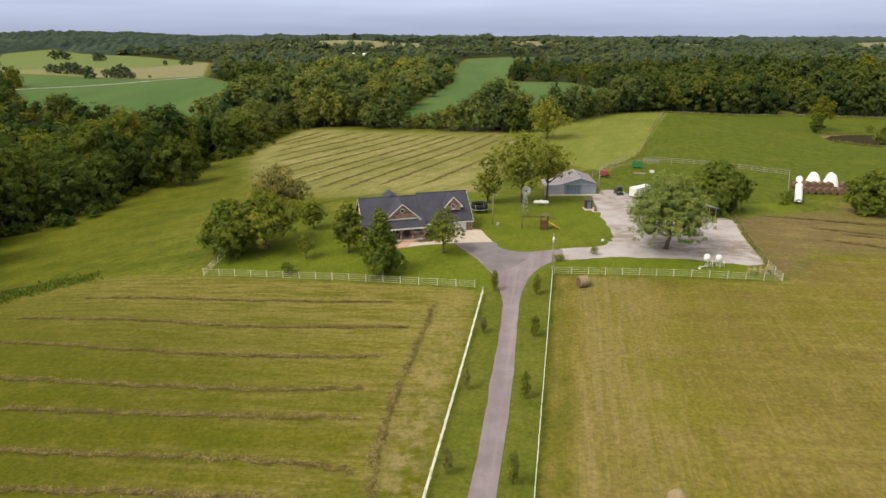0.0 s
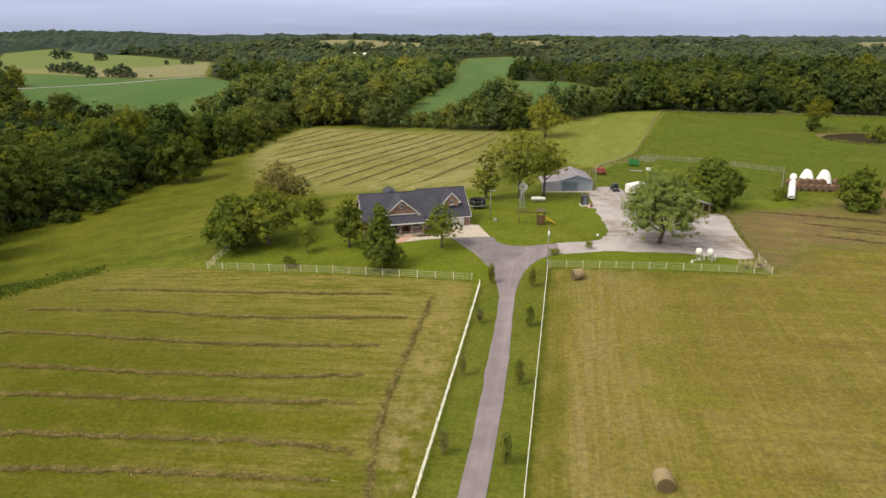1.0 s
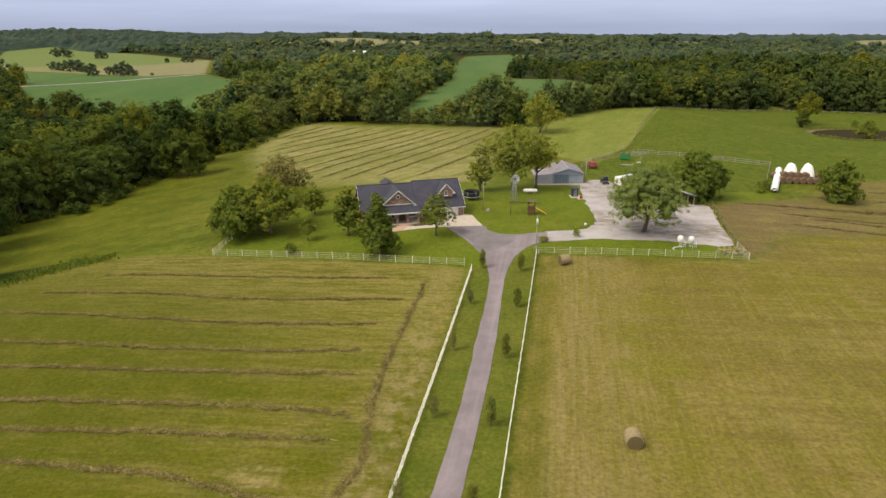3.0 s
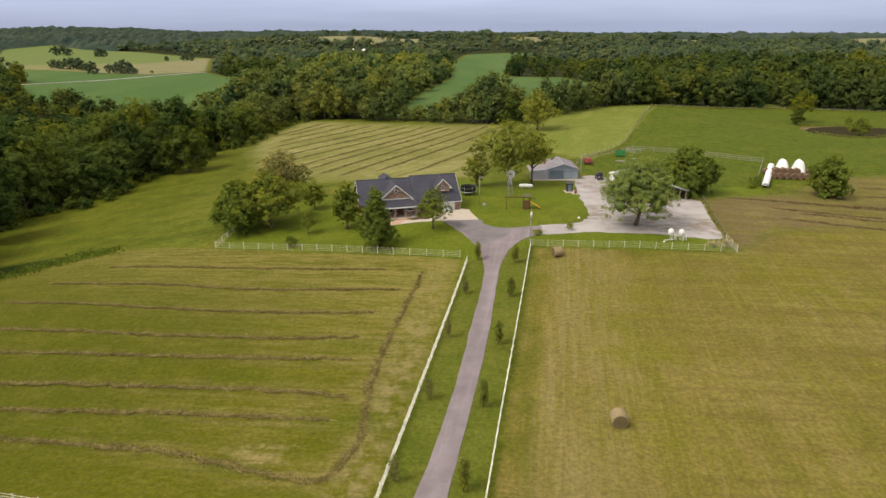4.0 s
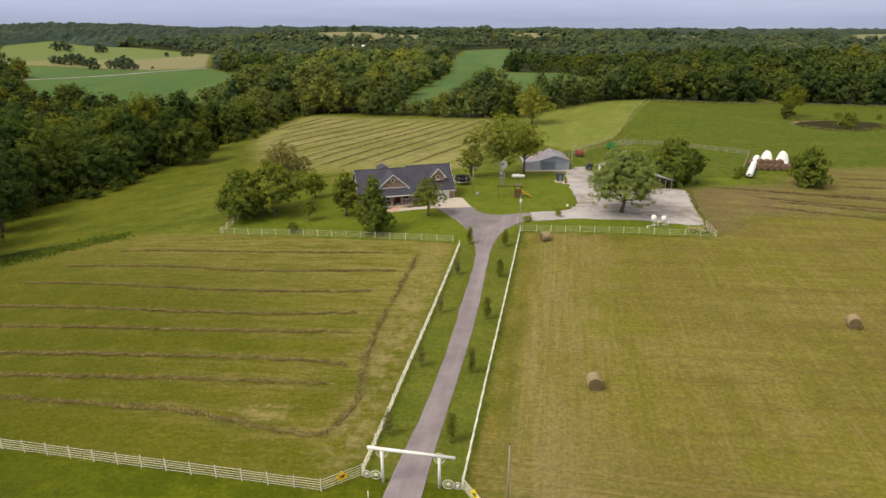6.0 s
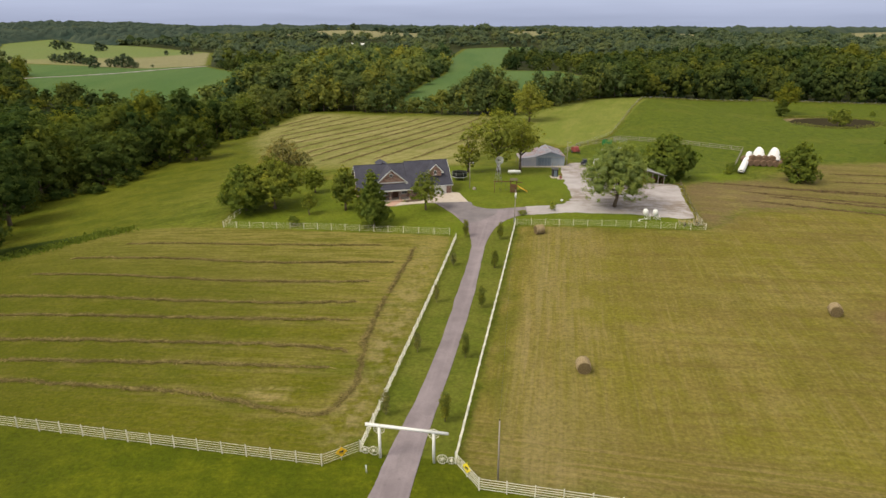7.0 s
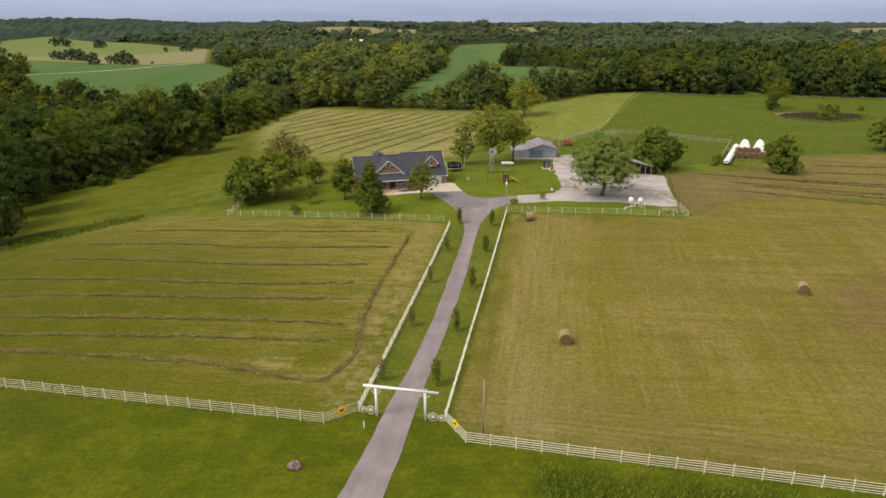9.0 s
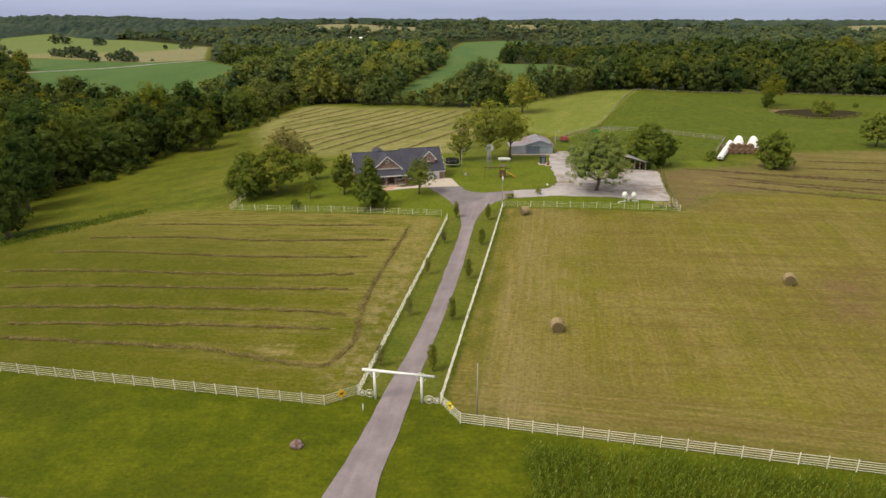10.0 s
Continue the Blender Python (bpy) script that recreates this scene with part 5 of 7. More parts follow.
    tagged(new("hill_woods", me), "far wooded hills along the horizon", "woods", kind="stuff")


woods()


# ---- fences ----
RAILS = {}


def board_fence(name, pts, label, rails=5, height=1.3, bay=2.44, material=None, rail_h=0.038, post=0.11, group="white fences", thick=0.04, category="fence"):
    """Posts and rails along a line over the ground."""
    material = material or VINYL
    fence = thing(name, pose(pts[0][0], pts[0][1], at(*pts[0])), label, category, group)
    inv = fence.matrix_basis.inverted()
    key = (material.name, height, post)
    if key not in RAILS:
        bm = bmesh.new()
        box(bm, -post / 2, -post / 2, -0.35, post / 2, post / 2, height + 0.06)
        bmesh.ops.create_cone(bm, cap_ends=True, segments=4, radius1=post * 0.82, radius2=0.01, depth=0.07, matrix=Matrix.Translation((0, 0, height + 0.095)) @ pose(0, 0, 0, 0, 0, 45))
        RAILS[key] = finish(bm, "post", material)
    rkey = (material.name, rail_h, thick)
    if rkey not in RAILS:
        RAILS[rkey] = box_mesh("rail", (1.0, thick, rail_h), material, 0.0)
    spots = []
    for (ax, ay), (bx, by) in zip(pts, pts[1:]):
        n = max(1, round(math.hypot(bx - ax, by - ay) / bay))
        spots += [(ax + (bx - ax) * i / n, ay + (by - ay) * i / n) for i in range(n)]
    spots.append(pts[-1])
    rng = np.random.default_rng(int(abs(pts[0][0] * 10)) + 3)
    for i, (x, y) in enumerate(spots):
        j = min(i, len(spots) - 2)
        turn = math.degrees(math.atan2(spots[j + 1][1] - spots[j][1], spots[j + 1][0] - spots[j][0]))
        part("post", RAILS[key], fence, inv @ pose(x, y, at(x, y), rng.normal() * 0.6, rng.normal() * 0.6, turn))
    for (ax, ay), (bx, by) in zip(spots, spots[1:]):
        a, b = Vector((ax, ay, at(ax, ay))), Vector((bx, by, at(bx, by)))
        d = b - a
        turn, tip = math.atan2(d.y, d.x), math.atan2(d.z, math.hypot(d.x, d.y))
        for k in range(rails):
            z = 0.2 + (height - 0.28) * k / max(1, rails - 1)
            m = Matrix.Translation((a + b) / 2 + Vector((0, 0, z + rng.normal() * 0.014))) @ Matrix.Rotation(turn, 4, "Z") @ Matrix.Rotation(-tip, 4, "Y") @ Matrix.Diagonal((d.length, 1, 1, 1))
            part("rail", RAILS[rkey], fence, inv @ m)
    return fence


board_fence("board_fence", [(-4.5, 28.1), (-7.85, 26.05), (-47.4, 33.4), (-92, 41.5)], "white five-rail fence along the front hay field", rail_h=0.024, post=0.085, material=CREAM)
board_fence("board_fence", [(4.58, 26.35), (6.6, 22.8), (44.8, 14.8), (88, 5.6)], "white five-rail fence beside the tall crop strip", rail_h=0.034, post=0.09)
board_fence("board_fence", [(5.62, 86.0), (-1.77, 44.1), (-4.5, 28.1)], "white rail fence along the lane and cut hay", height=1.08)
board_fence("board_fence", [(17.1, 93.0), (7.8, 44.0), (4.58, 26.35)], "white rail fence along the lane and brown hay field", height=1.15)
board_fence("board_fence", [(4.5, 88.1), (-7, 90.1), (-18, 92.3), (-39.8, 95.7), (-39.2, 104.4), (-38.5, 111)], "white four-rail fence round the front lawn", rails=4, height=1.25, bay=2.8, rail_h=0.017, post=0.08, material=CREAM)
board_fence("board_fence", [(17.4, 92.7), (36, 91.9), (52.6, 90.7), (52.9, 96.2)], "white four-rail fence below the gravel yard", rails=4, height=1.25, bay=2.6, rail_h=0.017, post=0.08, material=CREAM)
board_fence("corral_fence", [(40, 168), (47, 180), (56, 186.5), (63.0, 191.8), (80, 184), (95.3, 171.5)], "weathered grey board fence round the paddock", rails=3, height=1.35, bay=3.2, material=GREYWOOD, group="paddock fences", rail_h=0.10)
board_fence("corral_fence", [(95.3, 171.5), (86, 154), (79.5, 141.5)], "weathered grey board fence beside the wrapped bales", rails=3, height=1.35, bay=3.2, material=GREYWOOD, group="paddock fences", rail_h=0.10)


# ---- hay ----
def windrow(pts, wide=0.9, high=0.28, seed=0, tufts=26, even=0.0, label="raked windrow of dry hay lying on the stubble", group="windrows", material=None):
    """A low ragged ridge with loose straw standing out of it."""
    rng = np.random.default_rng(seed + 500)
    line = curve_points(pts, 6)
    P = []
    for (ax, ay), (bx, by) in zip(line, line[1:]):
        n = max(1, int(math.hypot(bx - ax, by - ay) / 0.3))
        P += [(ax + (bx - ax) * i / n, ay + (by - ay) * i / n) for i in range(n)]
    k, V, F, top = 5, [], [], []
    for i, (x, y) in enumerate(P):
        qx, qy = P[min(i + 1, len(P) - 1)][0] - P[max(i - 1, 0)][0], P[min(i + 1, len(P) - 1)][1] - P[max(i - 1, 0)][1]
        L = math.hypot(qx, qy) or 1
        nx, ny = -qy / L, qx / L
        tip = min(1.0, 0.1 + min(i, len(P) - 1 - i) * 0.07)
        amp = tip * max(0.06 + 0.4 * even, 0.66 + (0.9 - 0.6 * even) * noise.noise((x * 0.4, y * 0.4, seed)) + 0.75 * noise.noise((x * 1.5, y * 1.5, seed)))
        side = 0.4 * noise.noise((x * 0.5, y * 0.5, seed + 9)) + 0.25 * noise.noise((x * 1.9, y * 1.9, seed + 4))
        top.append((x, y, nx, ny, amp, side))
        for j in range(k):
            s = j / (k - 1) * 2 - 1
            off = s * wide * 0.42 * (0.4 + 0.7 * amp) + side
            z = (1 - s * s) * high * 0.62 * amp * (0.8 + 0.5 * rng.random())
            px, py = x + nx * off, y + ny * off
            V.append((px, py, at(px, py) + (z if 0 < j < k - 1 else -0.1)))
            if i and j:
                b = i * k + j
                F.append((b - k - 1, b - k, b, b - 1))
    count = int(len(P) * 0.3 * tufts)
    for _ in range(count):
        x, y, nx, ny, amp, side = top[int(rng.integers(len(top)))]
        if amp < 0.12:
            continue
        u = rng.normal() * 0.42
        off = u * wide * (0.4 + 0.6 * amp) + side
        px, py = x + nx * off + rng.normal() * 0.12, y + ny * off + rng.normal() * 0.12
        z = at(px, py) + max(0.0, 1 - u * u * 2.2) * high * 0.6 * amp
        a, l, w, up = rng.random() * 6.283, 0.08 + 0.11 * rng.random(), 0.018 + 0.03 * rng.random(), 0.02 + 0.10 * rng.random()
        c, d = math.cos(a), math.sin(a)
        b = len(V)
        V += [(px - c * l - d * w, py - d * l + c * w, z), (px - c * l + d * w, py - d * l - c * w, z + 0.02), (px + c * l + d * w, py + d * l - c * w, z + up), (px + c * l - d * w, py + d * l + c * w, z + up)]
        F.append((b, b + 1, b + 2, b + 3))
    o = P[len(P) // 2]
    ob = new("windrow", mesh_from("windrow", [(a - o[0], b - o[1], c) for a, b, c in V], F, material or STRAW, True))
    ob.location = (o[0], o[1], 0)
    return tagged(ob, label, "windrow", group)


for i, r in enumerate(WEST_ROWS):
    windrow(r, 0.58 if i == 7 else 0.46 if i == 0 else 0.56, 0.17 if i == 7 else 0.15 if i == 0 else 0.22, i, 80, 0.12 if i == 7 else 0.25)
lean = radians(25.5)
for i, off in enumerate((-167, -160.2, -151, -142, -133, -124.6, -117.2, -109.3, -104, -97, -90.5, -84, -74)):
    # behind the house: long parallel rows clipped to the field
    run = [(off * math.cos(lean) + math.sin(lean) * d, -off * math.sin(lean) + math.cos(lean) * d) for d in range(80, 290, 4)]
    run = [p for p in run if border(HAY_BACK, *p) > 2.0 + (i * 5 % 7) * 0.9]
    if len(run) > 3:
        windrow(run[::3] + [run[-1]] if (len(run) - 1) % 3 else run[::3], 1.1, 0.5, 40 + i, 22, 0.7, "long raked windrow on the field behind the house", "windrows behind the house", STRAW_BACK)
for i, r in enumerate([[(66, 127), (90, 122), (121, 117), (150, 114)], [(72, 119), (92, 112.5), (120, 106), (150, 101)], [(70, 111), (90, 104), (118, 96), (140, 91)], [(104, 140), (125, 137), (160, 133)], [(100, 131), (125, 127.5), (160, 123)], [(78, 124), (100, 118.5), (126, 112), (150, 107.5)], [(76, 115.5), (96, 108.5), (120, 101), (146, 95.5)]]):
    windrow(r, 1.0, 0.42, 70 + i, 16, 0.8, "brown raked windrow on the dry hay", "windrows on the dry hay", STRAW_DARK)


def bale_mesh(name, rad, length, material, seed, end):
    rng = np.random.default_rng(seed)
    n, V, F = 20, [], []
    prof = [(-0.5, 0.0), (-0.5, 0.55), (-0.49, 0.9), (-0.44, 0.985), (-0.25, 1.0), (0, 1.01), (0.25, 1.0), (0.44, 0.985), (0.49, 0.9), (0.5, 0.55), (0.5, 0.0)]
    for px, pr in prof:
        for i in range(n):
            a = 2 * math.pi * i / n
            r = rad * pr * (1 + rng.normal() * 0.012)
            z = r * math.sin(a)
            V.append((px * length + rng.normal() * 0.012, r * math.cos(a), max(z, -rad * 0.93) + rad * 0.93))
    for j in range(len(prof) - 1):
        for i in range(n):
            F.append((j * n + i, j * n + (i + 1) % n, (j + 1) * n + (i + 1) % n, (j + 1) * n + i))
    me = mesh_from(name, V, F, material)
    me.materials.append(end)
    for i, p in enumerate(me.polygons):
        if i // n < 2 or i // n >= len(prof) - 3:
            p.material_index, p.use_smooth = 1, False
    return me


BALE_MESH = bale_mesh("hay_bale", 0.86, 1.6, BALE, 1, BALE_END_SHADED)
for x, y, turn in [(19.8, 42.6, 86), (57.5, 57.0, 72), (21.0, 88.4, 18)]:
    b = new("hay_bale", BALE_MESH)
    b.matrix_basis = pose(x, y, at(x, y) - 0.03, 0, 0, turn)
    tagged(b, "round golden hay bale lying on the mown field", "hay bale", "round bales on the field")


# ---- the farmhouse ----
def farmhouse():
    W, D, Z = 20.5, 10.6, at(-4, 112) + 0.05
    house = thing("house", pose(-14.9, 109.7, Z, 0, 0, 14), "single-storey stone farmhouse with slate-grey gabled roof", "house")
    EAVE, T = 2.55, 0.28
    # walls: each side on its own, thick, with the openings left free
    def wall(name, x0, y0, x1, y1, z1, gaps=(), z0=-0.6):
        L = math.hypot(x1 - x0, y1 - y0)
        bm, s = bmesh.new(), 0.0
        for a, b, lo, hi in sorted(gaps):
            box(bm, s, 0, z0, a, T, z1)
            if lo > z0 + 0.01:
                box(bm, a, 0, z0, b, T, lo)
            if hi < z1 - 0.01:
                box(bm, a, 0, hi, b, T, z1)
            s = b
        box(bm, s, 0, z0, L, T, z1)
        return part(name, finish(bm, name, STONE), house, pose(x0, y0, 0, 0, 0, math.degrees(math.atan2(y1 - y0, x1 - x0))))

    G0, G1 = 14.6, 19.5
    wall("wall", 0, 0, W, 0, EAVE, [(1.6, 3.0, 0.75, 2.1), (4.6, 6.4, 0.6, 2.1), (7.4, 8.6, 0.05, 2.15), (9.3, 10.6, 0.75, 2.1), (12.0, 13.4, 0.8, 2.1), (G0, G1, 0.0, 2.2)])
    wall("wall", W, 0.0, W, D, EAVE)
    wall("wall", W, D, 0, D, EAVE)
    wall("wall", 0, D, 0, 0.0, EAVE)

    def opening(name, a, b, lo, hi, bars=1, y=0.0, parent=house):
        w = part(name, box_mesh("frame", (b - a, 0.06, hi - lo), WHITE, 0.0), parent, pose((a + b) / 2, y + 0.17, (lo + hi) / 2))
        n = bars + 1
        for i in range(n):
            pw = (b - a - 0.08 * (n + 1)) / n
            part("pane", box_mesh("pane", (pw, 0.02, hi - lo - 0.16), GLASS, 0.0), w, pose(-(b - a) / 2 + 0.08 + pw / 2 + i * (pw + 0.08), -0.04, 0))
        part("sill", box_mesh("sill", (b - a + 0.2, 0.16, 0.07), WHITE, 0.0), w, pose(0, -0.2, -(hi - lo) / 2 - 0.035))
        return w

    for a, b, lo, hi, bars in ((1.6, 3.0, 0.75, 2.1, 1), (4.6, 6.4, 0.6, 2.1, 2), (9.3, 10.6, 0.75, 2.1, 1), (12.0, 13.4, 0.8, 2.1, 1)):
        opening("window", a, b, lo, hi, bars)
    door = part("door", box_mesh("door", (1.2, 0.07, 2.1), BROWNWOOD, 0.01), house, pose(8.0, 0.16, 1.1), "dark stained front door")
    part("handle", rod_mesh("handle", [((0.45, -0.09, -0.05), (0.45, -0.09, 0.15), 0.025)], STEEL), door)
    gdoor = part("garage_door", box_mesh("garage_door", (G1 - G0, 0.06, 2.2), WHITE, 0.0), house, pose((G0 + G1) / 2, 0.15, 1.1), "white panelled garage door")
    panel = box_mesh("panel", ((G1 - G0) / 4 - 0.14, 0.03, 0.42), WHITE, 0.006)
    for i in range(4):
        for j in range(4):
            part("panel", panel, gdoor, pose(-(G1 - G0) / 2 + (i + 0.5) * (G1 - G0) / 4, -0.035, -0.82 + j * 0.545))
    # main roofs: a lower one to the left, a higher one over the garage
    O = 0.45

    def gable_roof(x0, x1, y0, y1, eave, ridge, name="roof", thick=0.16, over=0.35):
        mid = (y0 + y1) / 2
        slope = (ridge - eave) / (mid - y0)
        lo = eave - slope * O
        r = part(name, plate("slope", [(x0 - over, y0 - O, lo), (x1 + over, y0 - O, lo), (x1 + over, mid, ridge), (x0 - over, mid, ridge)], thick, SHINGLE), house)
        part("rear_slope", plate("rear_slope", [(x0 - over, mid, ridge), (x1 + over, mid, ridge), (x1 + over, y1 + O, lo), (x0 - over, y1 + O, lo)], thick, SHINGLE), r)
        part("ridge_cap", rod_mesh("ridge_cap", [((x0 - over, mid, ridge + 0.01), (x1 + over, mid, ridge + 0.01), 0.09)], SHINGLE, 6), r)
        part("fascia", box_mesh("fascia", (x1 - x0 + 2 * over, 0.04, 0.15), WHITE, 0.0), r, pose((x0 + x1) / 2, y0 - O - 0.022, lo - 0.08))
        for x in ((x0 - over - 0.03,) if x0 < 1 else (x1 + over + 0.03,)):
            for ya, za, yb, zb in ((y0 - O, lo, mid, ridge), (y1 + O, lo, mid, ridge)):
                L = math.hypot(yb - ya, zb - za)
                part("bargeboard", box_mesh("bargeboard", (0.05, L, 0.09), WHITE, 0.0), r, Matrix.Translation((x, (ya + yb) / 2, (za + zb) / 2 - 0.1)) @ Matrix.Rotation(math.atan2(zb - za, yb - ya), 4, "X"))
        return r

    SPLIT = 11.2
    gable_roof(0, SPLIT - 0.36, 0, D, EAVE, 6.42)
    gable_roof(SPLIT, W, 0, D, EAVE, 6.75)
    for x in (0.0, W - T):
        r = 6.37 if x < 1 else 6.7
        part("gable_wall", prism("gable_wall", [(0, EAVE), (D, EAVE), (D / 2, r - 0.25)], T, STONE, Matrix(((0, 1, 0, x), (1, 0, 0, 0), (0, 0, 1, 0), (0, 0, 0, 1)))), house)
    part("gable_wall", prism("gable_wall", [(0.2, EAVE), (D - 0.2, EAVE), (D / 2, 6.5)], T, WHITE, Matrix(((0, 1, 0, SPLIT + 0.05), (1, 0, 0, 0), (0, 0, 1, 0), (0, 0, 0, 1)))), house)
    # rear gable that peeps over the ridge
    part("rear_gable_roof", plate("slope", [(4.9, 5.4, 6.05), (6.2, 5.4, 6.78), (6.2, 9.5, 6.78), (4.9, 9.5, 6.05)], 0.14, SHINGLE), house)
    part("rear_gable_roof", plate("slope", [(6.2, 5.4, 6.78), (7.5, 5.4, 6.05), (7.5, 9.5, 6.05), (6.2, 9.5, 6.78)], 0.14, SHINGLE), house)
    part("rear_gable_wall", prism("rear_gable_wall", [(5.1, 4.5), (7.3, 4.5), (7.3, 6.0), (6.2, 6.62), (5.1, 6.0)], 0.2, STONE, pose(0, 5.6, 0)), house)

    # stone gable over the porch
    def front_gable(c, half, base, peak, face, back, over, wall_low, knee=0.0):
        z0 = base + knee
        slope = (peak - z0) / half
        g = part("gable", prism("gable", [(c - half, wall_low), (c + half, wall_low), (c + half, z0), (c, peak), (c - half, z0)], 0.25, STONE, pose(0, face, 0)), house)
        hw = half + over
        lo = peak - slope * hw
        part("gable_roof", plate("slope", [(c - hw, face - 0.35, lo + 0.14), (c, face - 0.35, peak + 0.14), (c, back, peak + 0.14), (c - hw, back, lo + 0.14)], 0.13, SHINGLE), g)
        part("gable_roof", plate("slope", [(c, face - 0.35, peak + 0.14), (c + hw, face - 0.35, lo + 0.14), (c + hw, back, lo + 0.14), (c, back, peak + 0.14)], 0.13, SHINGLE), g)
        L, a = math.hypot(hw, peak - lo), math.atan2(peak - lo, hw)
        for s in (-1, 1):
            part("bargeboard", box_mesh("bargeboard", (L, 0.06, 0.18), WHITE, 0.0), g, Matrix.Translation((c + s * hw / 2, face - 0.385, (lo + peak) / 2 + 0.03)) @ Matrix.Rotation(s * a, 4, "Y"))
            part("eave_return", box_mesh("eave_return", (0.5, 0.3, 0.16), WHITE, 0.0), g, pose(c + s * (hw - 0.22), face - 0.2, lo - 0.02))
        return g

    g = front_gable(7.15, 3.2, 3.5, 6.25, -0.1, 5.2, 0.35, 2.6)
    part("vent", ring_mesh("vent", 0.34, 0.07, WHITE, pose(7.15, -0.13, 5.0, 90, 0, 0)), g, None, "round white louvred vent")
    part("vent_louvre", rod_mesh("vent_louvre", [((7.15, -0.16, 5.0), (7.15, -0.05, 5.0), 0.3)], DARKMETAL, 20), g)
    part("trim_band", box_mesh("trim_band", (6.8, 0.08, 0.2), WHITE, 0.0), g, pose(7.15, -0.15, 3.45))
    # dormer
    d = front_gable(17.25, 1.4, 5.15, 6.62, 1.35, 5.2, 0.4, 4.0)
    opening("window", 16.93, 17.57, 4.3, 5.25, 1, 1.17, d)
    # lean-to cheeks of the dormer
    for s in (-1, 1):
        part("cheek", box_mesh("cheek", (0.2, 2.2, 1.5), STONE, 0.0), d, pose(17.25 + s * 1.3, 2.7, 4.45))
    # porch
    P0, P1, PD = -0.2, 11.0, 2.4
    porch = part("porch_roof", plate("porch_roof", [(P0 - 0.3, -PD, 2.32), (P1 + 0.3, -PD, 2.32), (P1 + 0.3, 0.25, 3.35), (P0 - 0.3, 0.25, 3.35)], 0.14, SHINGLE), house)
    part("fascia", box_mesh("fascia", (P1 - P0 + 0.6, 0.05, 0.24), WHITE, 0.0), porch, pose((P0 + P1) / 2, -PD - 0.03, 2.18))
    for i in range(6):
        x = P0 + 0.2 + i * (P1 - P0 - 0.4) / 5
        c = part("porch_post", box_mesh("porch_post", (0.13, 0.13, 1.5), GREYWOOD, 0.01), house, pose(x, -PD + 0.25, 1.45))
        part("pier", box_mesh("pier", (0.38, 0.38, 0.85), STONE, 0.02), c, pose(0, 0, -1.1))
    part("porch_floor", box_mesh("porch_floor", (P1 - P0, PD, 0.5), CONCRETE, 0.02), house, pose((P0 + P1) / 2, -PD / 2 + 0.0, -0.2))
    part("step", box_mesh("step", (2.6, 0.5, 0.16), BRICK_PAVE, 0.01), house, pose(8.0, -PD - 0.25, -0.06))
    part("gutter", rod_mesh("gutter", [((SPLIT, -O - 0.09, EAVE - 0.42), (W + 0.35, -O - 0.09, EAVE - 0.42), 0.06)], WHITE), house)
    part("downpipe", rod_mesh("downpipe", [((W + 0.06, -0.06, 0.05), (W + 0.06, -0.06, EAVE - 0.3), 0.045)], WHITE), house)
    return house


farmhouse()
tagged(slab("apron", [(0.6, 107.2), (8.6, 107.3), (7.6, 111), (6.9, 114.2), (5.3, 115.2), (4.6, 114.5), (-0.8, 113.1), (-0.2, 109.6)], 0.09, CONCRETE, 1.5), "pale concrete apron in front of the garage", "apron", kind="structure")
tagged(slab("path", curve_points([(-9.0, 105.4), (-4, 106.6), (0.5, 107.4), (0.4, 109.5), (-4, 108.6), (-8.6, 107.6)], 4, True), 0.08, CONCRETE, 1.5), "pale concrete footpath to the porch", "path", kind="structure")
MULCH = paving_material("bark_mulch", (0.060, 0.042, 0.028), (0.105, 0.074, 0.048), (0.040, 0.030, 0.020), 80, 0.6)
tagged(slab("flower_bed", curve_points([(-4.6, 108.2), (-1.6, 108.7), (-0.6, 109.5), (-2.4, 109.9), (-4.6, 109.4)], 4, True), 0.14, MULCH, 1.0, rag=0.15), "dark mulched planting bed beside the porch", "flower bed", kind="structure")
tagged(slab("path", [(-9.3, 105.2), (-7.0, 105.8), (-5.6, 109.0), (-8.0, 108.6)], 0.10, BRICK_PAVE, 1.5), "red brick paving at the porch steps", "path", kind="structure")


# ---- gateway at the foot of the lane ----
def wagon_wheel(name, x, y, rad, turn, lean=4):
    w = thing(name, pose(x, y, at(x, y), 0, 0, turn), "white-painted wagon wheel leaning at the gateway", "wheel", "wagon wheels at the gate")
    m = pose(0, 0, rad, 90 + lean, 0, 0)
    part("rim", ring_mesh("rim", rad - 0.03, 0.03, VINYL, None, 28, 6), w, m)
    part("hub", rod_mesh("hub", [((0, 0, -0.12), (0, 0, 0.12), 0.11)], VINYL, 12), w, m)
    spoke = rod_mesh("spoke", [((0.08, 0, 0), (rad - 0.04, 0, 0), 0.018)], VINYL, 5)
    for i in range(12):
        part("spoke", spoke, w, m @ pose(0, 0, 0, 0, 0, i * 30))
    return w


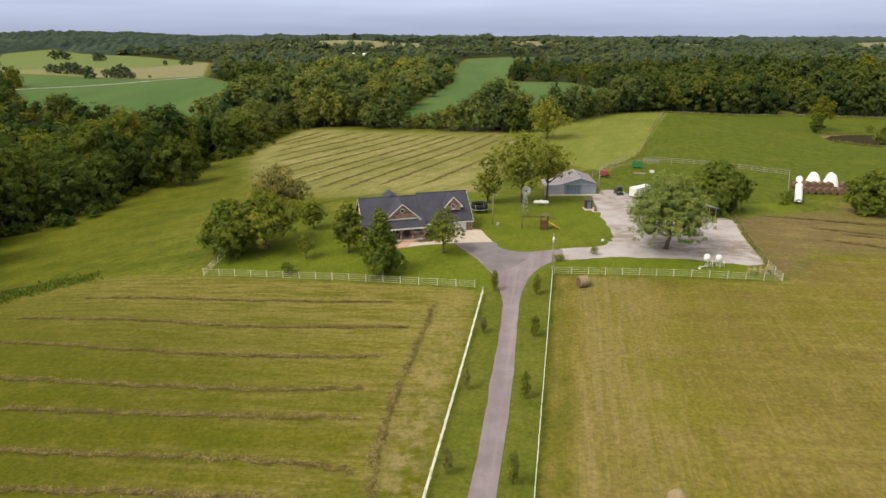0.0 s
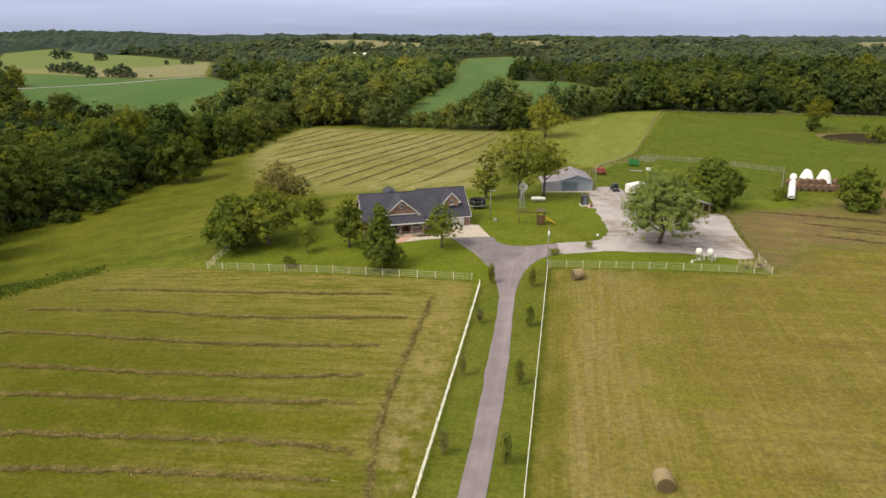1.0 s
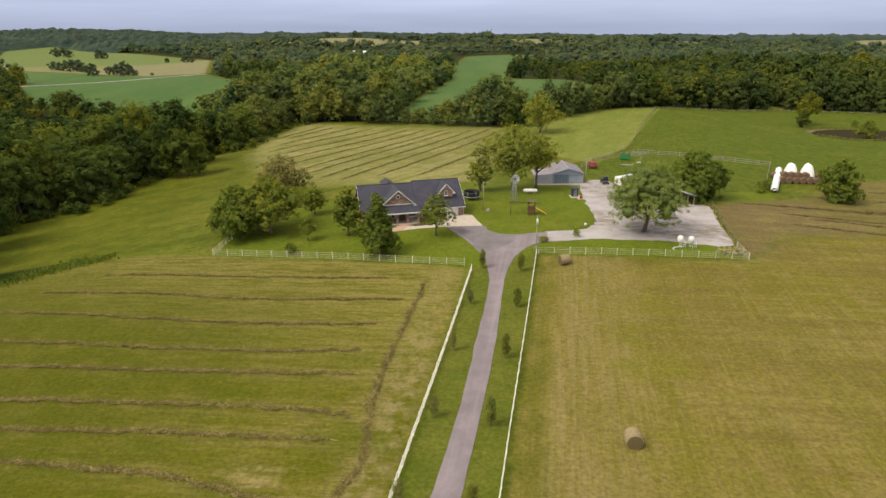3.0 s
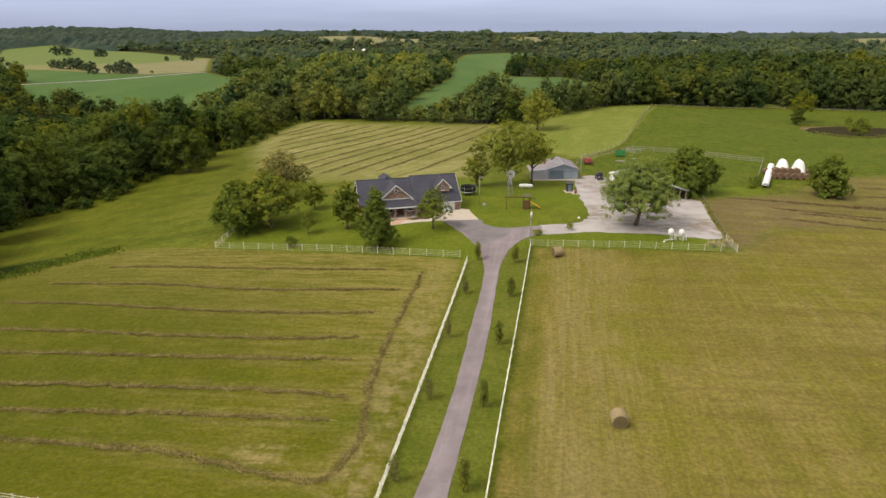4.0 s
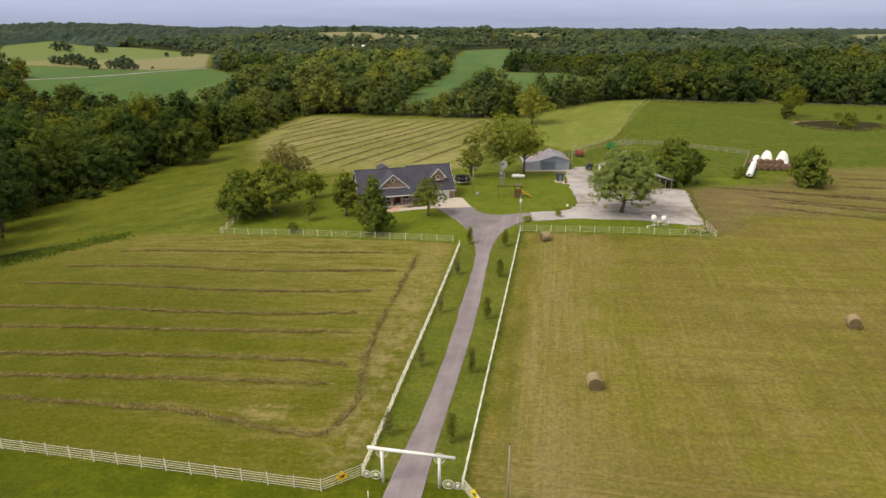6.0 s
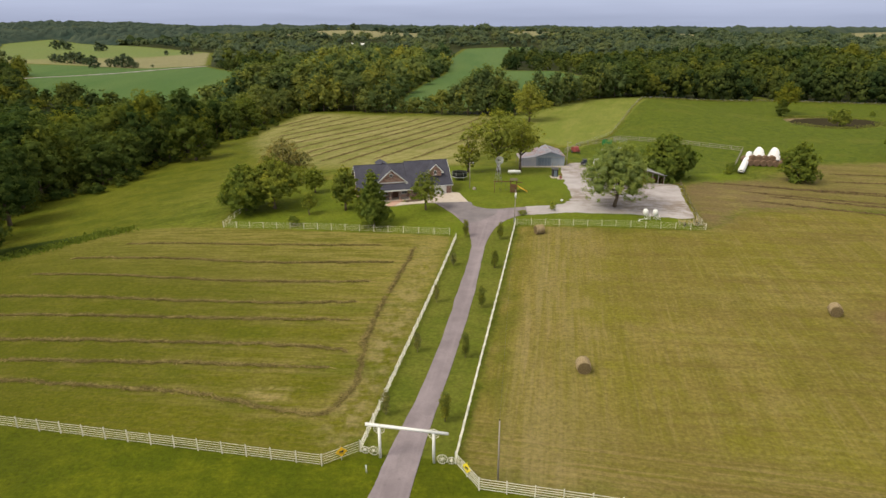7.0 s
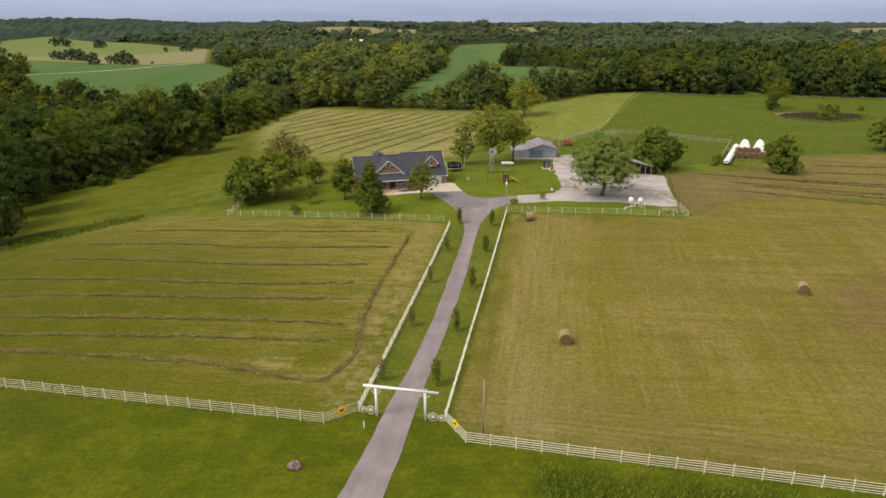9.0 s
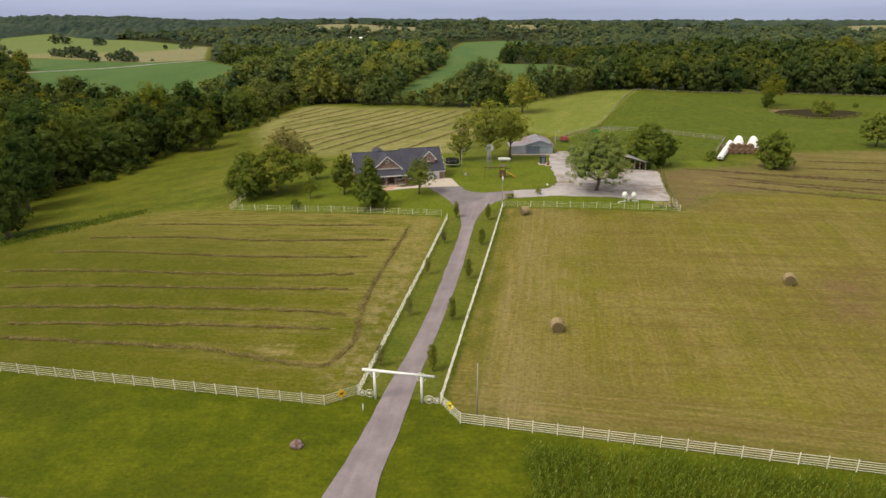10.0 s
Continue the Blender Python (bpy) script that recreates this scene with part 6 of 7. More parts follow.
def gateway():
    turn = -9.0
    g = thing("ranch_gate", pose(0.0, 26.9, at(0, 26.9), 0, 0, turn), "white timber gateway with a tapered log beam over the lane", "gate")
    for x in (-2.55, 2.6):
        p = part("gate_post", rod_mesh("gate_post", [((x, 0, -0.4), (x, 0, 3.42 - 0.03 * x), 0.14)], WHITE, 12), g)
        part("bracket_ring", ring_mesh("bracket_ring", 0.52, 0.03, VINYL, None, 24, 6), p, pose(x, -0.02, 3.2, 90, 0, 0))
        bm = bmesh.new()
        for i in range(6):
            a = i * math.pi / 6
            rod(bm, (x - 0.5 * math.cos(a), -0.02, 3.2 - 0.5 * math.sin(a)), (x + 0.5 * math.cos(a), -0.02, 3.2 + 0.5 * math.sin(a)), 0.02, None, 5)
        part("bracket_spokes", finish(bm, "bracket_spokes", VINYL), p)
    bm = bmesh.new()
    rod(bm, (-3.85, 0, 3.58), (4.0, 0, 3.36), 0.17, 0.14, 14)
    part("beam", finish(bm, "beam", WHITE, True), g)


gateway()
for n, (x, y, r) in enumerate([(-4.02, 27.85, 0.43), (-3.17, 27.6, 0.52), (3.35, 26.3, 0.54), (4.2, 26.25, 0.42)]):
    wagon_wheel("wagon_wheel", x, y, r, -9 if n < 2 else -6)


def diamond_sign(x, y, turn, color):
    s = thing("warning_sign", pose(x, y, at(x, y), 0, 0, turn), "yellow diamond warning sign with a black symbol on the fence", "sign", "diamond signs")
    part("stake", box_mesh("stake", (0.05, 0.05, 1.2), STEEL, 0.0), s, pose(0, 0, 0.4))
    b = part("board", box_mesh("board", (0.78, 0.02, 0.78), color, 0.004), s, pose(0, -0.08, 1.02) @ pose(0, 0, 0, 0, 45, 0))
    bm = bmesh.new()
    box(bm, -0.2, -0.008, -0.06, 0.16, 0.008, 0.1)
    box(bm, 0.10, -0.008, 0.02, 0.24, 0.008, 0.16)
    for a in (-0.17, -0.08, 0.06, 0.13):
        box(bm, a - 0.02, -0.008, -0.2, a + 0.02, 0.008, -0.05)
    part("symbol", finish(bm, "symbol", DARKMETAL), b, pose(0, -0.018, 0) @ pose(0, 0, 0, 0, -45, 0), "black symbol")


diamond_sign(-6.11, 26.88, 20, YELLOW)
diamond_sign(5.62, 24.55, -50, LEMON)
m = thing("marker_post", pose(-3.61, 25.2, at(-3.61, 25.2)), "small white marker post in the verge", "post")
part("shaft", rod_mesh("shaft", [((0, 0, -0.2), (0, 0, 0.75), 0.05)], WHITE), m)
part("cap", rod_mesh("cap", [((0, 0, 0.75), (0, 0, 0.83), 0.07, 0.03)], WHITE), m)


def boulder(x, y):
    bm = bmesh.new()
    bmesh.ops.create_icosphere(bm, subdivisions=4, radius=1.0)
    for v in bm.verts:
        k = 1 + 0.28 * noise.noise(v.co * 1.3) + 0.10 * noise.noise(v.co * 4)
        v.co = Vector((v.co.x * 0.78 * k, v.co.y * 0.62 * k, max(-0.3, v.co.z * 0.62 * k)))
    st = Nodes("pink_granite")
    co = st.coord()
    c = st.mix(st.span(st.noise(co, 2.2, 5), 0.35, 0.65), (0.15, 0.09, 0.085), (0.29, 0.20, 0.19))
    c = st.mix(st.span(st.noise(co, 14, 4), 0.55, 0.75, 0, 0.7), c, (0.08, 0.06, 0.055))
    st.surface(c, 0.9, 0.0, st.bump(st.noise(co, 9, 5), 0.8, 0.06), 0.2)
    b = new("boulder", finish(bm, "boulder", st.mat, True))
    b.matrix_basis = pose(x, y, at(x, y) + 0.18, 0, 0, 20) @ Matrix.Scale(0.85, 4)
    tagged(b, "reddish granite boulder lying in the front lawn", "rock")


boulder(-9.3, 19.3)


# ---- poles and wires ----
def utility_pole(x, y, height, label, transformer=False, lamp=False):
    p = thing("utility_pole", pose(x, y, at(x, y)), label, "utility pole", "utility poles")
    part("shaft", rod_mesh("shaft", [((0, 0, -0.5), (0, 0, height), 0.10, 0.062)], POLEWOOD, 10), p)
    part("insulator", rod_mesh("insulator", [((0, 0, height - 0.01), (0, 0, height + 0.14), 0.05, 0.03)], GLASS), p)
    if transformer:
        part("transformer", rod_mesh("transformer", [((0.0, -0.32, height - 1.5), (0.0, -0.32, height - 0.65), 0.17), ((0, -0.32, height - 0.65), (0, -0.32, height - 0.55), 0.17, 0.1)], TANK_WHITE, 14), p)
        part("meter_box", box_mesh("meter_box", (0.3, 0.18, 0.5), STEEL, 0.01), p, pose(0, -0.2, 1.5))
    if lamp:
        part("lamp_arm", rod_mesh("lamp_arm", [((0, 0, height - 0.3), (0.7, -0.5, height - 0.1), 0.03)], STEEL), p)
        part("lamp_head", rod_mesh("lamp_head", [((0.7, -0.5, height - 0.3), (0.7, -0.5, height - 0.05), 0.16, 0.08)], STEEL, 12), p)
    return p


utility_pole(16.8, 92.0, 7.2, "grey timber power pole with a white transformer", transformer=True)
utility_pole(8.37, 24.15, 6.3, "bare grey timber pole behind the front fence")
utility_pole(9.3, 118.2, 6.2, "pale timber yard pole on the lawn", lamp=True)
utility_pole(36.4, 145.6, 6.6, "timber pole beside the workshop", lamp=True)


def wire(name, a, b, sag, label, r=0.008):
    pts = [Vector(a).lerp(Vector(b), i / 20) - Vector((0, 0, sag * 4 * (i / 20) * (1 - i / 20))) for i in range(21)]
    side = (Vector(b) - Vector(a)).cross(Vector((0, 0, 1))).normalized()
    V, F = [], []
    for i, p in enumerate(pts):
        for j in range(4):
            q = p + side * (r * math.cos(j * math.pi / 2)) + Vector((0, 0, r * math.sin(j * math.pi / 2)))
            V.append(tuple(q - Vector(a)))
            if i:
                F.append(((i - 1) * 4 + j, (i - 1) * 4 + (j + 1) % 4, i * 4 + (j + 1) % 4, i * 4 + j))
    ob = new(name, mesh_from(name, V, F, DARKMETAL))
    ob.location = a
    tagged(ob, label, "cable")


wire("power_line", (16.8, 92, at(16.8, 92) + 7.2), (8.37, 24.15, at(8.37, 24.15) + 6.35), 1.3, "thin overhead power line between the poles")
wire("power_line", (16.8, 92, at(16.8, 92) + 7.0), (9.3, 118.2, at(9.3, 118.2) + 6.2), 0.5, "thin overhead service line to the house yard")
wire("power_line", (9.3, 118.2, at(9.3, 118.2) + 6.2), (36.4, 145.6, at(36.4, 145.6) + 6.6), 0.8, "thin overhead service line to the workshop")


# ---- lawn behind the house ----
def windmill(x, y):
    w = thing("windmill", pose(x, y, at(x, y), 0, 0, 15), "grey steel garden windmill on a lattice tower", "windmill")
    H, B, top = 5.0, 0.75, 0.12
    for sx, sy in ((-1, -1), (1, -1), (1, 1), (-1, 1)):
        part("tower_leg", rod_mesh("tower_leg", [((sx * B, sy * B, -0.2), (sx * top, sy * top, H), 0.05)], STEEL, 6), w)
    for k in range(1, 5):
        z = H * k / 5
        b = B + (top - B) * k / 5
        part("brace", rod_mesh("brace", [((-b, -b, z), (b, -b, z), 0.025), ((b, -b, z), (b, b, z), 0.025), ((b, b, z), (-b, b, z), 0.025), ((-b, b, z), (-b, -b, z), 0.025), ((-b, -b, z), (b, -b, z - 1), 0.018), ((b, -b, z), (-b, -b, z - 1), 0.018)], STEEL, 5), w)
    wheel = part("wheel", ring_mesh("wheel", 0.96, 0.03, BRIGHT_STEEL, None, 30, 5), w, pose(0, -0.45, H + 0.25, 90, 0, 0))
    blade = plate("blade", [(0.30, -0.04, 0.04), (0.98, -0.14, 0.08), (0.98, 0.14, -0.04), (0.30, 0.04, -0.04)], 0.012, BRIGHT_STEEL)
    for i in range(18):
        part("blade", blade, wheel, pose(0, 0, 0, 0, 0, i * 20))
    part("hub", rod_mesh("hub", [((0, -0.5, H + 0.25), (0, 0.4, H + 0.25), 0.1)], DARKMETAL, 10), w)
    part("tail", plate("tail", [(-0.02, 0.9, H + 0.0), (0.02, 0.9, H + 0.0), (0.02, 1.6, H + 0.55), (-0.02, 1.6, H + 0.55)], 0.3, RED), w)
    part("tail_boom", rod_mesh("tail_boom", [((0, 0.3, H + 0.25), (0, 1.2, H + 0.25), 0.025)], STEEL, 5), w)


windmill(16.3, 124.2)


def gas_tank(x, y, turn):
    t = thing("gas_tank", pose(x, y, at(x, y), 0, 0, turn) @ Matrix.Scale(0.85, 4), "white horizontal propane tank on low feet", "gas tank")
    n, V, F = 18, [], []
    prof = [(-1.95, 0.02), (-1.9, 0.22), (-1.78, 0.38), (-1.55, 0.48), (-1.2, 0.5), (1.2, 0.5), (1.55, 0.48), (1.78, 0.38), (1.9, 0.22), (1.95, 0.02)]
    for px, pr in prof:
        V += [(px, pr * math.cos(2 * math.pi * i / n), 0.85 + pr * math.sin(2 * math.pi * i / n)) for i in range(n)]
    for j in range(len(prof) - 1):
        F += [(j * n + i, j * n + (i + 1) % n, (j + 1) * n + (i + 1) % n, (j + 1) * n + i) for i in range(n)]
    part("vessel", mesh_from("vessel", V, F, TANK_WHITE), t)
    part("dome", rod_mesh("dome", [((0, 0, 1.3), (0, 0, 1.52), 0.2, 0.17)], TANK_WHITE, 14), t)
    for sx in (-1.1, 1.1):
        part("foot", box_mesh("foot", (0.25, 0.7, 0.5), CONCRETE, 0.02), t, pose(sx, 0, 0.15))


gas_tank(21.0, 132.9, -6)


CANVAS = worn("faded_olive_canvas", (0.11, 0.10, 0.055), 0.9, amount=0.3)


def playset(x, y):
    p = thing("playset", pose(x, y, at(x, y), 0, 0, -4), "cedar swing set with tower and yellow slide", "playset")
    for sx in (-0.65, 0.65):
        for sy in (-0.65, 0.65):
            part("tower_post", box_mesh("tower_post", (0.11, 0.11, 3.0), BROWNWOOD, 0.0), p, pose(sx, sy, 1.35))
    part("deck", box_mesh("deck", (1.5, 1.5, 0.1), BROWNWOOD, 0.0), p, pose(0, 0, 1.35))
    slat = box_mesh("slat", (0.13, 0.03, 1.9), BROWNWOOD, 0.0)
    for i in range(9):
        part("slat", slat, p, pose(-0.62 + i * 0.155, -0.72, 1.0))
        if i % 2 == 0:
            part("slat", slat, p, pose(-0.72, -0.62 + i * 0.155, 1.0, 0, 0, 90))
    part("canopy", plate("canopy", [(-0.85, -0.85, 2.75), (0.85, -0.85, 2.75), (0.85, 0.0, 3.15), (-0.85, 0.0, 3.15)], 0.05, CANVAS), p)
    part("canopy", plate("canopy", [(-0.85, 0.0, 3.15), (0.85, 0.0, 3.15), (0.85, 0.85, 2.75), (-0.85, 0.85, 2.75)], 0.05, CANVAS), p)
    part("beam", box_mesh("beam", (4.6, 0.12, 0.15), BROWNWOOD, 0.0), p, pose(-2.2, 0, 2.35))
    part("beam", box_mesh("beam", (1.6, 0.1, 0.1), BROWNWOOD, 0.0), p, pose(1.2, 0.3, 2.1))
    for sy in (-0.9, 0.9):
        part("frame_leg", rod_mesh("frame_leg", [((-4.2, sy, 0), (-4.2, 0, 2.35), 0.06)], BROWNWOOD, 6), p)
    for sx in (-1.6, -2.9):
        s = part("swing", box_mesh("swing", (0.45, 0.2, 0.03), DARKMETAL, 0.0), p, pose(sx, 0, 0.5))
        part("chain", rod_mesh("chain", [((-0.2, 0, 0), (-0.2, 0, 1.8), 0.012), ((0.2, 0, 0), (0.2, 0, 1.8), 0.012)], DARKMETAL, 4), s)
    sl = part("slide", plate("slide", [(0.75, -0.3, 1.45), (3.1, -0.55, 0.12), (3.1, -0.02, 0.12), (0.75, 0.25, 1.45)], 0.06, SLIDE), p, None, "yellow plastic slide")
    part("slide_edge", rod_mesh("slide_edge", [((0.75, -0.3, 1.52), (3.1, -0.55, 0.2), 0.05), ((0.75, 0.25, 1.52), (3.1, -0.02, 0.2), 0.05)], SLIDE, 6), sl)


playset(18.9, 114.6)


def trampoline(x, y):
    t = thing("trampoline", pose(x, y, at(x, y)), "round trampoline with a black safety net", "trampoline")
    R = 1.78
    part("frame", ring_mesh("frame", R, 0.05, STEEL, None, 32, 6), t, pose(0, 0, 0.85))
    part("pad", ring_mesh("pad", R - 0.12, 0.1, STEEL, None, 32, 4), t, pose(0, 0, 0.9), "pale spring cover")
    part("mat", rod_mesh("mat", [((0, 0, 0.84), (0, 0, 0.86), R - 0.2)], NET, 32), t)
    n, V, F = 32, [], []
    for i in range(n):
        a = 2 * math.pi * i / n
        V += [(R * math.cos(a), R * math.sin(a), 0.95), (R * math.cos(a) * 0.99, R * math.sin(a) * 0.99, 1.98)]
        F.append((2 * i, (2 * i + 2) % (2 * n), (2 * i + 3) % (2 * n), 2 * i + 1))
    net = part("net", mesh_from("net", V, F, NET), t)
    net.modifiers.new("thickness", "SOLIDIFY").thickness = 0.01
    for i in range(6):
        a = i * math.pi / 3
        x0, y0 = R * math.cos(a), R * math.sin(a)
        part("pole", rod_mesh("pole", [((x0, y0, 0), (x0, y0, 2.04), 0.03)], STEEL, 6), t)


trampoline(7.2, 127.6)
b = thing("well_cover", pose(10.3, 117.2, at(10.3, 117.2)), "small pale dome-shaped well cover beside the pole", "well cover")
part("dome", rod_mesh("dome", [((0, 0, -0.1), (0, 0, 0.35), 0.42, 0.4), ((0, 0, 0.35), (0, 0, 0.62), 0.4, 0.15)], GREYWOOD, 14), b)
b = thing("garden_ball", pose(28.4, 107.2, at(28.4, 107.2)), "white ball lying on the lawn by the gravel", "ball")
bm = bmesh.new()
bmesh.ops.create_uvsphere(bm, u_segments=16, v_segments=10, radius=0.27)
part("shell", finish(bm, "shell", TANK_WHITE, True), b, pose(0, 0, 0.24))


# ---- workshop and farmyard ----
def workshop():
    W, D, E, R = 7.6, 10.0, 2.75, 3.95
    z = at(32, 146)
    s = thing("workshop", pose(28.0, 144.6, z, 0, 0, 0), "blue-grey metal workshop with a patched pale roof", "workshop")
    T = 0.12
    part("wall", prism("wall", [(0, -0.3), (0.45, -0.3), (0.45, 2.5), (3.9, 2.5), (3.9, -0.3), (W, -0.3), (W, E), (W / 2, R), (0, E)], T, WALL_METAL), s)
    part("wall", prism("wall", [(0, -0.3), (W, -0.3), (W, E), (W / 2, R), (0, E)], T, WALL_METAL, pose(0, D - T, 0)), s)
    for x in (0, W - T):
        part("wall", box_mesh("wall", (T, D - 2 * T, E + 0.3), WALL_METAL, 0.0), s, pose(x + T / 2, D / 2, (E - 0.3) / 2))
    door = part("sliding_door", box_mesh("sliding_door", (3.6, 0.07, 2.55), DOOR_METAL, 0.0), s, pose(2.2, -0.05, 1.25), "dark blue sliding door")
    part("door_track", box_mesh("door_track", (7.0, 0.1, 0.1), STEEL, 0.0), door, pose(1.6, -0.02, 1.36))
    for i in range(5):
        part("door_rib", box_mesh("door_rib", (0.05, 0.03, 2.5), WALL_METAL, 0.0), door, pose(-1.6 + i * 0.8, -0.045, 0))
    o = 0.25
    k = (R - E) / (W / 2)
    for sx in (-1, 1):
        xe = W / 2 + sx * (W / 2 + o)
        r = part("roof", plate("roof", [(xe, -o, E - k * o + 0.08), (W / 2, -o, R + 0.08), (W / 2, D + o, R + 0.08), (xe, D + o, E - k * o + 0.08)], 0.06, ROOF_METAL), s)
        for i in range(12):
            y = -o + 0.1 + i * (D + 2 * o - 0.2) / 11
            part("seam", plate("seam", [(xe, y - 0.03, E - k * o + 0.12), (W / 2, y - 0.03, R + 0.12), (W / 2, y + 0.03, R + 0.12), (xe, y + 0.03, E - k * o + 0.12)], 0.04, ROOF_METAL), r)
    part("ridge_cap", box_mesh("ridge_cap", (0.3, D + 2 * o, 0.05), STEEL, 0.0), s, pose(W / 2, D / 2, R + 0.13))
    part("skylight", plate("skylight", [(5.2, 1.4, 3.58), (7.0, 1.4, 3.0), (7.0, 2.5, 3.0), (5.2, 2.5, 3.58)], 0.04, TANK_WHITE), s, None, "translucent white roof panel")
    # lean-to on the west side
    L = part("lean_to_roof", plate("lean_to_roof", [(-4.6, -0.1, 2.25), (0.0, -0.1, 2.65), (0.0, 7.0, 2.65), (-4.6, 7.0, 2.25)], 0.06, ROOF_METAL), s)
    for x in (-4.5, -2.3):
        for y in (0.1, 6.8):
            part("lean_to_post", box_mesh("lean_to_post", (0.12, 0.12, 2.5), GREYWOOD, 0.0), L, pose(x, y, 1.0))
    part("lean_to_wall", prism("lean_to_wall", [(-4.6, -0.3), (-0.02, -0.3), (-0.02, 2.74), (-4.6, 2.36)], 0.06, PALE_SHEET), L, pose(0, -0.2, 0), "pale corrugated sheet wall")
    part("slab", box_mesh("slab", (13.2, 1.4, 0.3), CONCRETE, 0.01), s, pose(2.1, -0.75, 0.12))


workshop()


def pump_hut(x, y):
    h = thing("pump_hut", pose(x, y, at(x, y), 0, 0, 3), "small dark grey shed standing on a pale slab", "hut")
    part("slab", box_mesh("slab", (2.6, 2.4, 0.3), CONCRETE, 0.02), h, pose(0.2, -0.4, 0))
    part("body", box_mesh("body", (1.35, 1.3, 1.85), DARKMETAL, 0.01), h, pose(0, 0, 1.05))
    part("door", box_mesh("door", (0.8, 0.04, 1.6), DOOR_METAL, 0.0), h, pose(0, -0.67, 0.98))
    part("roof", plate("roof", [(-0.8, -0.8, 2.0), (0.8, -0.8, 2.0), (0.8, 0.8, 2.2), (-0.8, 0.8, 2.2)], 0.08, DARKMETAL), h)
    part("mast", rod_mesh("mast", [((0.62, -0.6, 0), (0.62, -0.6, 3.3), 0.05), ((-0.62, 0.6, 0), (-0.62, 0.6, 3.4), 0.05)], POLEWOOD), h)


pump_hut(30.6, 129.8)
w = thing("red_pump", pose(31.6, 127.3, at(31.6, 127.3)), "dark red cast-iron hand pump on a slab", "pump")
part("base", box_mesh("base", (1.5, 1.2, 0.2), CONCRETE, 0.02), w, pose(0, 0, 0.05))
part("barrel", rod_mesh("barrel", [((0, 0, 0.1), (0, 0, 0.75), 0.30, 0.26)], RED, 14), w)
part("spout", rod_mesh("spout", [((0, 0, 0.9), (0, 0, 1.3), 0.09), ((0, 0, 1.25), (0.35, -0.1, 1.2), 0.05)], RED), w)


def utility_vehicle(x, y, turn):
    v = thing("utility_vehicle", pose(x, y, at(x, y) + 0.05, 0, 0, turn), "dark grey farm utility vehicle parked on gravel", "vehicle")
    bm = bmesh.new()
    box(bm, -0.7, -1.35, 0.4, 0.7, 1.35, 0.75)
    box(bm, -0.65, -1.35, 0.75, 0.65, -0.75, 0.95)
    part("body", finish(bm, "body", DARKMETAL, False, 0.05), v)
    part("cargo_bed", box_mesh("cargo_bed", (1.4, 1.0, 0.35), DARKMETAL, 0.03), v, pose(0, 0.95, 0.9))
    part("seat", box_mesh("seat", (1.2, 0.5, 0.45), RUBBER, 0.06), v, pose(0, 0.15, 0.95))
    cage = part("roll_cage", rod_mesh("roll_cage", [((sx * 0.65, sy, 0.75), (sx * 0.58, sy * 0.75, 1.85), 0.04) for sx in (-1, 1) for sy in (-0.75, 0.5)], DARKMETAL, 6), v)
    part("roof", box_mesh("roof", (1.35, 1.35, 0.07), DARKMETAL, 0.03), cage, pose(0, -0.1, 1.88))
    part("windscreen", plate("windscreen", [(-0.6, -0.78, 0.95), (0.6, -0.78, 0.95), (0.56, -0.62, 1.8), (-0.56, -0.62, 1.8)], 0.015, GLASS), v)
    for sx in (-0.45, 0.45):
        part("headlight", box_mesh("headlight", (0.24, 0.05, 0.12), TANK_WHITE, 0.01), v, pose(sx, -1.37, 0.82))
    tyre = ring_mesh("tyre", 0.22, 0.11, RUBBER, pose(0, 0, 0, 0, 90, 0), 18, 8)
    rim = rod_mesh("rim", [((-0.06, 0, 0), (0.06, 0, 0), 0.17)], STEEL, 12)
    for sx in (-0.68, 0.68):
        for sy in (-0.95, 0.95):
            part("rim", rim, part("wheel", tyre, v, pose(sx, sy, 0.33)))


utility_vehicle(41.2, 145.4, 4)


def white_trailer(x, y):
    t = thing("box_trailer", pose(x, y, at(x, y) + 0.03, 0, 0, -55), "white enclosed box trailer parked behind the maple", "trailer")
    bm = bmesh.new()
    box(bm, -1.05, -2.7, 0.55, 1.05, 2.7, 2.6)
    part("body", finish(bm, "body", TANK_WHITE, False, 0.06), t)
    part("door", box_mesh("door", (1.8, 0.04, 1.8), WHITE, 0.01), t, pose(0, -2.72, 1.5))
    part("drawbar", rod_mesh("drawbar", [((-0.5, 2.7, 0.5), (0, 3.9, 0.45), 0.05), ((0.5, 2.7, 0.5), (0, 3.9, 0.45), 0.05), ((0, 3.8, 0.0), (0, 3.8, 0.6), 0.05)], DARKMETAL), t)
    for sx in (-1.1, 1.1):
        w = part("wheel", ring_mesh("wheel", 0.22, 0.11, RUBBER, pose(0, 0, 0, 0, 90, 0), 18, 8), t, pose(sx, 0.2, 0.34))
        part("rim", rod_mesh("rim", [((-0.06, 0, 0), (0.06, 0, 0), 0.17)], STEEL, 12), w)
        part("mudguard", box_mesh("mudguard", (0.24, 0.9, 0.06), DARKMETAL, 0.01), w, pose(0, 0, 0.4))


white_trailer(45.4, 142.5)


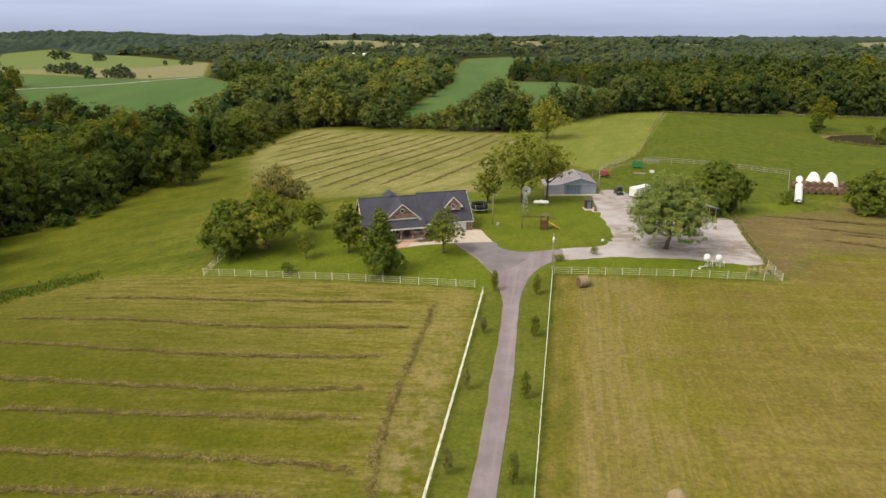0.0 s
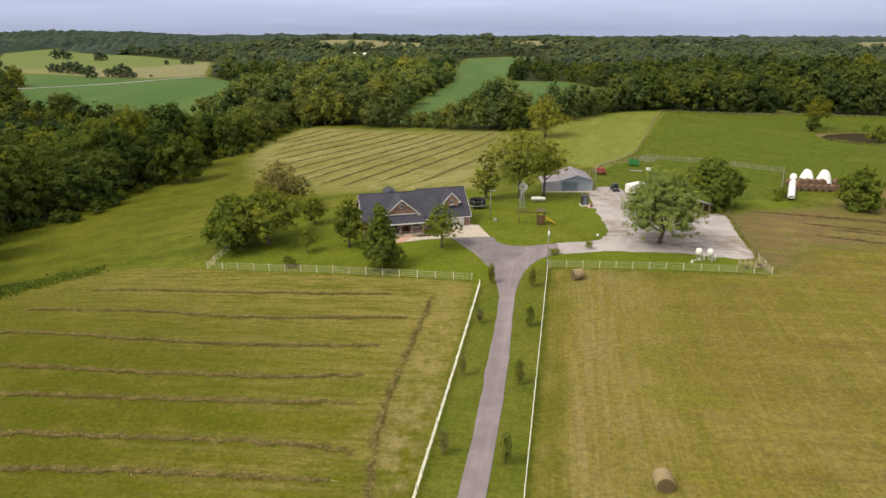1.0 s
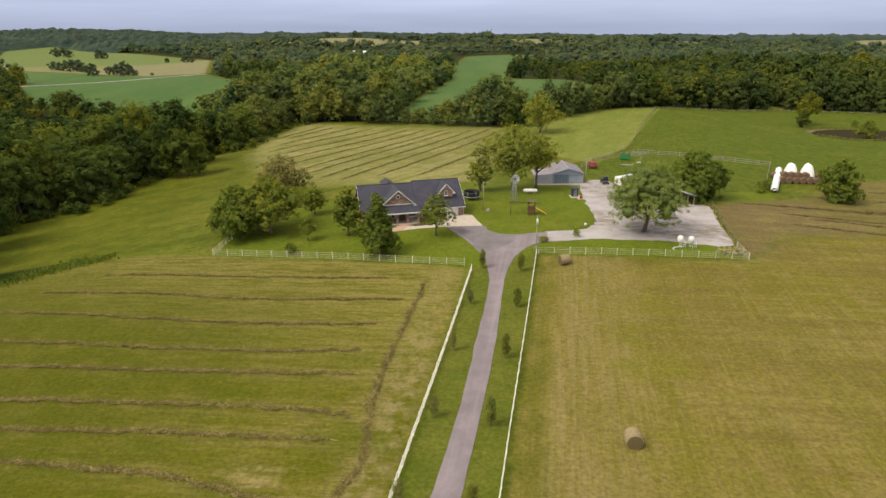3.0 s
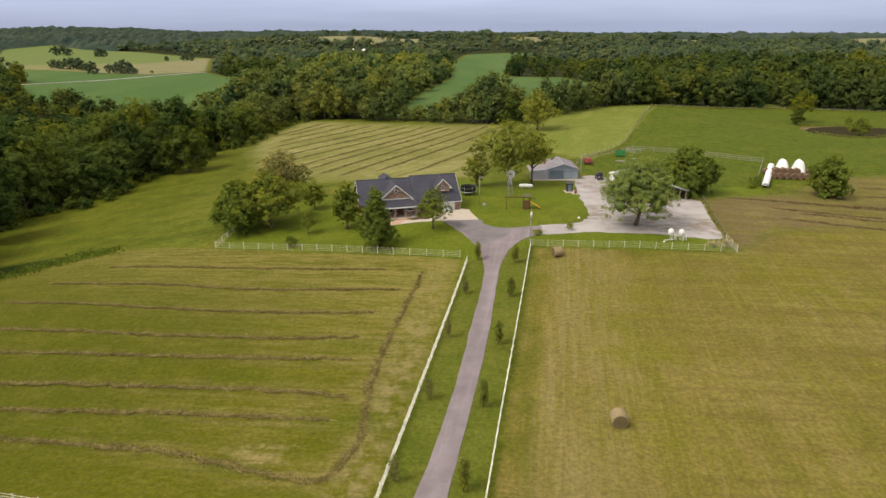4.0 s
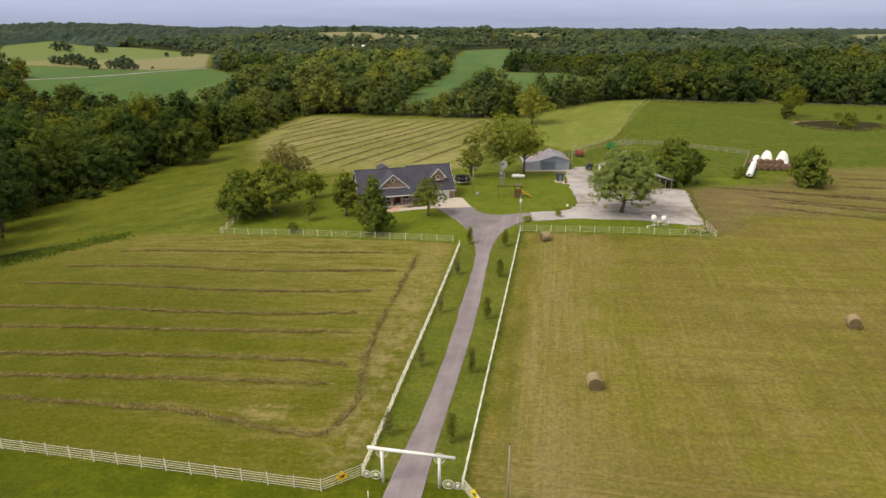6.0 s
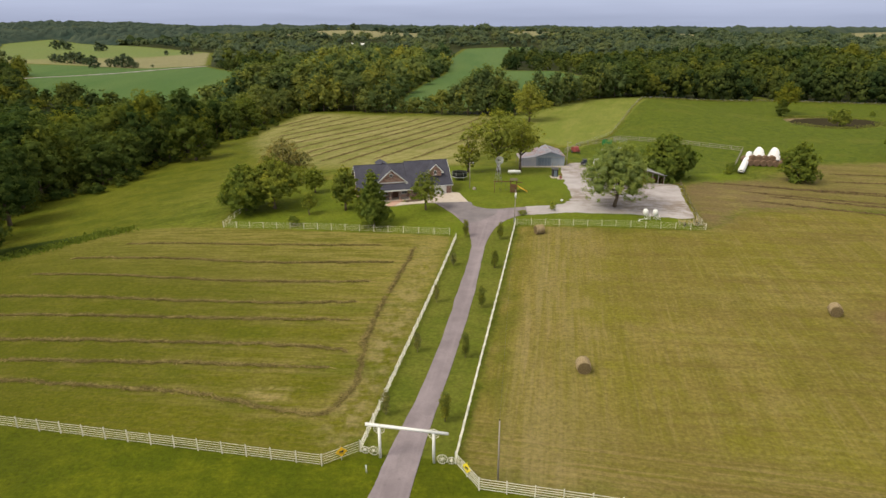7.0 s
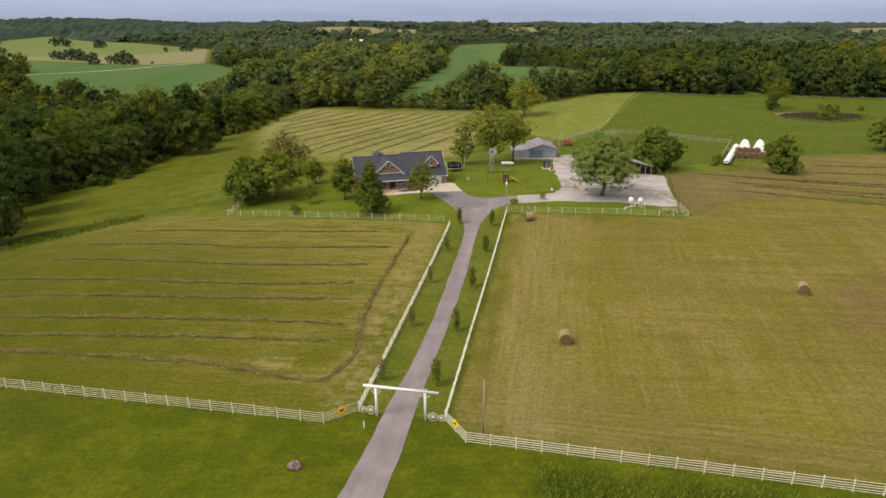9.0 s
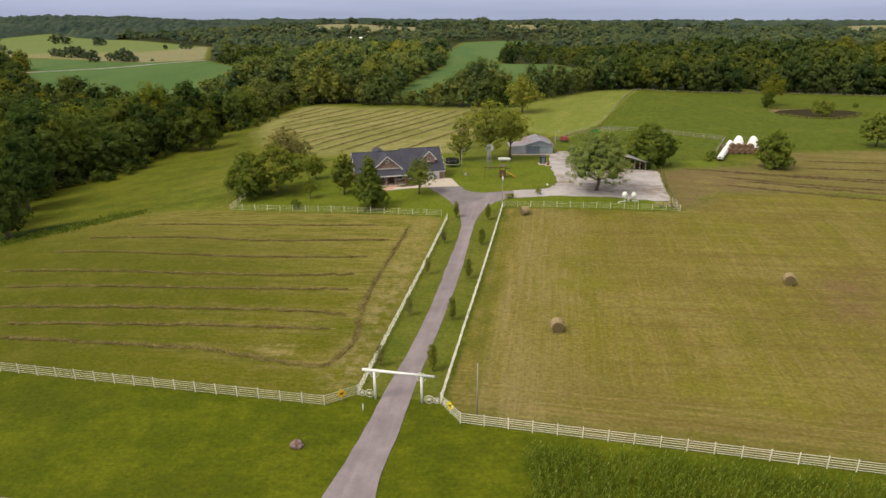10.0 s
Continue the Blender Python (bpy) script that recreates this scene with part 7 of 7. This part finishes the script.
def round_baler(x, y):
    b = thing("round_baler", pose(x, y, at(x, y), 0, 0, 25) @ Matrix.Scale(0.82, 4), "faded red hay baler parked beside the paddock", "farm machine")
    n = 16
    bm = bmesh.new()
    rod(bm, (-1.0, 0, 1.35), (1.0, 0, 1.35), 1.05, None, n)
    box(bm, -1.05, -1.7, 0.7, 1.05, 0.0, 1.3)
    part("body", finish(bm, "body", RED, False, 0.03), b)
    part("drawbar", rod_mesh("drawbar", [((0, -1.6, 0.6), (0, -3.4, 0.5), 0.08), ((0, -3.3, 0), (0, -3.3, 0.6), 0.05)], DARKMETAL), b)
    part("tailgate", rod_mesh("tailgate", [((-0.9, 0.6, 1.35), (0.9, 0.6, 1.35), 0.75)], RED, n), b)
    for sx in (-1.3, 1.3):
        w = part("wheel", ring_mesh("wheel", 0.34, 0.16, RUBBER, pose(0, 0, 0, 0, 90, 0), 20, 8), b, pose(sx, 0, 0.5))
        part("rim", rod_mesh("rim", [((-0.08, 0, 0), (0.08, 0, 0), 0.26)], STEEL, 12), w)


round_baler(43.2, 168.5)


def feed_wagon(x, y):
    b = thing("feed_wagon", pose(x, y, at(x, y), 0, 0, -18), "green steel feed bin standing by the paddock fence", "feeder")
    bm = bmesh.new()
    for x0, x1, y0, y1 in ((-1.5, -1.4, -0.9, 0.9), (1.4, 1.5, -0.9, 0.9), (-1.4, 1.4, -0.9, -0.8), (-1.4, 1.4, 0.8, 0.9)):
        box(bm, x0, y0, 0.35, x1, y1, 1.75)
    box(bm, -1.4, -0.8, 0.35, 1.4, 0.8, 0.45)
    part("bin", finish(bm, "bin", GREEN), b)
    for sx in (-1.2, 1.2):
        part("skid", box_mesh("skid", (0.15, 2.2, 0.4), GREEN, 0.0), b, pose(sx, 0, 0.15))


feed_wagon(56.0, 181.5)
b = thing("stock_panels", pose(61.5, 186.5, at(61.5, 186.5), 0, 0, -25), "grey steel stock panels leaning by the fence", "livestock panel")
for i in range(6):
    part("bar", rod_mesh("bar", [((-2.2, 0, 0.25 + i * 0.26), (2.2, 0, 0.25 + i * 0.26), 0.03)], STEEL, 6), b)
for x in (-2.2, 0, 2.2):
    part("upright", rod_mesh("upright", [((x, 0, 0), (x, 0, 1.6), 0.035)], STEEL, 6), b)
for x, y, sx, sy, sz, mat, lab in ((54.0, 173, 3.4, 0.9, 0.35, GREYWOOD, "stack of weathered grey boards on the grass"), (58.2, 174.5, 1.2, 0.8, 0.7, TANK_WHITE, "white plastic water trough in the paddock")):
    t = thing("board_stack" if mat is GREYWOOD else "water_trough", pose(x, y, at(x, y), 0, 0, -12), lab, "boards" if mat is GREYWOOD else "trough")
    if mat is GREYWOOD:
        for i in range(4):
            for j in range(2):
                part("board", box_mesh("board", (sx, 0.2, 0.12), mat, 0.0), t, pose(0.1 * i, -0.35 + i * 0.24, 0.07 + j * 0.13, 0, 0, (i * 7 + j * 5) % 9 - 4))
    else:
        bm = bmesh.new()
        for x0, x1, y0, y1, z0, z1 in ((-0.6, -0.52, -0.4, 0.4, 0, 0.7), (0.52, 0.6, -0.4, 0.4, 0, 0.7), (-0.52, 0.52, -0.4, -0.32, 0, 0.7), (-0.52, 0.52, 0.32, 0.4, 0, 0.7), (-0.52, 0.52, -0.32, 0.32, 0, 0.1)):
            box(bm, x0, y0, z0, x1, y1, z1)
        part("shell", finish(bm, "shell", mat), t)
        part("water", box_mesh("water", (1.02, 0.62, 0.02), GLASS, 0.0), t, pose(0, 0, 0.6))


def open_shed():
    z = at(54, 126)
    s = thing("open_shed", pose(49.8, 123.4, z, 0, 0, 4), "open-fronted timber shed with a sloping pale metal roof", "shed")
    W, D = 5.6, 5.4
    hi, lo = 3.95, 2.2
    part("roof", plate("roof", [(-0.4, -0.5, hi), (W + 0.4, -0.5, lo), (W + 0.4, D + 0.3, lo), (-0.4, D + 0.3, hi)], 0.1, PALE_SHEET), s)
    for i in range(5):
        x = i * W / 4
        h = hi + (lo - hi) * i / 4 - 0.12
        for y in (0.0, D):
            part("post", box_mesh("post", (0.14, 0.14, h + 0.3), GREYWOOD, 0.0), s, pose(x, y, h / 2 - 0.15))
    part("wall", prism("wall", [(0, -0.2), (W, -0.2), (W, lo - 0.15), (0, hi - 0.15)], 0.06, BROWNWOOD, pose(0, D - 0.1, 0)), s)
    part("wall", box_mesh("wall", (0.06, D, 2.1), BROWNWOOD, 0.0), s, pose(W, D / 2, 0.9))
    part("beam", plate("beam", [(0, -0.08, hi - 0.1), (W, -0.08, lo - 0.1), (W, 0.08, lo - 0.1), (0, 0.08, hi - 0.1)], 0.2, GREYWOOD), s)
    return z


open_shed()
i = thing("red_implement", pose(53.2, 125.6, at(53.2, 125.6), 0, 0, 20), "faded red farm implement stored in the shed", "farm machine")
part("frame", rod_mesh("frame", [((-1.2, 0, 0.7), (1.2, 0, 0.7), 0.09), ((0, 0, 0.7), (0, -1.4, 0.6), 0.08), ((-1.1, 0, 0.7), (-0.9, 0.4, 1.5), 0.06)], RED), i)
for x in (-0.9, -0.3, 0.3, 0.9):
    part("tine", rod_mesh("tine", [((x, 0, 0.7), (x, 0.5, 0.35), 0.05), ((x, 0.5, 0.35), (x, 0.3, 0.0), 0.04)], DARKMETAL, 5), i)
part("hopper", box_mesh("hopper", (1.6, 0.6, 0.6), RED, 0.03), i, pose(0, 0.1, 1.1))


def hopper_tank(x, y):
    t = thing("spray_tank", pose(x, y, at(x, y)), "white upright tank on a white steel leg stand", "tank", "white tanks by the fence")
    n, V, F = 18, [], []
    prof = [(0.05, 1.02), (0.30, 1.06), (0.52, 1.2), (0.68, 1.45), (0.76, 1.8), (0.74, 2.12), (0.62, 2.42), (0.42, 2.62), (0.17, 2.70), (0.15, 2.76), (0.02, 2.78)]
    for r, z in prof:
        V += [(r * math.cos(2 * math.pi * i / n), r * math.sin(2 * math.pi * i / n), z) for i in range(n)]
    for j in range(len(prof) - 1):
        F += [(j * n + i, j * n + (i + 1) % n, (j + 1) * n + (i + 1) % n, (j + 1) * n + i) for i in range(n)]
    part("vessel", mesh_from("vessel", V, F, TANK_WHITE), t, pose(-0.35, 0, 0.12, 0, -10, 0))
    for a in range(4):
        c, s = math.cos(a * math.pi / 2 + 0.785), math.sin(a * math.pi / 2 + 0.785)
        part("leg", rod_mesh("leg", [((0.95 * c, 0.95 * s, 0), (0.66 * c, 0.66 * s, 1.5), 0.045)], TANK_WHITE, 6), t)
        d, e = math.cos((a + 1) * math.pi / 2 + 0.785), math.sin((a + 1) * math.pi / 2 + 0.785)
        part("cross_brace", rod_mesh("cross_brace", [((0.88 * c, 0.88 * s, 0.35), (0.88 * d, 0.88 * e, 0.35), 0.03), ((0.88 * c, 0.88 * s, 0.35), (0.74 * d, 0.74 * e, 1.05), 0.022)], TANK_WHITE, 5), t)
    part("lid", rod_mesh("lid", [((0, 0, 2.74), (0, 0, 2.84), 0.18, 0.15)], STEEL, 12), t, pose(-0.35, 0, 0.12, 0, -10, 0))
    return t


tk = hopper_tank(43.2, 96.0)
tk.scale = (0.70, 0.70, 0.80)
copy_thing(tk, pose(45.0, 95.9, at(45.0, 95.9), 0, 0, 20))
h = thing("tow_hitch", pose(42.2, 95.2, at(42.2, 95.2)), "white steel drawbar lying beside the tanks", "drawbar")
part("bar", rod_mesh("bar", [((-0.8, 0, 0.3), (0.9, 0.5, 0.35), 0.06), ((-0.8, 0, 0), (-0.8, 0, 0.45), 0.05)], TANK_WHITE, 6), h)
part("foot", box_mesh("foot", (0.4, 0.3, 0.08), TANK_WHITE, 0.0), h, pose(-0.8, 0, 0.04))


def hay_rake(x, y):
    r = thing("hay_rake", pose(x, y, at(x, y), 0, 0, 10), "old straw-yellow wheel rake parked by the fence corner", "farm machine")
    part("frame", rod_mesh("frame", [((-1.9, 0.5, 0.8), (1.9, -0.5, 0.8), 0.08), ((0, 0, 0.8), (0.3, -1.8, 0.6), 0.07), ((-1.9, 0.5, 0.8), (-0.2, -1.2, 0.7), 0.05), ((1.5, -0.4, 0.8), (1.7, 0.6, 1.5), 0.05)], STRAWPAINT), r)
    ring = ring_mesh("ring", 0.58, 0.04, STRAWPAINT, None, 18, 5)
    tine = rod_mesh("tine", [((0.1, 0, 0), (0.72, 0.04, 0), 0.014)], STEEL, 4)
    for i in range(5):
        w = part("rake_wheel", ring, r, pose(-1.7 + i * 0.85, 0.45 - i * 0.24, 0.68, 78, 0, 35))
        for k in range(14):
            part("tine", tine, w, pose(0, 0, 0, 0, 0, k * 360 / 14))
    for sx in (-1.2, 1.3):
        w = part("wheel", ring_mesh("wheel", 0.26, 0.09, RUBBER, pose(0, 0, 0, 0, 90, 0), 16, 6), r, pose(sx, -0.5, 0.35))
        part("rim", rod_mesh("rim", [((-0.05, 0, 0), (0.05, 0, 0), 0.2)], STRAWPAINT, 10), w)


hay_rake(50.4, 93.4)


# ---- stored bales by the pasture ----
def wrapped_row():
    a, b = Vector((80.2, 138.5, 0)), Vector((93.8, 163.5, 0))
    d = (b - a)
    n, k, V, F = 60, 14, [], []
    for i in range(n + 1):
        t = i / n
        p = a + d * t
        side = Vector((-d.y, d.x, 0)).normalized()
        pin = 1 - 0.07 * abs(math.sin(t * math.pi * 17)) ** 6
        end = min(1.0, (min(t, 1 - t) * d.length + 0.12) / 0.5)
        for j in range(k):
            u = math.pi * (-0.18 + 1.36 * j / (k - 1))
            r = 0.84 * pin * math.sqrt(end) * (1 + 0.02 * noise.noise((i * 0.7, j, 2)))
            q = p + side * (math.cos(u) * r)
            V.append((q.x, q.y, at(q.x, q.y) + max(-0.05, 0.8 + math.sin(u) * r)))
            if i and j:
                c = i * k + j
                F.append((c - k - 1, c - k, c, c - 1))
    F += [tuple(range(k)), tuple(reversed(range(n * k, n * k + k)))]
    me = mesh_from("wrapped_bale_row", V, F, FILM_WHITE)
    me.transform(Matrix.Translation((-a.x, -a.y, 0)))
    ob = new("wrapped_bale_row", me)
    ob.location = (a.x, a.y, 0)
    tagged(ob, "long tube of hay bales wrapped in white film", "wrapped bales")


wrapped_row()
OLD_BALE = bale_mesh("hay_bale", 0.86, 1.5, BALE_OLD, 2, BALE_OLD)


def stack_cover(x, y, turn):
    n, k, V, F = 16, 17, [], []
    for i in range(n + 1):
        t = i / n
        end = min(1.0, min(t, 1 - t) * 3.2 + 0.12) ** 0.5
        for j in range(k):
            u = j / (k - 1) * 2 - 1
            z = 4.5 * (1 - abs(u) ** 2.3) * end + 0.1
            wob = 0.08 * noise.noise((i * 0.6, j * 0.9, x))
            V.append((u * 1.75 + wob, (t - 0.5) * 4.4 + wob, z + wob))
            if i and j:
                c = i * k + j
                F.append((c - k - 1, c - k, c, c - 1))
    F += [tuple(range(k)), tuple(reversed(range(n * k, n * k + k)))]
    c = thing("stack_cover", pose(x, y, at(x, y), 0, 0, turn), "white plastic cover pulled over a peaked bale stack", "tarpaulin", "white stack covers")
    part("sheet", mesh_from("sheet", V, F, FILM_WHITE), c)
    part("tie_rope", rod_mesh("tie_rope", [((sx * 1.7, y0, 1.0), (sx * 2.0, y0, 0.0), 0.015) for sx in (-1, 1) for y0 in (-1.5, 0, 1.5)], DARKMETAL, 4), c)


def bale_store():
    turn = -8
    base = pose(89.5, 150.0, 0, 0, 0, turn)
    low = [-1.6, 0.05, 1.7, 3.35, 5.0, 6.65]
    spots = [(u, 0.0, 0.0) for u in low] + [(u, 0.75, 1.2) for u in (-0.8, 0.85, 2.5, 4.2)] + [(u, 5.6, 0.0) for u in low] + [(8.3, 0.4, 0), (8.3, 2.2, 0), (7.6, 1.0, 1.35)]
    for u, v, z in spots:
        p = base @ Vector((u, v, 0))
        b = new("hay_bale", OLD_BALE)
        b.matrix_basis = pose(p.x, p.y, at(p.x, p.y) + z, 0, 0, turn + 90 + (u * 37 + v * 11) % 9 - 4)
        tagged(b, "old brown round hay bale in the covered stack", "hay bale", "stored bales")
    for u in (1.5, 5.6):
        p = base @ Vector((u, 3.5, 0))
        stack_cover(p.x, p.y, turn)


bale_store()


# ---- field margins ----
def rough_strip(name, pts, wide, tall, count, seed, material, label, kind="stuff", category="grass"):
    """Uncut grass and weeds left along a margin."""
    rng = np.random.default_rng(seed)
    line = curve_points(pts, 10)
    V, F = [], []
    for _ in range(count):
        i = int(rng.integers(len(line) - 1))
        t = rng.random()
        x = line[i][0] + (line[i + 1][0] - line[i][0]) * t + rng.normal() * wide
        y = line[i][1] + (line[i + 1][1] - line[i][1]) * t + rng.normal() * wide
        z, a, h, w = at(x, y), rng.random() * 6.283, tall * (0.5 + 0.8 * rng.random()), 0.1 + 0.14 * rng.random()
        c, s = math.cos(a), math.sin(a)
        lx, ly = rng.normal() * 0.15, rng.normal() * 0.15
        b = len(V)
        V += [(x - c * w, y - s * w, z - 0.05), (x + c * w, y + s * w, z - 0.05), (x + c * w * 0.6 + lx, y + s * w * 0.6 + ly, z + h), (x - c * w * 0.6 + lx, y - s * w * 0.6 + ly, z + h * 0.9)]
        F.append((b, b + 1, b + 2, b + 3))
    tagged(new(name, mesh_from(name, V, F, material, True)), label, category, kind=kind)


def wire_fence(pts, label, height=1.2, gap=4.0, timber=None):
    f = thing("wire_fence", pose(*pts[0], at(*pts[0])), label, "fence", "wire fences")
    inv = f.matrix_basis.inverted()
    post = rod_mesh("post", [((0, 0, -0.3), (0, 0, height), 0.06, 0.05)], timber or GREYWOOD, 6)
    spots = []
    for (ax, ay), (bx, by) in zip(pts, pts[1:]):
        n = max(1, round(math.hypot(bx - ax, by - ay) / gap))
        spots += [(ax + (bx - ax) * i / n, ay + (by - ay) * i / n) for i in range(n)]
    spots.append(pts[-1])
    for x, y in spots:
        part("post", post, f, inv @ pose(x, y, at(x, y)))
    for k in range(4):
        bm = bmesh.new()
        for (ax, ay), (bx, by) in zip(spots, spots[1:]):
            z = 0.3 + k * 0.27
            rod(bm, inv @ Vector((ax, ay, at(ax, ay, z))), inv @ Vector((bx, by, at(bx, by, z))), 0.008, None, 3)
        part("wire", finish(bm, "wire", STEEL), f)


wire_fence([(46, 180), (62, 201), (82, 250), (102, 299)], "wire fence between the hay knoll and pasture")
wire_fence([(53.4, 97), (55.8, 110), (59.2, 123.5)], "old wire fence beside the gravel yard", 1.2, 2.0, BARK)
rough_strip("long_grass", [(53.6, 97.6), (56.0, 110), (59.4, 123.5)], 0.28, 0.3, 520, 9, GRASS, "dry uncut grass under the yard fence")
wire_fence([(102, 299), (140, 309), (172, 318), (214, 309), (260, 300)], "wire fence along the wood behind the pasture")


rough_strip("long_grass", [(-60, 97.8), (-66, 94.4), (-74, 88.6), (-84, 82), (-98, 75.5)], 1.3, 0.34, 2200, 31, LEAF_DARK, "rank dark green grass along the swale")
rough_strip("long_grass", [(102, 299), (140, 310), (172, 320), (214, 311), (300, 300)], 1.2, 0.7, 2600, 6, GRASS, "long grass along the woodland fence")
rough_strip("long_grass", [(46, 180), (62, 201), (82, 250), (102, 299)], 0.5, 0.25, 800, 8, GRASS, "dry uncut grass below the wire fence")


def tall_crop():
    rng = np.random.default_rng(12)
    V, F = [], []
    edge = [(11.9, 6), (12.7, 18.1), (14.6, 18.5), (31.4, 15.2), (43.5, 12.6), (78, 4.6), (78, -4), (40, 4)]
    x = 11.0
    while x < 79:
        y = -5.0
        while y < 19:
            px, py = x + rng.normal() * 0.14, y + rng.normal() * 0.12
            y += 0.36
            if border(edge, np.array(px), np.array(py)) < rng.normal() * 0.25 or rng.random() < 0.12:
                continue
            h = 1.25 + 0.6 * rng.random() + 0.25 * noise.noise((px * 0.3, py * 0.3, 4))
            z = at(px, py)
            for k in range(6):
                a, zz = k * 2.4 + rng.random(), h * (0.25 + 0.14 * k)
                c, s, L, w = math.cos(a), math.sin(a), 0.42 * (1.1 - 0.1 * k), 0.05
                b = len(V)
                V += [(px - s * w, py + c * w, z + zz), (px + s * w, py - c * w, z + zz), (px + c * L * 0.55 + s * w, py + s * L * 0.55 - c * w, z + zz + 0.26), (px + c * L * 0.55 - s * w, py + s * L * 0.55 + c * w, z + zz + 0.26),
                      (px + c * L, py + s * L, z + zz + 0.08)]
                F += [(b, b + 1, b + 2, b + 3), (b + 3, b + 2, b + 4)]
            b = len(V)
            V += [(px - 0.02, py, z - 0.05), (px + 0.02, py, z - 0.05), (px + 0.015, py, z + h), (px - 0.015, py, z + h)]
            F.append((b, b + 1, b + 2, b + 3))
        x += 0.76
    tagged(new("tall_crop", mesh_from("tall_crop", V, F, CORN, True)), "strip of tall green leafy crop inside the verge", "crop", kind="stuff")


tall_crop()

# Muddy brown, coloured dark in place of the mirrored woods; gloss is off.
WATER = Nodes("brown_pond_water")
WATER.surface(WATER.mix(WATER.noise(WATER.place(), 0.12, 4), (0.050, 0.042, 0.024), (0.030, 0.028, 0.016)), 0.35, 0.0, None, 0.0)
lvl = at(166, 244) - 0.55
pw = new("water", mesh_from("water", [(x + (x - 166) * 0.06, y + (y - 244) * 0.06, lvl) for x, y in POND], [tuple(range(len(POND)))], WATER.mat))
tagged(pw, "still brown pond water with bare banks", "pond", kind="structure")

rough_strip("long_grass", [(147, 236), (153, 227.6), (163, 227.2), (178, 234.4), (187, 245)], 1.6, 0.4, 600, 21, GRASS, "rank grass and reeds on the pond bank")
rough_strip("long_grass", [(186, 252), (170, 259), (156, 257.5), (148, 251)], 1.4, 0.4, 400, 22, GRASS, "rank grass on the far pond bank")

# ---- far fields: track, hedgerow trees and farm buildings ----
track = curve_points([(-470, 575), (-411, 624), (-349, 681), (-294, 796)], 8)
tagged(slab("track", [(x - 2.2, y + 1.4) for x, y in track] + [(x + 2.2, y - 1.4) for x, y in reversed(track)], 0.35, GRAVEL, 5.0), "pale dirt track between the far crop fields", "track", kind="structure")


def hedge_trees():
    rng = np.random.default_rng(31)
    shapes = []
    for k in range(3):
        cs, rs = lumps(rng, 12, 11, 0.1, 14, "dome")
        v, f = crown_arrays(rng, cs, rs, 700, 0.6, core=0.85, neat=1.4, clumps=8)
        t = thing("hedge_tree", pose(0, 0, 0), "rounded dark green hedgerow tree on the far field", "tree", "far hedgerow trees")
        part("trunk", trunk_mesh(rng, 10, 0.3, 1.0, cs, 3), t)
        part("crown", foliage_mesh("crown", v, f, LEAF_FAR_HAZE), t)
        shapes.append(t)
    spots = [(-524, 868, 1.0), (-510, 858, 0.9), (-497, 850, 1.1), (-482, 840, 1.3), (-470, 833, 1.2), (-452, 812, 0.8), (-438, 795, 0.9), (-414, 760, 1.15), (-404, 778, 0.8), (-392, 772, 1.1), (-381, 767, 1.3), (-372, 764, 1.0), (-364, 758, 0.6),
             (-828, 1395, 1.6), (-810, 1390, 1.7), (-790, 1375, 1.3), (-697, 1316, 1.5), (-690, 1325, 1.2), (-471, 1104, 0.7), (-442, 1109, 1.0), (-430, 1108, 0.9), (-350, 772, 0.3), (120, 1160, 0.7), (132, 1150, 0.5), (150, 1190, 0.8), (-300, 1690, 1.3), (-285, 1700, 1.1), (-240, 1760, 1.6), (-225, 1740, 1.2), (-150, 1600, 1.2), (-130, 1560, 1.0), (-110, 1530, 1.1)]
    for i, (x, y, s) in enumerate(spots):
        m = pose(x, y, at(x, y) - 0.2, 0, 0, i * 77)
        t = shapes[i] if i < 3 else copy_thing(shapes[i % 3], m)
        t.matrix_basis = m
        t.scale = (s * 1.3, s * 1.3, s * 1.12)


hedge_trees()


def far_barn(x, y, w, d, e, turn, material, label):
    b = thing("barn", pose(x, y, at(x, y), 0, 0, turn), label, "barn", "far farm buildings")
    part("wall", prism("wall", [(0, -1), (w, -1), (w, e), (w / 2, e + w * 0.28), (0, e)], d, material), b)
    for s in (-1, 1):
        part("roof", plate("roof", [(w / 2 + s * (w / 2 + 0.5), -0.5, e + 0.1), (w / 2, -0.5, e + w * 0.28 + 0.35), (w / 2, d + 0.5, e + w * 0.28 + 0.35), (w / 2 + s * (w / 2 + 0.5), d + 0.5, e + 0.1)], 0.25, TANK_WHITE), b)
    part("door", box_mesh("door", (w * 0.35, 0.2, e * 0.8), DOOR_METAL, 0.0), b, pose(w / 2, -0.12, e * 0.4))


far_barn(-160, 1325, 6, 9, 4, 60, TANK_WHITE, "far white barn with a pale metal roof")
far_barn(-186, 1345, 4.5, 6, 3.4, 40, TANK_WHITE, "small far white farm building among trees")
far_barn(-200, 1352, 4, 5, 3.4, 15, TANK_WHITE, "small far white house among trees")
